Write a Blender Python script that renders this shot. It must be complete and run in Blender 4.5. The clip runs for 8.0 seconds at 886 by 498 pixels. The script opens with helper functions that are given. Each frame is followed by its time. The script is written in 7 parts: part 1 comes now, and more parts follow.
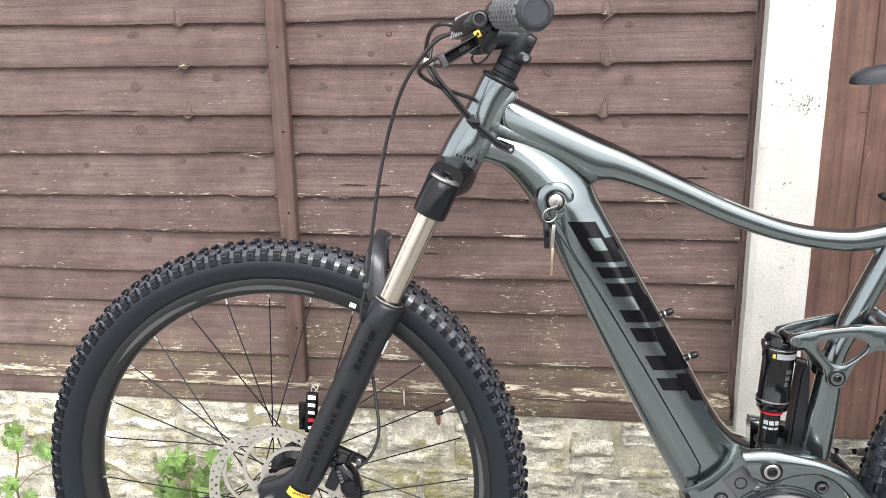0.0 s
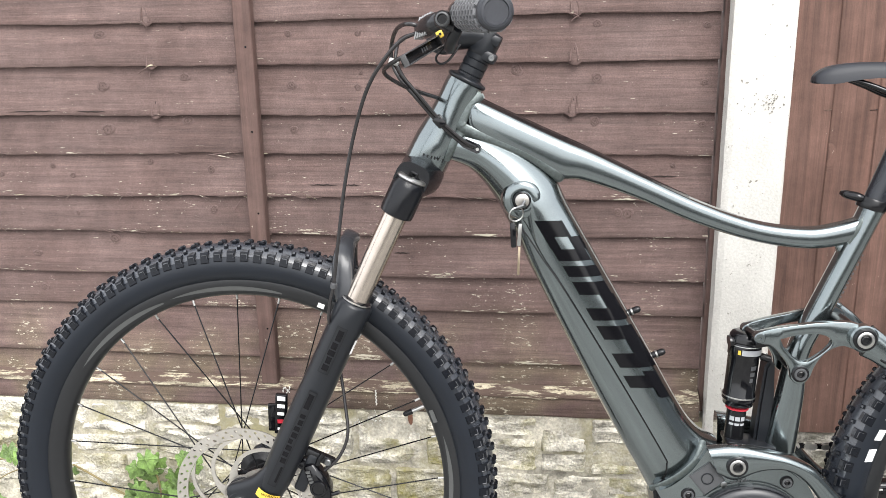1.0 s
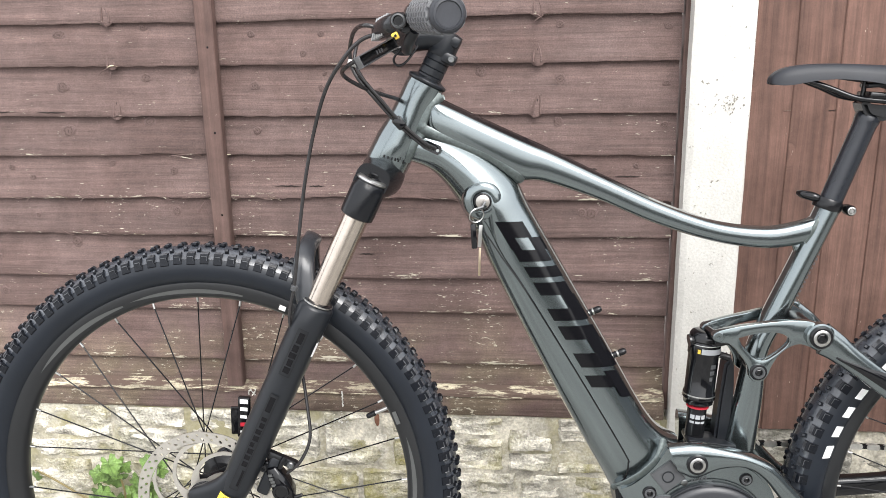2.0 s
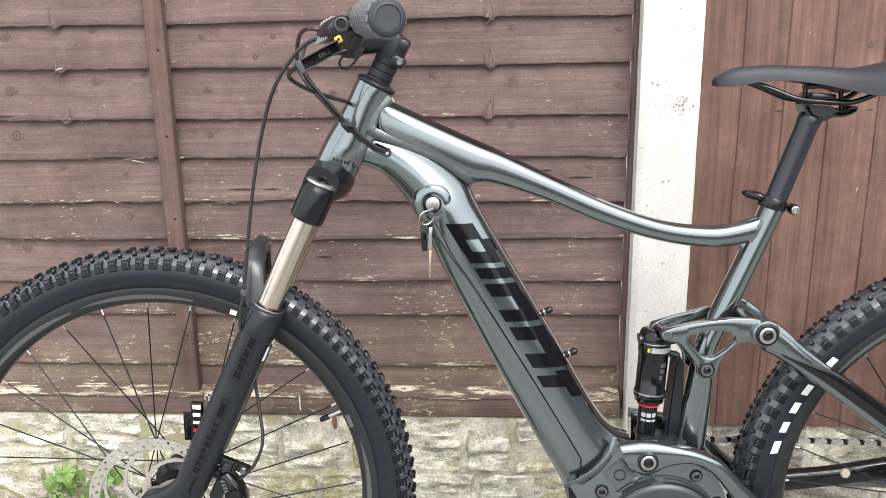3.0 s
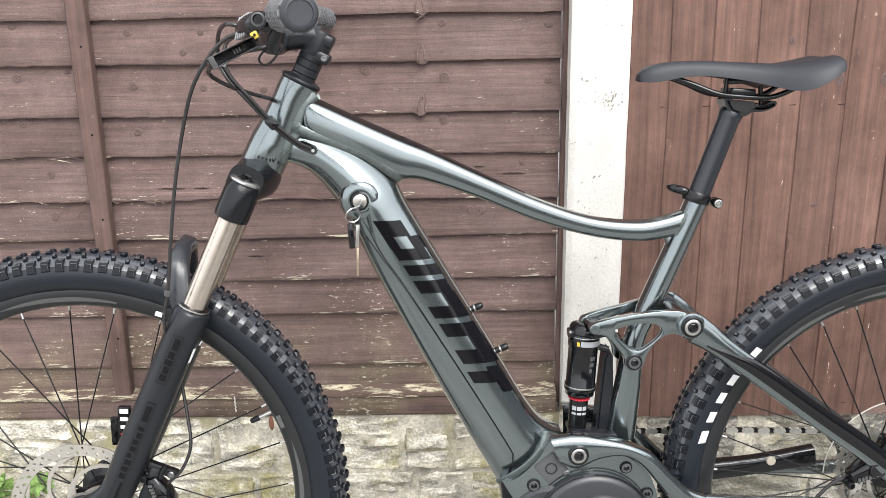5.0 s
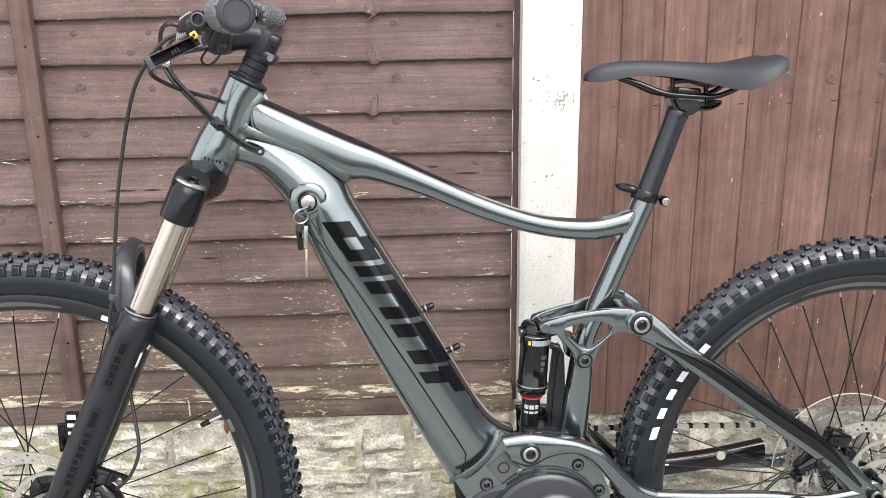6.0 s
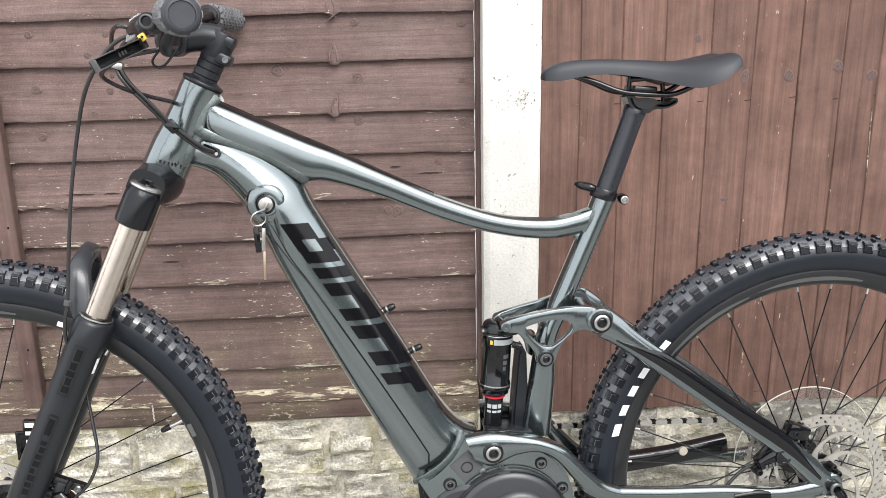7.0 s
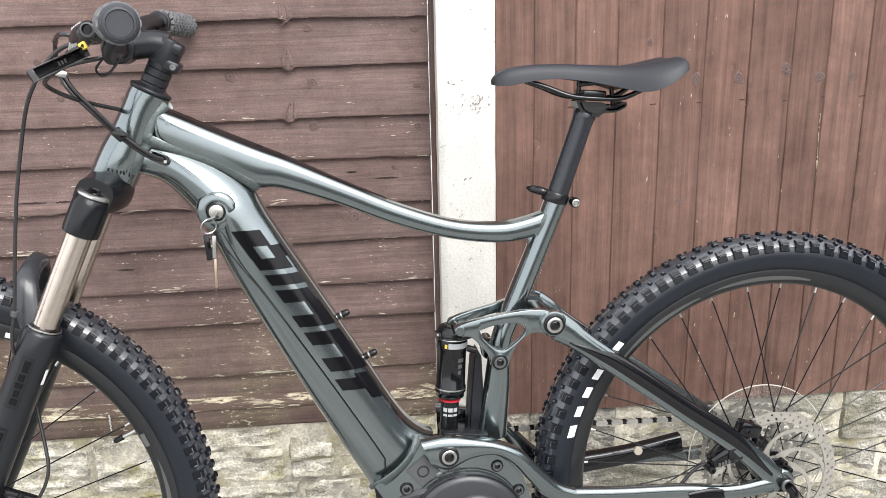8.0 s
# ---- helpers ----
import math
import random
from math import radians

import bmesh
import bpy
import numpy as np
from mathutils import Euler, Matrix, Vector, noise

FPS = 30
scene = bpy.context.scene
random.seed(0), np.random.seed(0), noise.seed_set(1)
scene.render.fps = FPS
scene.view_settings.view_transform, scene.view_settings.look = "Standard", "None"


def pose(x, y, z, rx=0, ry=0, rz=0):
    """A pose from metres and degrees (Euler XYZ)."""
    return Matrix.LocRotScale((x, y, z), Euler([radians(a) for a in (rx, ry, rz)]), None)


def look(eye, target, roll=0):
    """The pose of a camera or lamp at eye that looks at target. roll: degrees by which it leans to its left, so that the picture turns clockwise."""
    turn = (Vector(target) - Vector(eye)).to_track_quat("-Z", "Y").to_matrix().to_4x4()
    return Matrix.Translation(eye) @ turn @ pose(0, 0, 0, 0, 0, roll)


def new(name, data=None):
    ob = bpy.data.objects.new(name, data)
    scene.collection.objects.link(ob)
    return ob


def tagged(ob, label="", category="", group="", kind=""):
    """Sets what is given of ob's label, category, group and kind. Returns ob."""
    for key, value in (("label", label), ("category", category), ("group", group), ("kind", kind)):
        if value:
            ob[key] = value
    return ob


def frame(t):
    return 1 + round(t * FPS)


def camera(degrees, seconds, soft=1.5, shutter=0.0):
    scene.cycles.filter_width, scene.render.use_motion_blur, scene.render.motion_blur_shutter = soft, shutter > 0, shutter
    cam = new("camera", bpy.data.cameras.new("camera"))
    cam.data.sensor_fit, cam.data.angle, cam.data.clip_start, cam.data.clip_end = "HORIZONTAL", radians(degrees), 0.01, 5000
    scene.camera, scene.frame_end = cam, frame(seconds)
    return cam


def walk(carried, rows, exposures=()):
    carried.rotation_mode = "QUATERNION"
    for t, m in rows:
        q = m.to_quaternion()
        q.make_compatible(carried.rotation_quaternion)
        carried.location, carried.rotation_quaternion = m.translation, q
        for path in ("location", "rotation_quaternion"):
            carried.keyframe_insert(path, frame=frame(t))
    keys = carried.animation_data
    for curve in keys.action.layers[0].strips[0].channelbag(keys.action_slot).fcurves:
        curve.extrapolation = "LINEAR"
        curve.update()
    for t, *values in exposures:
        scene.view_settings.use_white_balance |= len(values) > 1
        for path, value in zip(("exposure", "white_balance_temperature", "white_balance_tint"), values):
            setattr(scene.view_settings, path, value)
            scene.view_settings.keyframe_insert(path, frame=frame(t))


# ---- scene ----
cam = camera(54.0, 8.0, soft=0.75)
PATH = [
    (0, (0.0001, 0.0000, 1.0814), (-0.2980, 1.8960, 0.5189), -1.30),
    (0.5, (0.0069, 0.0017, 1.0836), (-0.2674, 1.9000, 0.5170), -1.38),
    (1, (0.0157, 0.0015, 1.0826), (-0.2343, 1.9033, 0.5163), -1.27),
    (1.5, (0.0244, 0.0037, 1.0834), (-0.2030, 1.9077, 0.5149), -1.20),
    (3, (0.0597, 0.0057, 1.0873), (-0.0631, 1.9190, 0.5178), -1.08),
    (3.5, (0.0690, 0.0063, 1.0861), (-0.0289, 1.9208, 0.5158), -1.23),
    (4, (0.0769, 0.0091, 1.0859), (0.0039, 1.9236, 0.5121), -1.25),
    (4.5, (0.0827, 0.0100, 1.0846), (0.0359, 1.9250, 0.5095), -1.08),
    (6, (0.1150, 0.0121, 1.0851), (0.1780, 1.9254, 0.5059), -0.80),
    (6.5, (0.1267, 0.0135, 1.0848), (0.2176, 1.9255, 0.5053), -0.89),
    (7, (0.1375, 0.0126, 1.0853), (0.2551, 1.9228, 0.5044), -1.09),
    (7.5, (0.1502, 0.0116, 1.0873), (0.2985, 1.9200, 0.5074), -1.26),
    (8, (0.1624, 0.0083, 1.0897), (0.3465, 1.9142, 0.5118), -1.25),
]
walk(cam, [(t, look(eye, target, roll)) for t, eye, target, roll in PATH])

# ---- light: a bright overcast day ----
world = bpy.data.worlds.new("overcast")
scene.world = world
world.use_nodes = True
wn, wl = world.node_tree.nodes, world.node_tree.links
sky = wn.new("ShaderNodeTexSky")
sky.sky_type, sky.sun_disc, sky.sun_elevation, sky.sun_rotation = "NISHITA", False, radians(52), radians(150)
sky.dust_density, sky.air_density = 4.0, 1.0
cloud = wn.new("ShaderNodeHueSaturation")
cloud.inputs["Saturation"].default_value = 0.38
wl.new(sky.outputs[0], cloud.inputs["Color"])
deck = wn.new("ShaderNodeMix")  # an even deck of cloud before the sky
deck.data_type = "RGBA"
deck.inputs["Factor"].default_value, deck.inputs["B"].default_value = 0.65, (6.45, 6.50, 6.70, 1)
wl.new(cloud.outputs[0], deck.inputs["A"])
wl.new(deck.outputs["Result"], wn["Background"].inputs["Color"])
wn["Background"].inputs["Strength"].default_value = 0.15
sun = new("sun", bpy.data.lights.new("sun", "SUN"))
sun.data.energy, sun.data.angle, sun.data.color = 1.2, radians(35), (1.0, 0.985, 0.962)
sun.matrix_world = look((1.5, -2.6, 4.6), (0, 1.2, 0.5))
scene.view_settings.exposure = 1.5


# ---- materials ----
def material(name, colour, rough=0.6, metal=0.0, coat=0.0, spread=0.12, grain=(30, 30, 30), fine=180.0, bump=0.15, dirt=None, dirt_scale=6.0,
             dirt_low=0.55, dirt_high=0.7, each=0.0, spec=0.5, depth=0.002, stretch=(1, 1, 1)):
    """A surface with coarse and fine variation, relief, and stains of a second colour where given."""
    m = bpy.data.materials.new(name)
    m.use_nodes = True
    n, l = m.node_tree.nodes, m.node_tree.links
    b = n["Principled BSDF"]
    b.inputs["Roughness"].default_value, b.inputs["Metallic"].default_value = rough, metal
    b.inputs["Coat Weight"].default_value, b.inputs["Coat Roughness"].default_value = coat, 0.03
    b.inputs["Specular IOR Level"].default_value = spec
    pos = n.new("ShaderNodeTexCoord")
    fit = n.new("ShaderNodeMapping")
    fit.inputs["Scale"].default_value = grain
    shift = n.new("ShaderNodeObjectInfo")
    move = n.new("ShaderNodeVectorMath")
    move.operation = "MULTIPLY_ADD"
    move.inputs[1].default_value = (7.3, 3.1, 5.7)
    l.new(shift.outputs["Random"], move.inputs[0])
    l.new(pos.outputs["Object"], move.inputs[2])
    l.new(move.outputs[0], fit.inputs["Vector"])
    coarse = n.new("ShaderNodeTexNoise")
    coarse.inputs["Scale"].default_value, coarse.inputs["Detail"].default_value = 1.0, 5.0
    l.new(fit.outputs[0], coarse.inputs["Vector"])
    small = n.new("ShaderNodeTexNoise")
    small.inputs["Scale"].default_value, small.inputs["Detail"].default_value = fine, 3.0
    l.new(move.outputs[0], small.inputs["Vector"])
    hsv = n.new("ShaderNodeHueSaturation")
    hsv.inputs["Color"].default_value = (*colour, 1)
    gain = n.new("ShaderNodeMapRange")
    gain.inputs["From Min"].default_value, gain.inputs["From Max"].default_value = 0.25, 0.75
    gain.inputs["To Min"].default_value, gain.inputs["To Max"].default_value = 1 - 2 * spread, 1 + 2 * spread
    l.new(coarse.outputs["Fac"], gain.inputs["Value"])
    speck = n.new("ShaderNodeMapRange")
    speck.inputs["From Min"].default_value, speck.inputs["From Max"].default_value = 0.25, 0.75
    speck.inputs["To Min"].default_value, speck.inputs["To Max"].default_value = 1 - spread, 1 + spread
    l.new(small.outputs["Fac"], speck.inputs["Value"])
    both = n.new("ShaderNodeMath")
    both.operation = "MULTIPLY"
    l.new(gain.outputs[0], both.inputs[0])
    l.new(speck.outputs[0], both.inputs[1])
    own = n.new("ShaderNodeMapRange")
    own.inputs["To Min"].default_value, own.inputs["To Max"].default_value = 1 - each, 1 + each
    l.new(shift.outputs["Random"], own.inputs["Value"])
    value = n.new("ShaderNodeMath")
    value.operation = "MULTIPLY"
    l.new(both.outputs[0], value.inputs[0])
    l.new(own.outputs[0], value.inputs[1])
    l.new(value.outputs[0], hsv.inputs["Value"])
    out = hsv.outputs[0]
    if dirt:
        blot = n.new("ShaderNodeTexNoise")
        blot.inputs["Scale"].default_value, blot.inputs["Detail"].default_value, blot.inputs["Roughness"].default_value = dirt_scale, 8.0, 0.7
        pull = n.new("ShaderNodeMapping")
        pull.inputs["Scale"].default_value = stretch
        l.new(move.outputs[0], pull.inputs["Vector"])
        l.new(pull.outputs[0], blot.inputs["Vector"])
        edge = n.new("ShaderNodeMapRange")
        edge.inputs["From Min"].default_value, edge.inputs["From Max"].default_value = dirt_low, dirt_high
        l.new(blot.outputs["Fac"], edge.inputs["Value"])
        mix = n.new("ShaderNodeMix")
        mix.data_type = "RGBA"
        mix.inputs["B"].default_value = (*dirt, 1)
        l.new(edge.outputs[0], mix.inputs["Factor"])
        l.new(out, mix.inputs["A"])
        out = mix.outputs["Result"]
    l.new(out, b.inputs["Base Color"])
    if bump:
        add = n.new("ShaderNodeMath")
        l.new(coarse.outputs["Fac"], add.inputs[0])
        l.new(small.outputs["Fac"], add.inputs[1])
        relief = n.new("ShaderNodeBump")
        relief.inputs["Strength"].default_value, relief.inputs["Distance"].default_value = bump, depth
        l.new(add.outputs[0], relief.inputs["Height"])
        l.new(relief.outputs[0], b.inputs["Normal"])
    return m


def plain(name, colour, rough=0.5, metal=0.0, coat=0.0, spread=0.05, fine=120.0, bump=0.0, spec=0.5):
    return material(name, colour, rough, metal, coat, spread, (8, 8, 8), fine, bump, spec=spec)


def stained_wood(name, colour, faded, flake, along, knot_scale, low=0.35, high=1.0, flakes=0.5, each=0.1, streak=0.40, knots=0.40, algae=0.0):
    """Stained sawn boards: grain along x or z that bends round knots, faded patches, and flecks of pale lichen and bare wood, most of them low down."""
    m = bpy.data.materials.new(name)
    m.use_nodes = True
    n, l = m.node_tree.nodes, m.node_tree.links

    def node(kind, **put):
        a = n.new("ShaderNode" + kind)
        for key, value in put.items():
            a.inputs[key].default_value = value
        return a

    def maths(op, a, b):
        q = n.new("ShaderNodeMath")
        q.operation = op
        for socket, v in zip(q.inputs, (a, b)):
            if isinstance(v, (int, float)):
                socket.default_value = v
            else:
                l.new(v, socket)
        return q.outputs[0]

    def span(v, a, b, c=0.0, d=1.0):
        q = n.new("ShaderNodeMapRange")
        for key, value in zip(("From Min", "From Max", "To Min", "To Max"), (a, b, c, d)):
            q.inputs[key].default_value = value
        l.new(v, q.inputs["Value"])
        return q.outputs[0]

    b = n["Principled BSDF"]
    b.inputs["Specular IOR Level"].default_value = 0.3
    pos, info = n.new("ShaderNodeTexCoord"), n.new("ShaderNodeObjectInfo")
    move = n.new("ShaderNodeVectorMath")
    move.operation = "MULTIPLY_ADD"
    move.inputs[1].default_value = (2.3, 9.0, 0.0) if along == "x" else (0.0, 9.0, 2.3)
    l.new(info.outputs["Random"], move.inputs[0])
    l.new(pos.outputs["Object"], move.inputs[2])
    parts = n.new("ShaderNodeSeparateXYZ")
    l.new(move.outputs[0], parts.inputs[0])
    kmap = n.new("ShaderNodeCombineXYZ")
    l.new(maths("MULTIPLY", parts.outputs[0], knot_scale[0]), kmap.inputs[0])
    l.new(maths("MULTIPLY", parts.outputs[2], knot_scale[2]), kmap.inputs[1])
    cell = n.new("ShaderNodeTexVoronoi")
    cell.voronoi_dimensions = "2D"
    cell.inputs["Scale"].default_value = 1.0
    l.new(kmap.outputs[0], cell.inputs["Vector"])
    sep = n.new("ShaderNodeSeparateColor")
    l.new(cell.outputs["Color"], sep.inputs["Color"])
    chosen = span(sep.outputs[0], knots, knots + 0.05)
    size = span(sep.outputs[1], 0, 1, 0.6, 1.35)
    reach_in = maths("DIVIDE", cell.outputs["Distance"], size)
    near = maths("MULTIPLY", span(reach_in, 0.24, 0.04), chosen)
    core = maths("MULTIPLY", span(reach_in, 0.060, 0.040), chosen)
    halo = maths("MULTIPLY", maths("MULTIPLY", span(reach_in, 0.13, 0.08), span(reach_in, 0.045, 0.065)), chosen)
    gmap = node("Mapping", Scale=(6.5, 30.0, 150.0) if along == "x" else (95.0, 30.0, 3.2))
    l.new(move.outputs[0], gmap.inputs["Vector"])
    bent = n.new("ShaderNodeVectorMath")
    bent.operation = "ADD"
    comb = n.new("ShaderNodeCombineXYZ")
    l.new(maths("MULTIPLY", near, 2.4), comb.inputs[2 if along == "x" else 0])
    l.new(gmap.outputs[0], bent.inputs[0])
    l.new(comb.outputs[0], bent.inputs[1])
    grain = node("TexNoise", Scale=1.0, Detail=8.0, Roughness=0.7, Distortion=0.5)
    l.new(bent.outputs[0], grain.inputs["Vector"])
    patch = node("TexNoise", Scale=5.0, Detail=5.0, Roughness=0.6)
    l.new(move.outputs[0], patch.inputs["Vector"])
    fmap = node("Mapping", Scale=(75.0, 60.0, 230.0) if along == "x" else (150.0, 60.0, 45.0))
    l.new(move.outputs[0], fmap.inputs["Vector"])
    fleck = node("TexNoise", Scale=1.0, Detail=4.0, Roughness=0.7)
    l.new(fmap.outputs[0], fleck.inputs["Vector"])
    where = node("TexNoise", Scale=9.0, Detail=3.0)
    l.new(move.outputs[0], where.inputs["Vector"])
    xyz, own = n.new("ShaderNodeSeparateXYZ"), n.new("ShaderNodeSeparateXYZ")
    l.new(n.new("ShaderNodeNewGeometry").outputs["Position"], xyz.inputs[0])
    l.new(pos.outputs["Object"], own.inputs[0])
    height = span(xyz.outputs[2], low, high, 1.0, 0.0)
    shade = maths("MULTIPLY", span(grain.outputs["Fac"], 0.28, 0.72, 1 - streak, 1 + streak), span(info.outputs["Random"], 0, 1, 1 - each, 1 + each))
    speckle = node("TexNoise", Scale=420.0, Detail=3.0, Roughness=0.75)
    l.new(move.outputs[0], speckle.inputs["Vector"])
    blotch = node("TexNoise", Scale=28.0, Detail=4.0, Roughness=0.65)
    l.new(move.outputs[0], blotch.inputs["Vector"])
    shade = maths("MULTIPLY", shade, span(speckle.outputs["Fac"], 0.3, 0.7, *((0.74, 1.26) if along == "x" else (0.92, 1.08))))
    shade = maths("MULTIPLY", shade, span(blotch.outputs["Fac"], 0.3, 0.7, 0.84, 1.16))
    # Long bands of paler and darker stain along the board
    bmap = node("Mapping", Scale=(1.6, 10.0, 42.0) if along == "x" else (34.0, 10.0, 1.3))
    l.new(move.outputs[0], bmap.inputs["Vector"])
    band = node("TexNoise", Scale=1.0, Detail=4.0, Roughness=0.6)
    l.new(bmap.outputs[0], band.inputs["Vector"])
    shade = maths("MULTIPLY", shade, span(band.outputs["Fac"], 0.3, 0.7, 0.84, 1.16))
    shade = maths("MULTIPLY", shade, span(core, 0, 1, 1.0, 0.42))
    shade = maths("MULTIPLY", shade, span(halo, 0, 1, 1.0, 0.62))

    def blend(fac, a, c):
        q = n.new("ShaderNodeMix")
        q.data_type = "RGBA"
        for key, v in (("Factor", fac), ("A", a), ("B", c)):
            if isinstance(v, tuple):
                q.inputs[key].default_value = (*v, 1)
            else:
                l.new(v, q.inputs[key])
        return q.outputs["Result"]

    weather = maths("MULTIPLY", span(patch.outputs["Fac"], 0.30, 0.70), span(height, 0, 1, 0.85, 0.95))
    tone = blend(weather, colour, faded)
    if algae:
        tone = blend(maths("MULTIPLY", maths("MULTIPLY", span(where.outputs["Fac"], 0.40, 0.62), span(xyz.outputs[2], 0.52, 0.36)), algae), tone, (0.160, 0.138, 0.078))
    hsv = n.new("ShaderNodeHueSaturation")
    l.new(tone, hsv.inputs["Color"])
    l.new(shade, hsv.inputs["Value"])
    reach = maths("MULTIPLY", span(where.outputs["Fac"], 0.42, 0.62), span(height, 0.0, 1.0, 0.25, 1.0))
    spots = span(maths("ADD", fleck.outputs["Fac"], maths("MULTIPLY", reach, 0.17 * flakes / 0.5)), 0.72, 0.77)
    surface = blend(spots, hsv.outputs[0], flake)
    if along == "x":
        # Bare, lichened slivers along each board's lower edge
        smap = node("Mapping", Scale=(26.0, 40.0, 210.0))
        l.new(move.outputs[0], smap.inputs["Vector"])
        sliver = node("TexNoise", Scale=1.0, Detail=5.0, Roughness=0.72)
        l.new(smap.outputs[0], sliver.inputs["Vector"])
        at_edge = maths("MULTIPLY", span(own.outputs[2], 0.020, 0.002), span(xyz.outputs[2], 1.02, 0.66, 0.15, 1.0))
        runs = span(where.outputs["Fac"], 0.40, 0.60, 0.05, 1.0)
        surface = blend(span(maths("ADD", sliver.outputs["Fac"], maths("MULTIPLY", maths("MULTIPLY", at_edge, runs), 0.155)), 0.672, 0.71), surface, flake)
    l.new(surface, b.inputs["Base Color"])
    l.new(span(grain.outputs["Fac"], 0.3, 0.7, 0.62, 0.85), b.inputs["Roughness"])
    relief = node("Bump", Strength=0.8, Distance=0.0022)
    l.new(maths("ADD", grain.outputs["Fac"], maths("MULTIPLY", core, 0.8)), relief.inputs["Height"])
    l.new(relief.outputs[0], b.inputs["Normal"])
    return m


WOOD = stained_wood("stained_fence_wood", (0.0900, 0.0576, 0.0508), (0.143, 0.0990, 0.0906), (0.47, 0.43, 0.34), "x", (6.0, 0.0, 11.5), 0.35, 1.05, 0.42, 0.09, 0.32, 1.0, 0.40)
BATTEN_WOOD = stained_wood("stained_batten_wood", (0.080, 0.048, 0.041), (0.118, 0.076, 0.066), (0.47, 0.43, 0.34), "z", (9.5, 0.0, 4.6), 0.0, 1.2, 0.30, 0.05, 0.30, 1.0)
WOOD_UP = stained_wood("stained_upright_wood", (0.085, 0.0460, 0.0350), (0.142, 0.0820, 0.0650), (0.50, 0.42, 0.33), "z", (9.5, 0.0, 4.6), 0.0, 1.6, 0.26, 0.13, 0.42, 0.9)
WORN = material("worn_rail_wood", (0.40, 0.355, 0.26), 0.9, spread=0.36, grain=(8, 60, 120), fine=260, bump=0.9, dirt=(0.105, 0.074, 0.060),
                dirt_scale=44, dirt_low=0.450, dirt_high=0.500, stretch=(0.35, 1.0, 3.0), spec=0.2)
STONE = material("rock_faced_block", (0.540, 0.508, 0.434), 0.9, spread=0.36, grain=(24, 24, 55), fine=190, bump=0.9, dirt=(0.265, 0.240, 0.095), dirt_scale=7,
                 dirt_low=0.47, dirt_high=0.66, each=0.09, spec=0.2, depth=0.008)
# Greyer, dirtier blocks, darkened as well for the shade under the upright boards
SHADED_OLD_STONE = material("shaded_weathered_block", (0.335, 0.319, 0.282), 0.9, spread=0.32, grain=(24, 24, 55), fine=190, bump=0.8, dirt=(0.135, 0.128, 0.080), dirt_scale=6,
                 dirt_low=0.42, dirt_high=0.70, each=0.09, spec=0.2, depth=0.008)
MORTAR = material("mortar", (0.45, 0.42, 0.35), 0.95, spread=0.30, grain=(30, 30, 30), fine=200, bump=0.8, dirt=(0.28, 0.255, 0.14), dirt_scale=7, dirt_low=0.46, dirt_high=0.64, spec=0.2)
CONCRETE = material("pale_concrete", (0.555, 0.54, 0.503), 0.85, spread=0.11, grain=(9, 9, 5), fine=240, bump=0.5, dirt=(0.20, 0.19, 0.16), dirt_scale=70,
                    dirt_low=0.640, dirt_high=0.665, spec=0.3)
PAVING = material("paving", (0.262, 0.260, 0.246), 0.9, spread=0.22, grain=(2.2, 2.2, 2.2), fine=200, bump=0.4, spec=0.2)
# Two unseen walls, toned for how dark they reflect in the paint
SIDE_WALL = material("unseen_side_wall", (0.150, 0.158, 0.170), 0.9, spread=0.15, grain=(2, 2, 6), fine=60, bump=0.2, spec=0.2)
RENDERED = material("unseen_far_wall", (0.065, 0.062, 0.056), 0.9, spread=0.15, grain=(2, 2, 6), fine=60, bump=0.2, spec=0.2)
PAINT = plain("dark_green_grey_metallic_paint", (0.162, 0.190, 0.195), 0.20, 0.95, 1.0, 0.05, 900)
WELD = material("weld_bead", (0.105, 0.122, 0.119), 0.34, 0.9, 0.15, 0.10, (260, 260, 260), 500, 0.14)
DECAL = plain("black_decal", (0.004, 0.004, 0.005), 0.12, 0.0, 0.0, spec=0.22)
MOTOR = plain("satin_motor_cover", (0.022, 0.0232, 0.0265), 0.36, 0.0, 0.0, 0.06, 300, 0.05, 0.5)
# One rubber in two tones: sky light coloured into the base, shade into the knobs
TREAD_BASE = material("tyre_tread_base", (0.0260, 0.0298, 0.0372), 0.27, spread=0.12, grain=(30, 30, 30), fine=300, bump=0.1, spec=0.95)
RUBBER = material("tyre_rubber", (0.0050, 0.0060, 0.0085), 0.24, spread=0.1, grain=(20, 20, 20), fine=300, bump=0.1, spec=0.22)
# Speckled tops and lips of the knobs, paler than their sides
PALE_TREAD = material("pale_tread_top", (0.044, 0.046, 0.051), 0.42, spread=0.45, grain=(160, 160, 160), fine=420, bump=0.3, spec=0.5)
SIDEWALL = material("tyre_sidewall", (0.0048, 0.0072, 0.0118), 0.38, spread=0.08, grain=(20, 20, 20), fine=500, bump=0.08, spec=0.40)
CROWN = plain("satin_black_crown", (0.0042, 0.0048, 0.0064), 0.26, spec=0.34)
# Lever edges: the glint along them is put into this paler colour
LEVER_EDGE = plain("glint_edge_alloy", (0.15, 0.15, 0.155), 0.25, 0.8)
LEG_PANEL = plain("satin_black_panel", (0.0086, 0.0094, 0.0112), 0.40, spec=0.30)
ARCH = plain("satin_arch_paint", (0.024, 0.026, 0.030), 0.26, 0.0, 0.0, 0.05, 300)
MATT = plain("matt_black_paint", (0.0086, 0.0100, 0.0126), 0.33, 0.0, 0.0, 0.06, 300, spec=0.38)
GLOSS = plain("gloss_black", (0.0035, 0.0037, 0.0047), 0.12, 0.0, 0.1, spec=0.40)
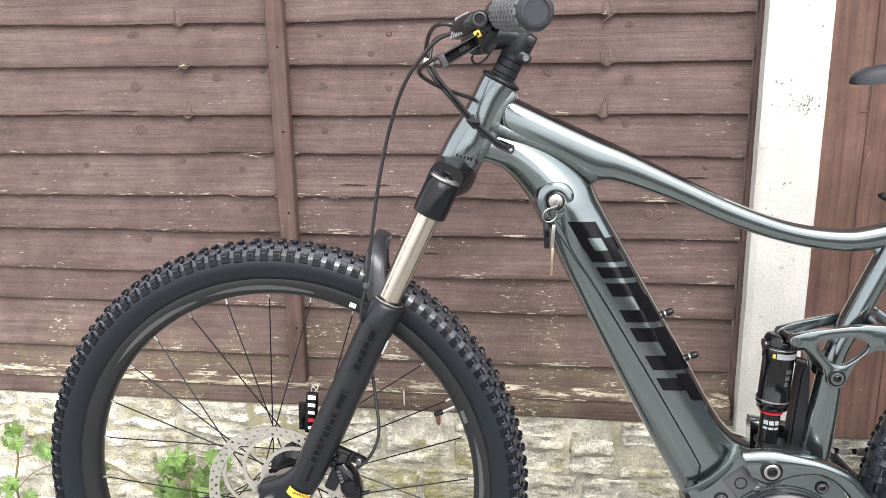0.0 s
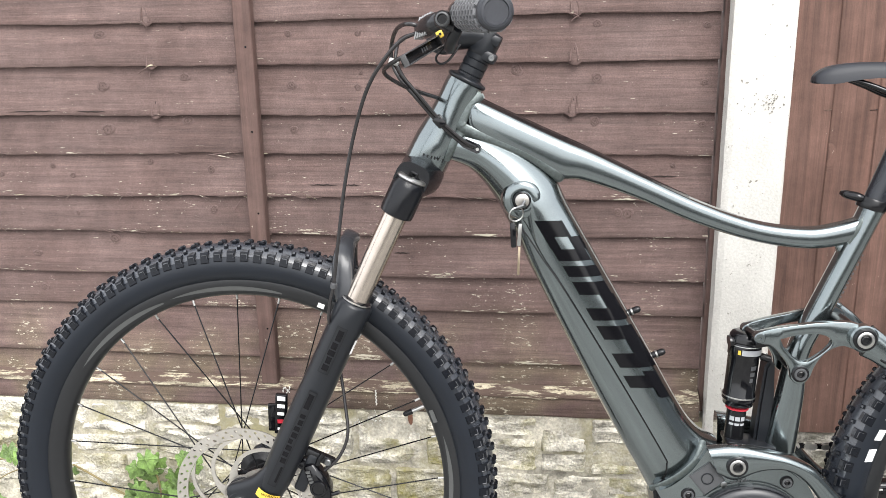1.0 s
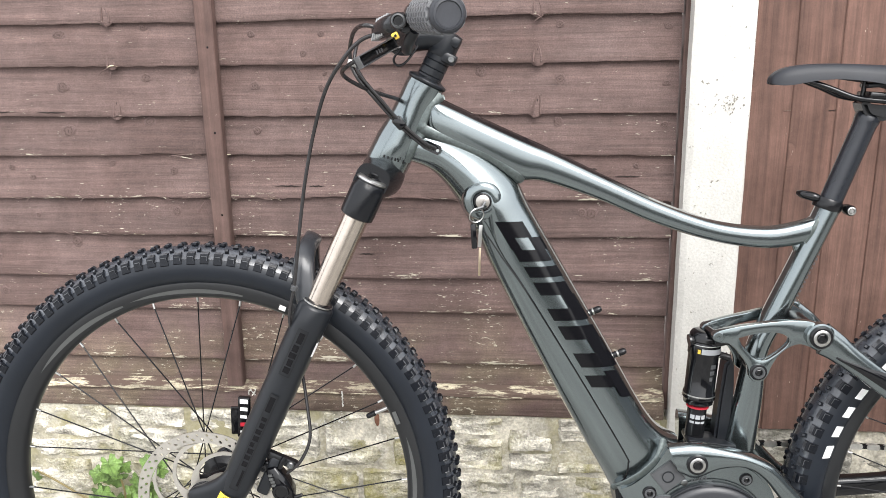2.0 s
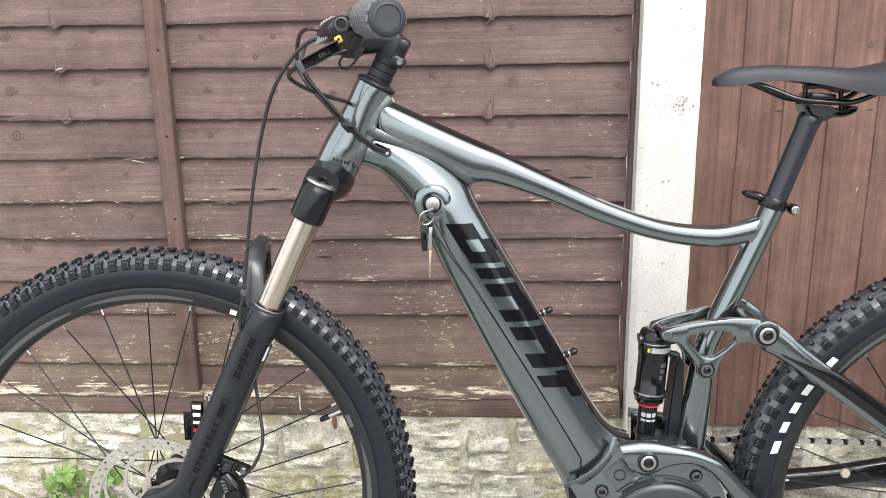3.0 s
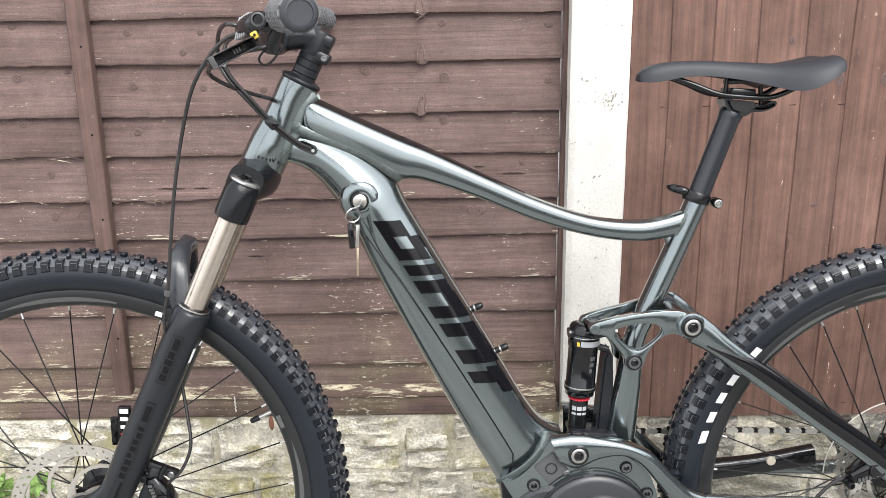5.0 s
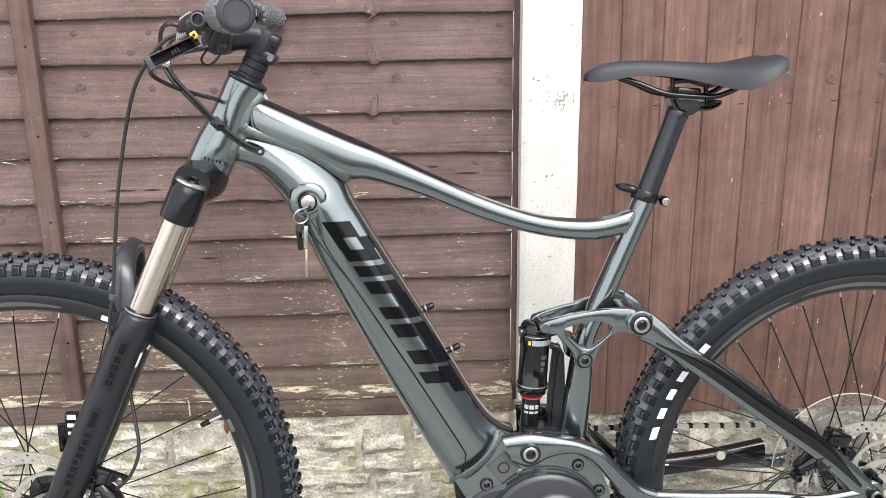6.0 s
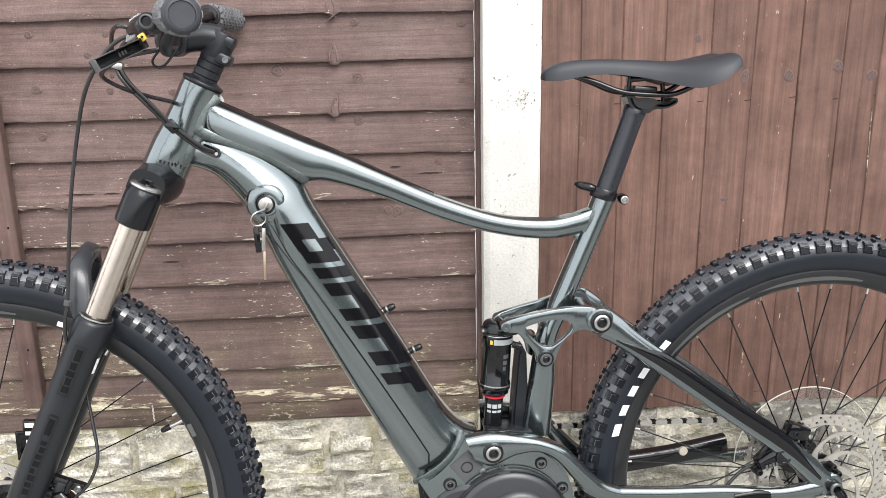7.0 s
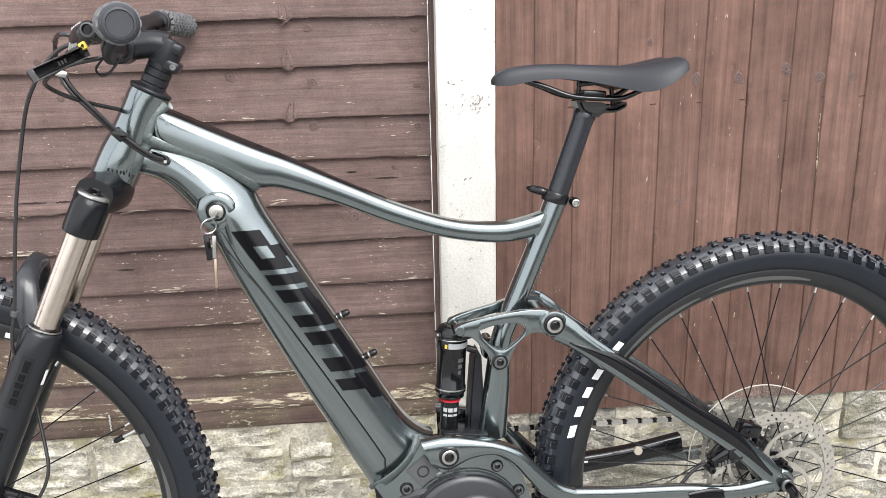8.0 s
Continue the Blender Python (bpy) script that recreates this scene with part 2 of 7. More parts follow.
BLACK_METAL = plain("black_anodised", (0.0065, 0.0067, 0.0076), 0.26, 0.1, spec=0.38)
GOLD = plain("bronze_stanchion", (0.53, 0.466, 0.41), 0.24, 1.0)
SPROCKET = plain("dull_sprocket_steel", (0.38, 0.36, 0.335), 0.36, 1.0, 0.0, 0.10, 300)
STEEL = plain("bare_steel", (0.46, 0.455, 0.44), 0.30, 1.0, 0.0, 0.06, 400)
DARK_STEEL = plain("grey_steel", (0.21, 0.215, 0.215), 0.30, 1.0, 0.0, 0.06, 400)
ROTOR = material("brushed_rotor_steel", (0.47, 0.445, 0.405), 0.42, 0.85, spread=0.05, grain=(60, 60, 60), fine=500, bump=0.05)
WHITE = plain("white_print", (0.80, 0.80, 0.79), 0.5)
SILVER_PRINT = plain("silver_print", (0.32, 0.33, 0.34), 0.4)
GREY_PRINT = plain("grey_print", (0.055, 0.057, 0.06), 0.4)
BLACK_RIM = plain("satin_black_rim", (0.0125, 0.0132, 0.0145), 0.36, 0.2)
RIM_PRINT = plain("grey_rim_print", (0.060, 0.062, 0.061), 0.4)
YELLOW = plain("yellow_plastic", (0.62, 0.43, 0.05), 0.45)
RED = plain("red_anodised", (0.55, 0.03, 0.05), 0.3, 0.3)
GRIP = material("grip_rubber", (0.028, 0.030, 0.036), 0.5, spread=0.08, grain=(30, 30, 30), fine=400, bump=0.1, spec=0.4)
# Rubber of the grip bars, paler to hold the light that strikes them
RIBS = material("lit_rib_rubber", (0.145, 0.148, 0.155), 0.50, spread=0.10, grain=(30, 30, 30), fine=400, bump=0.1, spec=0.4)
SADDLE = material("saddle_cover", (0.0160, 0.0176, 0.0222), 0.50, spread=0.05, grain=(30, 30, 30), fine=900, bump=0.06, spec=0.35)
LEAF = material("vine_leaf", (0.125, 0.205, 0.052), 0.42, spread=0.26, grain=(3.0, 3.0, 3.0), fine=11, bump=0.5, each=0.38, spec=0.45, depth=0.004)
STALK = plain("vine_stalk", (0.20, 0.16, 0.07), 0.7)
CLEAR = bpy.data.materials.new("clear_plastic")
CLEAR.use_nodes = True
_b = CLEAR.node_tree.nodes["Principled BSDF"]
_b.inputs["Base Color"].default_value, _b.inputs["Roughness"].default_value = (0.95, 0.95, 0.93, 1), 0.08
_b.inputs["Transmission Weight"].default_value, _b.inputs["IOR"].default_value = 0.97, 1.08


# ---- mesh helpers ----
def part(name, bm, mat, parent=None, label="", smooth=True, at=None):
    """Links a bmesh as one mesh object, under a parent where given."""
    me = bpy.data.meshes.new(name)
    bmesh.ops.recalc_face_normals(bm, faces=bm.faces)
    bm.to_mesh(me)
    bm.free()
    return piece(name, me, mat, parent, label, smooth, at)


def piece(name, me, mat, parent=None, label="", smooth=True, at=None):
    if mat and not me.materials:
        me.materials.append(mat)
    if smooth:
        for p in me.polygons:
            p.use_smooth = True
        me.set_sharp_from_angle(angle=radians(38))
    ob = new(name, me)
    if at is not None:
        ob.matrix_basis = at
    if parent:
        ob.parent = parent
    if label:
        tagged(ob, label)
    return ob


def empty(name, m=None, parent=None):
    ob = new(name)
    ob.empty_display_size = 0.1
    if m is not None:
        ob.matrix_basis = m
    if parent:
        ob.parent = parent
    return ob


def loft(bm, rings, closed=False, caps=True):
    """Faces between rings of equal length."""
    rows = [[bm.verts.new(p) for p in r] for r in rings]
    n = len(rows[0])
    pairs = list(zip(rows, rows[1:])) + ([(rows[-1], rows[0])] if closed else [])
    for a, b in pairs:
        for i in range(n):
            bm.faces.new((a[i], a[(i + 1) % n], b[(i + 1) % n], b[i]))
    if caps and not closed:
        bm.faces.new(rows[0][::-1])
        bm.faces.new(rows[-1])
    return bm


def spline(points, steps=6):
    """A smooth run through rows of numbers (Catmull-Rom)."""
    p = [np.array(q, float) for q in points]
    p = [2 * p[0] - p[1]] + p + [2 * p[-1] - p[-2]]
    out = []
    for i in range(1, len(p) - 2):
        a, b, c, d = p[i - 1:i + 3]
        for k in range(steps):
            t = k / steps
            out.append(0.5 * (2 * b + (c - a) * t + (2 * a - 5 * b + 4 * c - d) * t * t + (3 * b - a - 3 * c + d) * t ** 3))
    return out + [p[-2]]


def oval(n, power):
    """A rounded outline with half axes 1: power 2 is an ellipse, more is boxier."""
    out = []
    for i in range(n):
        a = 2 * math.pi * (i + 0.5) / n
        c, s = math.cos(a), math.sin(a)
        out.append((math.copysign(abs(c) ** (2 / power), c), math.copysign(abs(s) ** (2 / power), s)))
    return out


def roofed(n, power, edge):
    """A rounded outline whose top is a low ridge: straight slopes from the ridge down to corners at height edge."""
    a0 = math.asin(edge ** (power / 2))
    angles = [math.pi - a0 + (math.pi + 2 * a0) * k / (n - 5) for k in range(n - 4)]
    out = [(math.copysign(abs(math.cos(a)) ** (2 / power), math.cos(a)), math.copysign(abs(math.sin(a)) ** (2 / power), math.sin(a))) for a in angles]
    c = out[-1][0]
    return out + [(c * 0.5, (edge + 1) / 2), (c * 0.06, 1.0), (-c * 0.06, 1.0), (-c * 0.5, (edge + 1) / 2)]


def hose(points, r, n=10, steps=6, bm=None, caps=True):
    """A round tube of radius r (or with a radius as the fourth number of each point) through points."""
    bm = bm or bmesh.new()
    rows = spline([(*p[:3], p[3] if len(p) > 3 else r) for p in points], steps) if steps > 1 else [np.array((*p[:3], p[3] if len(p) > 3 else r)) for p in points]
    side, rings = None, []
    for i, q in enumerate(rows):
        d = Vector((rows[min(i + 1, len(rows) - 1)] - rows[max(i - 1, 0)])[:3]).normalized()
        side = (side - d * side.dot(d)).normalized() if side else d.orthogonal().normalized()
        other = d.cross(side)
        rings.append([Vector(q[:3]) + (side * math.cos(2 * math.pi * k / n) + other * math.sin(2 * math.pi * k / n)) * q[3] for k in range(n)])
    return loft(bm, rings, caps=caps)


def spar(edges, half, w=0.0, power=2.4, n=20, steps=5, bm=None, roof=0.0):
    """A tube in the bike's plane between an upper and a lower edge: rows (u1, v1, u2, v2[, half width across[, offset[, boxiness]]])."""
    bm = bm or bmesh.new()
    rings = []
    for q in spline([(*e[:4], e[4] if len(e) > 4 else half, e[5] if len(e) > 5 else w, e[6] if len(e) > 6 else power) for e in edges], steps):
        a, b = Vector((q[0], 0, q[1])), Vector((q[2], 0, q[3]))
        mid, arm = (a + b) / 2 + Vector((0, q[5], 0)), (a - b) / 2
        rings.append([mid + arm * s + Vector((0, q[4] * c, 0)) for c, s in (roofed(n, q[6], roof) if roof else oval(n, q[6]))])
    return loft(bm, rings)


def turned(profile, m=None, n=32, bm=None, whole=False):
    """A body turned about its own z axis: profile rows (radius, z)."""
    bm = bm or bmesh.new()
    m = m or Matrix()
    rings = [[m @ Vector((r * math.cos(2 * math.pi * k / n), r * math.sin(2 * math.pi * k / n), z)) for k in range(n)] for r, z in profile]
    return loft(bm, rings, closed=whole, caps=not whole)


def block(size, m=None, soft=0.0, bm=None, segments=2):
    """A box with softened edges."""
    tmp = bmesh.new()
    bmesh.ops.create_cube(tmp, size=1)
    bmesh.ops.scale(tmp, vec=size, verts=tmp.verts)
    if soft:
        bmesh.ops.bevel(tmp, geom=tmp.edges[:], offset=soft, segments=segments, affect="EDGES", profile=0.5)
    if m is not None:
        bmesh.ops.transform(tmp, matrix=m, verts=tmp.verts)
    if bm is None:
        return tmp
    me = bpy.data.meshes.new("tmp")
    tmp.to_mesh(me)
    tmp.free()
    bm.from_mesh(me)
    bpy.data.meshes.remove(me)
    return bm


def slab(outline, depth, m=None, soft=0.0, bm=None):
    """A plate: an outline (x, y) raised by depth along z, with softened rims."""
    tmp = bmesh.new()
    f = tmp.faces.new([tmp.verts.new((x, y, 0)) for x, y in outline])
    up = bmesh.ops.extrude_face_region(tmp, geom=[f])["geom"]
    bmesh.ops.translate(tmp, vec=(0, 0, depth), verts=[v for v in up if isinstance(v, bmesh.types.BMVert)])
    bmesh.ops.recalc_face_normals(tmp, faces=tmp.faces)
    if soft:
        bmesh.ops.bevel(tmp, geom=[e for e in tmp.edges if abs(e.verts[0].co.z - e.verts[1].co.z) < 1e-9], offset=soft, segments=2, affect="EDGES")
    if m is not None:
        bmesh.ops.transform(tmp, matrix=m, verts=tmp.verts)
    if bm is None:
        return tmp
    me = bpy.data.meshes.new("tmp")
    tmp.to_mesh(me)
    tmp.free()
    bm.from_mesh(me)
    bpy.data.meshes.remove(me)
    return bm


def axis(p, q):
    """The pose at p whose z axis points at q."""
    d = Vector(q) - Vector(p)
    return Matrix.Translation(p) @ d.to_track_quat("Z", "Y").to_matrix().to_4x4()


ACROSS = pose(0, 0, 0, 90)  # turns a body's z axis to point at the near side (-y)


def across(u, w, v):
    """A pose in the bike's space at (u, w, v) whose z axis points out of the near side, x to the rear and y up."""
    return Matrix.Translation((u, w, v)) @ ACROSS


# ---- the setting ----
FENCE_Y, GATE_Y, WALL_Y = 1.568, 1.539, 1.549


def ground():
    bm = bmesh.new()
    xs, ys = (-60, -3, -1.3, -0.45, 0.78, 3, 60), (-60, -4, 0.4, 1.9, 60)
    lift = {-60: 0.0085, -3: 0.0085, -1.3: 0.0085, -0.45: 0.0085, 0.78: -0.0125, 3: -0.0125, 60: -0.0125}
    grid = [[bm.verts.new((x, y, lift[x])) for x in xs] for y in ys]
    for a, b in zip(grid, grid[1:]):
        for i in range(len(xs) - 1):
            bm.faces.new((a[i], a[i + 1], b[i + 1], b[i]))
    tagged(part("ground", bm, PAVING, smooth=False), "grey concrete paving under the bicycle", "paving", kind="structure")


# Unseen walls, added to shape the reflections in the bicycle's paint
def reflection_walls():
    ob = part("wall_house", block((9, 0.3, 0.85), pose(4.25, -2.95, 0.405)), RENDERED, smooth=False)
    tagged(ob, "plain low unseen wall added to darken reflections", "wall", kind="structure")
    side = part("wall_side", block((0.3, 6.4, 2.0), pose(4.0, -0.1, 0.98)), SIDE_WALL, smooth=False)
    tagged(side, "plain grey unseen side wall added for a dark band in reflections", "wall", kind="structure")


ground()
reflection_walls()

# The overlapping board panel
FENCE_EDGES = [1.213, 1.127, 1.041, 0.962, 0.871, 0.797, 0.714, 0.642, 0.558, 0.490, 0.384, 0.333]
fence = tagged(empty("fence_panel", pose(-0.6, FENCE_Y, 0)), "brown stained overlapping board fence panel above a stone wall", "fence", kind="structure")


def fence_board(top, low, seed):
    """One overlapping board: thin at the top, thick and wavy at its lower edge, dented where it is nailed to the battens behind."""
    rnd = random.Random(seed)
    bm = bmesh.new()
    stubs = (-0.131 + rnd.uniform(-0.003, 0.003), 0.648 + rnd.uniform(-0.003, 0.003))
    phase, a1, a2 = rnd.uniform(0, 6), rnd.uniform(0.0008, 0.002), rnd.uniform(0.0004, 0.0012)
    rings, n = [], 420
    for i in range(n + 1):
        x = -1.0 + 1.895 * i / n
        dip = sum(0.0060 * math.exp(-((x - c) / 0.0085) ** 4) for c in stubs) if low > 0.84 else 0.0
        split = max(0.0, noise.noise((9 * x, seed * 1.7, 1)) - 0.35) * 0.012 if low < 0.84 else 0.0
        z = low + a1 * math.sin(4.1 * x + phase) + a2 * math.sin(17 * x + 2 * phase) + 0.0013 * noise.noise((45 * x, seed, 0)) + 0.0012 * max(0.0, noise.noise((70 * x, seed, 5)) - 0.2) + split - dip
        th, bulge = 0.0085 + 0.0012 * noise.noise((6 * x, seed, 3)), 0.6 * dip
        t = top + 0.025
        face = 0.0015 * noise.noise((3 * x, seed, 7))
        up = sum(math.exp(-((x - c) / 0.010) ** 6) for c in stubs) * 0.0012 if low > 0.84 else 0.0
        rings.append([(x, 0.021, t), (x, 0.0155, t), (x, 0.0085 + face, (t + z) / 2), (x, 0.0028 - bulge - up + face, z + 0.014), (x, 0.0005 - bulge, z + 0.0025),
                      (x, 0.0015 - bulge, z), (x, 0.6 * th, z + 0.0005), (x, 0.6 * th + 0.006, z + 0.03)])
    return loft(bm, rings)


def lap_board(top, low, seed):
    bm = fence_board(top, low, seed)
    bmesh.ops.translate(bm, vec=(0, 0, -low), verts=bm.verts)
    part("board", bm, WOOD, fence, at=pose(0, 0, low))


for k, (top, low) in enumerate(zip([1.30] + FENCE_EDGES, FENCE_EDGES)):
    lap_board(top, low, k + 3)
for k, low in enumerate((1.644, 1.558, 1.472, 1.386, 1.300)):
    lap_board(low + 0.086, low, k + 31)


SPLIT = plain("split_wood", (0.018, 0.011, 0.009), 0.9)
for x, z, length, tilt in ((-0.415, 0.738, 0.052, 0.4), (-0.360, 0.738, 0.030, -0.5), (0.213, 0.757, 0.045, 0.2), (-0.98, 0.8795, 0.10, -0.8), (-0.86, 0.8785, 0.06, 0.8), (0.150, 0.770, 0.02, 0), (-0.27, 0.605, 0.03, 0.5), (0.06, 0.520, 0.05, 0.3)):
    # A split along the grain, widest in the middle
    run = [(-length / 2 + length * k / 8, 0.0006 * math.sin(2.3 * k + 9 * x)) for k in range(9)]
    outline = [(a, b + 0.0011 * math.sin(math.pi * k / 8) + 0.0001) for k, (a, b) in enumerate(run)] + [(a, b - 0.0011 * math.sin(math.pi * k / 8) - 0.0001) for k, (a, b) in reversed(list(enumerate(run)))]
    board_top = min(e for e in FENCE_EDGES + [1.3] if e > z + 0.001)
    board_low = max(e for e in FENCE_EDGES if e < z + 0.004)
    y = 0.0005 + 0.015 * max(0.0, z - board_low) / (board_top + 0.025 - board_low)
    part("split", slab(outline, 0.0016), SPLIT, fence, at=pose(x + 0.6, y + 0.0004, z, 90 - 5, tilt, 0), smooth=False)
for x, z, length, tilt in ((-0.613, 0.794, 0.042, -9), (-0.600, 0.799, 0.050, 3), (-0.60, 0.716, 0.045, 2), (-0.585, 0.699, 0.030, 55), (0.05, 1.036, 0.018, 35), (-0.745, 0.955, 0.022, 30), (-0.733, 0.946, 0.016, 80), (-0.93, 0.712, 0.016, 40), (-0.82, 0.712, 0.014, 35), (-0.25, 0.714, 0.03, 8), (-0.15, 0.716, 0.025, -12)):
    part("splinter", hose([(-length / 2, 0, 0, 0.0013), (0, -0.0015, 0.001, 0.0011), (length / 2, -0.001, 0, 0.0004)], 0.001, 6, 3), WOOD, fence, at=pose(x + 0.6, -0.0022, z, 0, -tilt, 0))


# Knots: round, slightly proud, with a dark ring and finer rings inside
def knot_wood(name, colour, dark):
    m = plain(name, colour, 0.75, spread=0.20, fine=260.0, bump=0.5, spec=0.3)
    n, l = m.node_tree.nodes, m.node_tree.links
    b = n["Principled BSDF"]
    pos, far, own = n.new("ShaderNodeTexCoord"), n.new("ShaderNodeVectorMath"), n.new("ShaderNodeObjectInfo")
    warp, push, shift = n.new("ShaderNodeTexNoise"), n.new("ShaderNodeVectorMath"), n.new("ShaderNodeVectorMath")
    flat = n.new("ShaderNodeMapping")
    flat.inputs["Scale"].default_value = (1.0, 0.0, 1.0)
    warp.inputs["Scale"].default_value, warp.inputs["Detail"].default_value = 1.9, 4.0
    far.operation, push.operation, shift.operation = "LENGTH", "MULTIPLY_ADD", "MULTIPLY_ADD"
    shift.inputs[1].default_value = (40, 40, 40)
    l.new(own.outputs["Random"], shift.inputs[0])
    l.new(pos.outputs["Object"], shift.inputs[2])
    l.new(shift.outputs[0], warp.inputs["Vector"])
    # Rings drawn out of true by a warp of up to half a radius
    push.inputs[1].default_value = (1.0, 0.0, 1.0)
    l.new(warp.outputs["Color"], push.inputs[0])
    l.new(pos.outputs["Object"], push.inputs[2])
    flat.inputs["Location"].default_value = (-0.5, 0, -0.5)
    l.new(push.outputs[0], flat.inputs["Vector"])
    l.new(flat.outputs[0], far.inputs[0])
    ramp = n.new("ShaderNodeValToRGB")
    stops = ((0.0, 0.75), (0.13, 0.70), (0.24, 0.22), (0.48, 0.06), (0.62, 0.30), (0.71, 0.72), (0.79, 0.12), (1.0, 0.0))
    for at, v in stops[1:-1]:
        ramp.color_ramp.elements.new(at)
    for e, (at, v) in zip(ramp.color_ramp.elements, stops):
        e.position, e.color = at, (v, v, v, 1)
    l.new(far.outputs["Value"], ramp.inputs[0])
    mix = n.new("ShaderNodeMix")
    mix.data_type = "RGBA"
    mix.inputs["B"].default_value = (*dark, 1)
    l.new(b.inputs["Base Color"].links[0].from_socket, mix.inputs["A"])
    l.new(ramp.outputs[0], mix.inputs["Factor"])
    l.new(mix.outputs["Result"], b.inputs["Base Color"])
    return m


KNOT = knot_wood("fence_knot", (0.124, 0.084, 0.0765), (0.036, 0.022, 0.018))
KNOT_UP = knot_wood("upright_knot", (0.106, 0.058, 0.045), (0.064, 0.035, 0.027))


def knot_mesh(seed):
    """A low round boss of radius 1 in the xz plane, facing the near side, with an uneven rim."""
    rnd = random.Random(seed)
    ph = [rnd.uniform(0, 6.3) for _ in range(3)]
    bm = bmesh.new()
    rim = lambda a: 1 + 0.10 * math.sin(2 * a + ph[0]) + 0.06 * math.sin(3 * a + ph[1]) + 0.04 * math.sin(5 * a + ph[2])
    rings = [[(q * rim(a) * math.cos(a), y, q * rim(a) * math.sin(a)) for a in [2 * math.pi * k / 20 for k in range(20)]] for q, y in ((1.20, 0.30), (1.0, 0.02), (0.84, -0.10), (0.66, -0.05), (0.40, -0.14), (0.12, -0.10))]
    loft(bm, rings)
    bmesh.ops.recalc_face_normals(bm, faces=bm.faces)
    me = bpy.data.meshes.new("knot")
    bm.to_mesh(me)
    bm.free()
    return me


KNOTS = [knot_mesh(k) for k in range(4)]


def board_face(z):
    """How far behind the panel's front plane the boards' faces lie at height z."""
    edges = [1.386, 1.300] + FENCE_EDGES
    board_low = max(e for e in edges if e <= z)
    board_top = min(e for e in [1.472] + edges if e > z)
    return 0.0028 + 0.0127 * max(0.0, z - board_low - 0.014) / (board_top + 0.011 - board_low)


LEFT_KNOTS = ((-0.828, 1.020, 9), (-0.667, 1.031, 6), (-0.834, 0.926, 10), (-0.671, 0.941, 8), (-0.581, 0.952, 5), (-0.835, 0.843, 11), (-0.673, 0.860, 8), (-0.961, 0.773, 5), (-0.919, 0.755, 5), (-0.757, 0.781, 5), (-0.636, 0.767, 7),
              (-1.071, 0.757, 5), (-0.920, 0.679, 4), (-0.638, 0.688, 7), (-0.851, 0.625, 9), (-1.019, 0.594, 7), (-1.015, 0.521, 7))
RIGHT_KNOTS = ((-0.466, 1.017, 6), (-0.337, 1.016, 5), (-0.370, 0.982, 5), (-0.465, 0.925, 7), (-0.335, 0.946, 4), (-0.341, 0.920, 5), (-0.371, 0.881, 5), (-0.467, 0.843, 6), (-0.234, 0.915, 5), (-0.052, 0.948, 9), (0.089, 0.932, 9),
               (0.087, 1.026, 6), (0.272, 1.020, 5), (0.273, 0.923, 5), (0.087, 0.856, 8), (0.274, 0.850, 6), (0.228, 0.776, 4), (0.133, 0.689, 6), (0.150, 0.687, 10), (0.253, 0.682, 5), (-0.455, 0.541, 7))
rnd = random.Random(8)
for k, (x, z, r) in enumerate(LEFT_KNOTS + RIGHT_KNOTS):
    turn_by = pose(0, 0, 0, 0, rnd.uniform(0, 360), 0)
    piece("knot", KNOTS[k % 4], KNOT, fence, at=pose(x + 0.6, board_face(z) - 0.0013, z, -5) @ Matrix.Diagonal((r * 0.00110 * rnd.uniform(0.85, 1.2), 0.0030, r * 0.00090, 1)) @ turn_by)

# Puckered wood over the nails: two ridges that meet above, a groove between them and a few torn slivers
for low in [1.300] + FENCE_EDGES[:5]:
    for x in (-0.731, 0.048):
        tall = rnd.uniform(0.026, 0.044)
        lean = rnd.uniform(-0.003, 0.003)
        for side in (-1, 1):
            h = tall * rnd.uniform(0.75, 1.0)
            part("nail_ridge", hose([(side * 0.0068, -0.0022, 0.0, 0.0018), (side * 0.0062, -0.0010, h * 0.35, 0.0017), (side * 0.0045 + lean, 0.0016, h * 0.7, 0.0012), (side * 0.0012 + lean, 0.0044, h, 0.0004)], 0.0015, 7, 4), WOOD, fence, at=pose(x + 0.6, 0.0, low + 0.0005))
        if rnd.random() < 0.75:
            part("splinter", hose([(-0.010, -0.003, 0.004, 0.0008), (0.0, -0.004, 0.001, 0.0014), (0.008, -0.003, -0.008, 0.0005)], 0.001, 6, 3), WORN if low in (0.962,) else WOOD, fence, at=pose(x + 0.6 + rnd.uniform(-0.006, 0.006), 0.0, low + rnd.uniform(-0.002, 0.004), 0, rnd.uniform(-40, 40), 0))
        part("nail_scar", slab([(0, 0), (0.0013, tall * 0.2), (0.0009 + lean * 0.5, tall * 0.55), (lean * 0.5, tall * 0.7), (-0.0011, tall * 0.35)], 0.0010), SPLIT, fence, at=pose(x + 0.6, 0.0008, low + 0.003, 90 - 5, 0, 0), smooth=False)

# Torn fibres hanging from the edges of the middle boards
for low, count in ((0.797, 9), (0.714, 26), (0.642, 16), (0.558, 14)):
    for k in range(count):
        x, length = rnd.uniform(-0.55, 0.88) if k % 2 else rnd.uniform(-0.55, 0.2), rnd.uniform(0.008, 0.024)
        part("splinter", hose([(-length / 2, 0, 0.0015, 0.0006), (0, -0.0022, 0.0005, 0.0009), (length / 2, -0.0030, -rnd.uniform(0.0, 0.006), 0.0003)], 0.001, 5, 2), WOOD if k % 6 else WORN, fence, at=pose(x, 0.0, low + rnd.uniform(-0.001, 0.003), 0, rnd.choice((0, 180)) + rnd.uniform(-14, 14), 0))


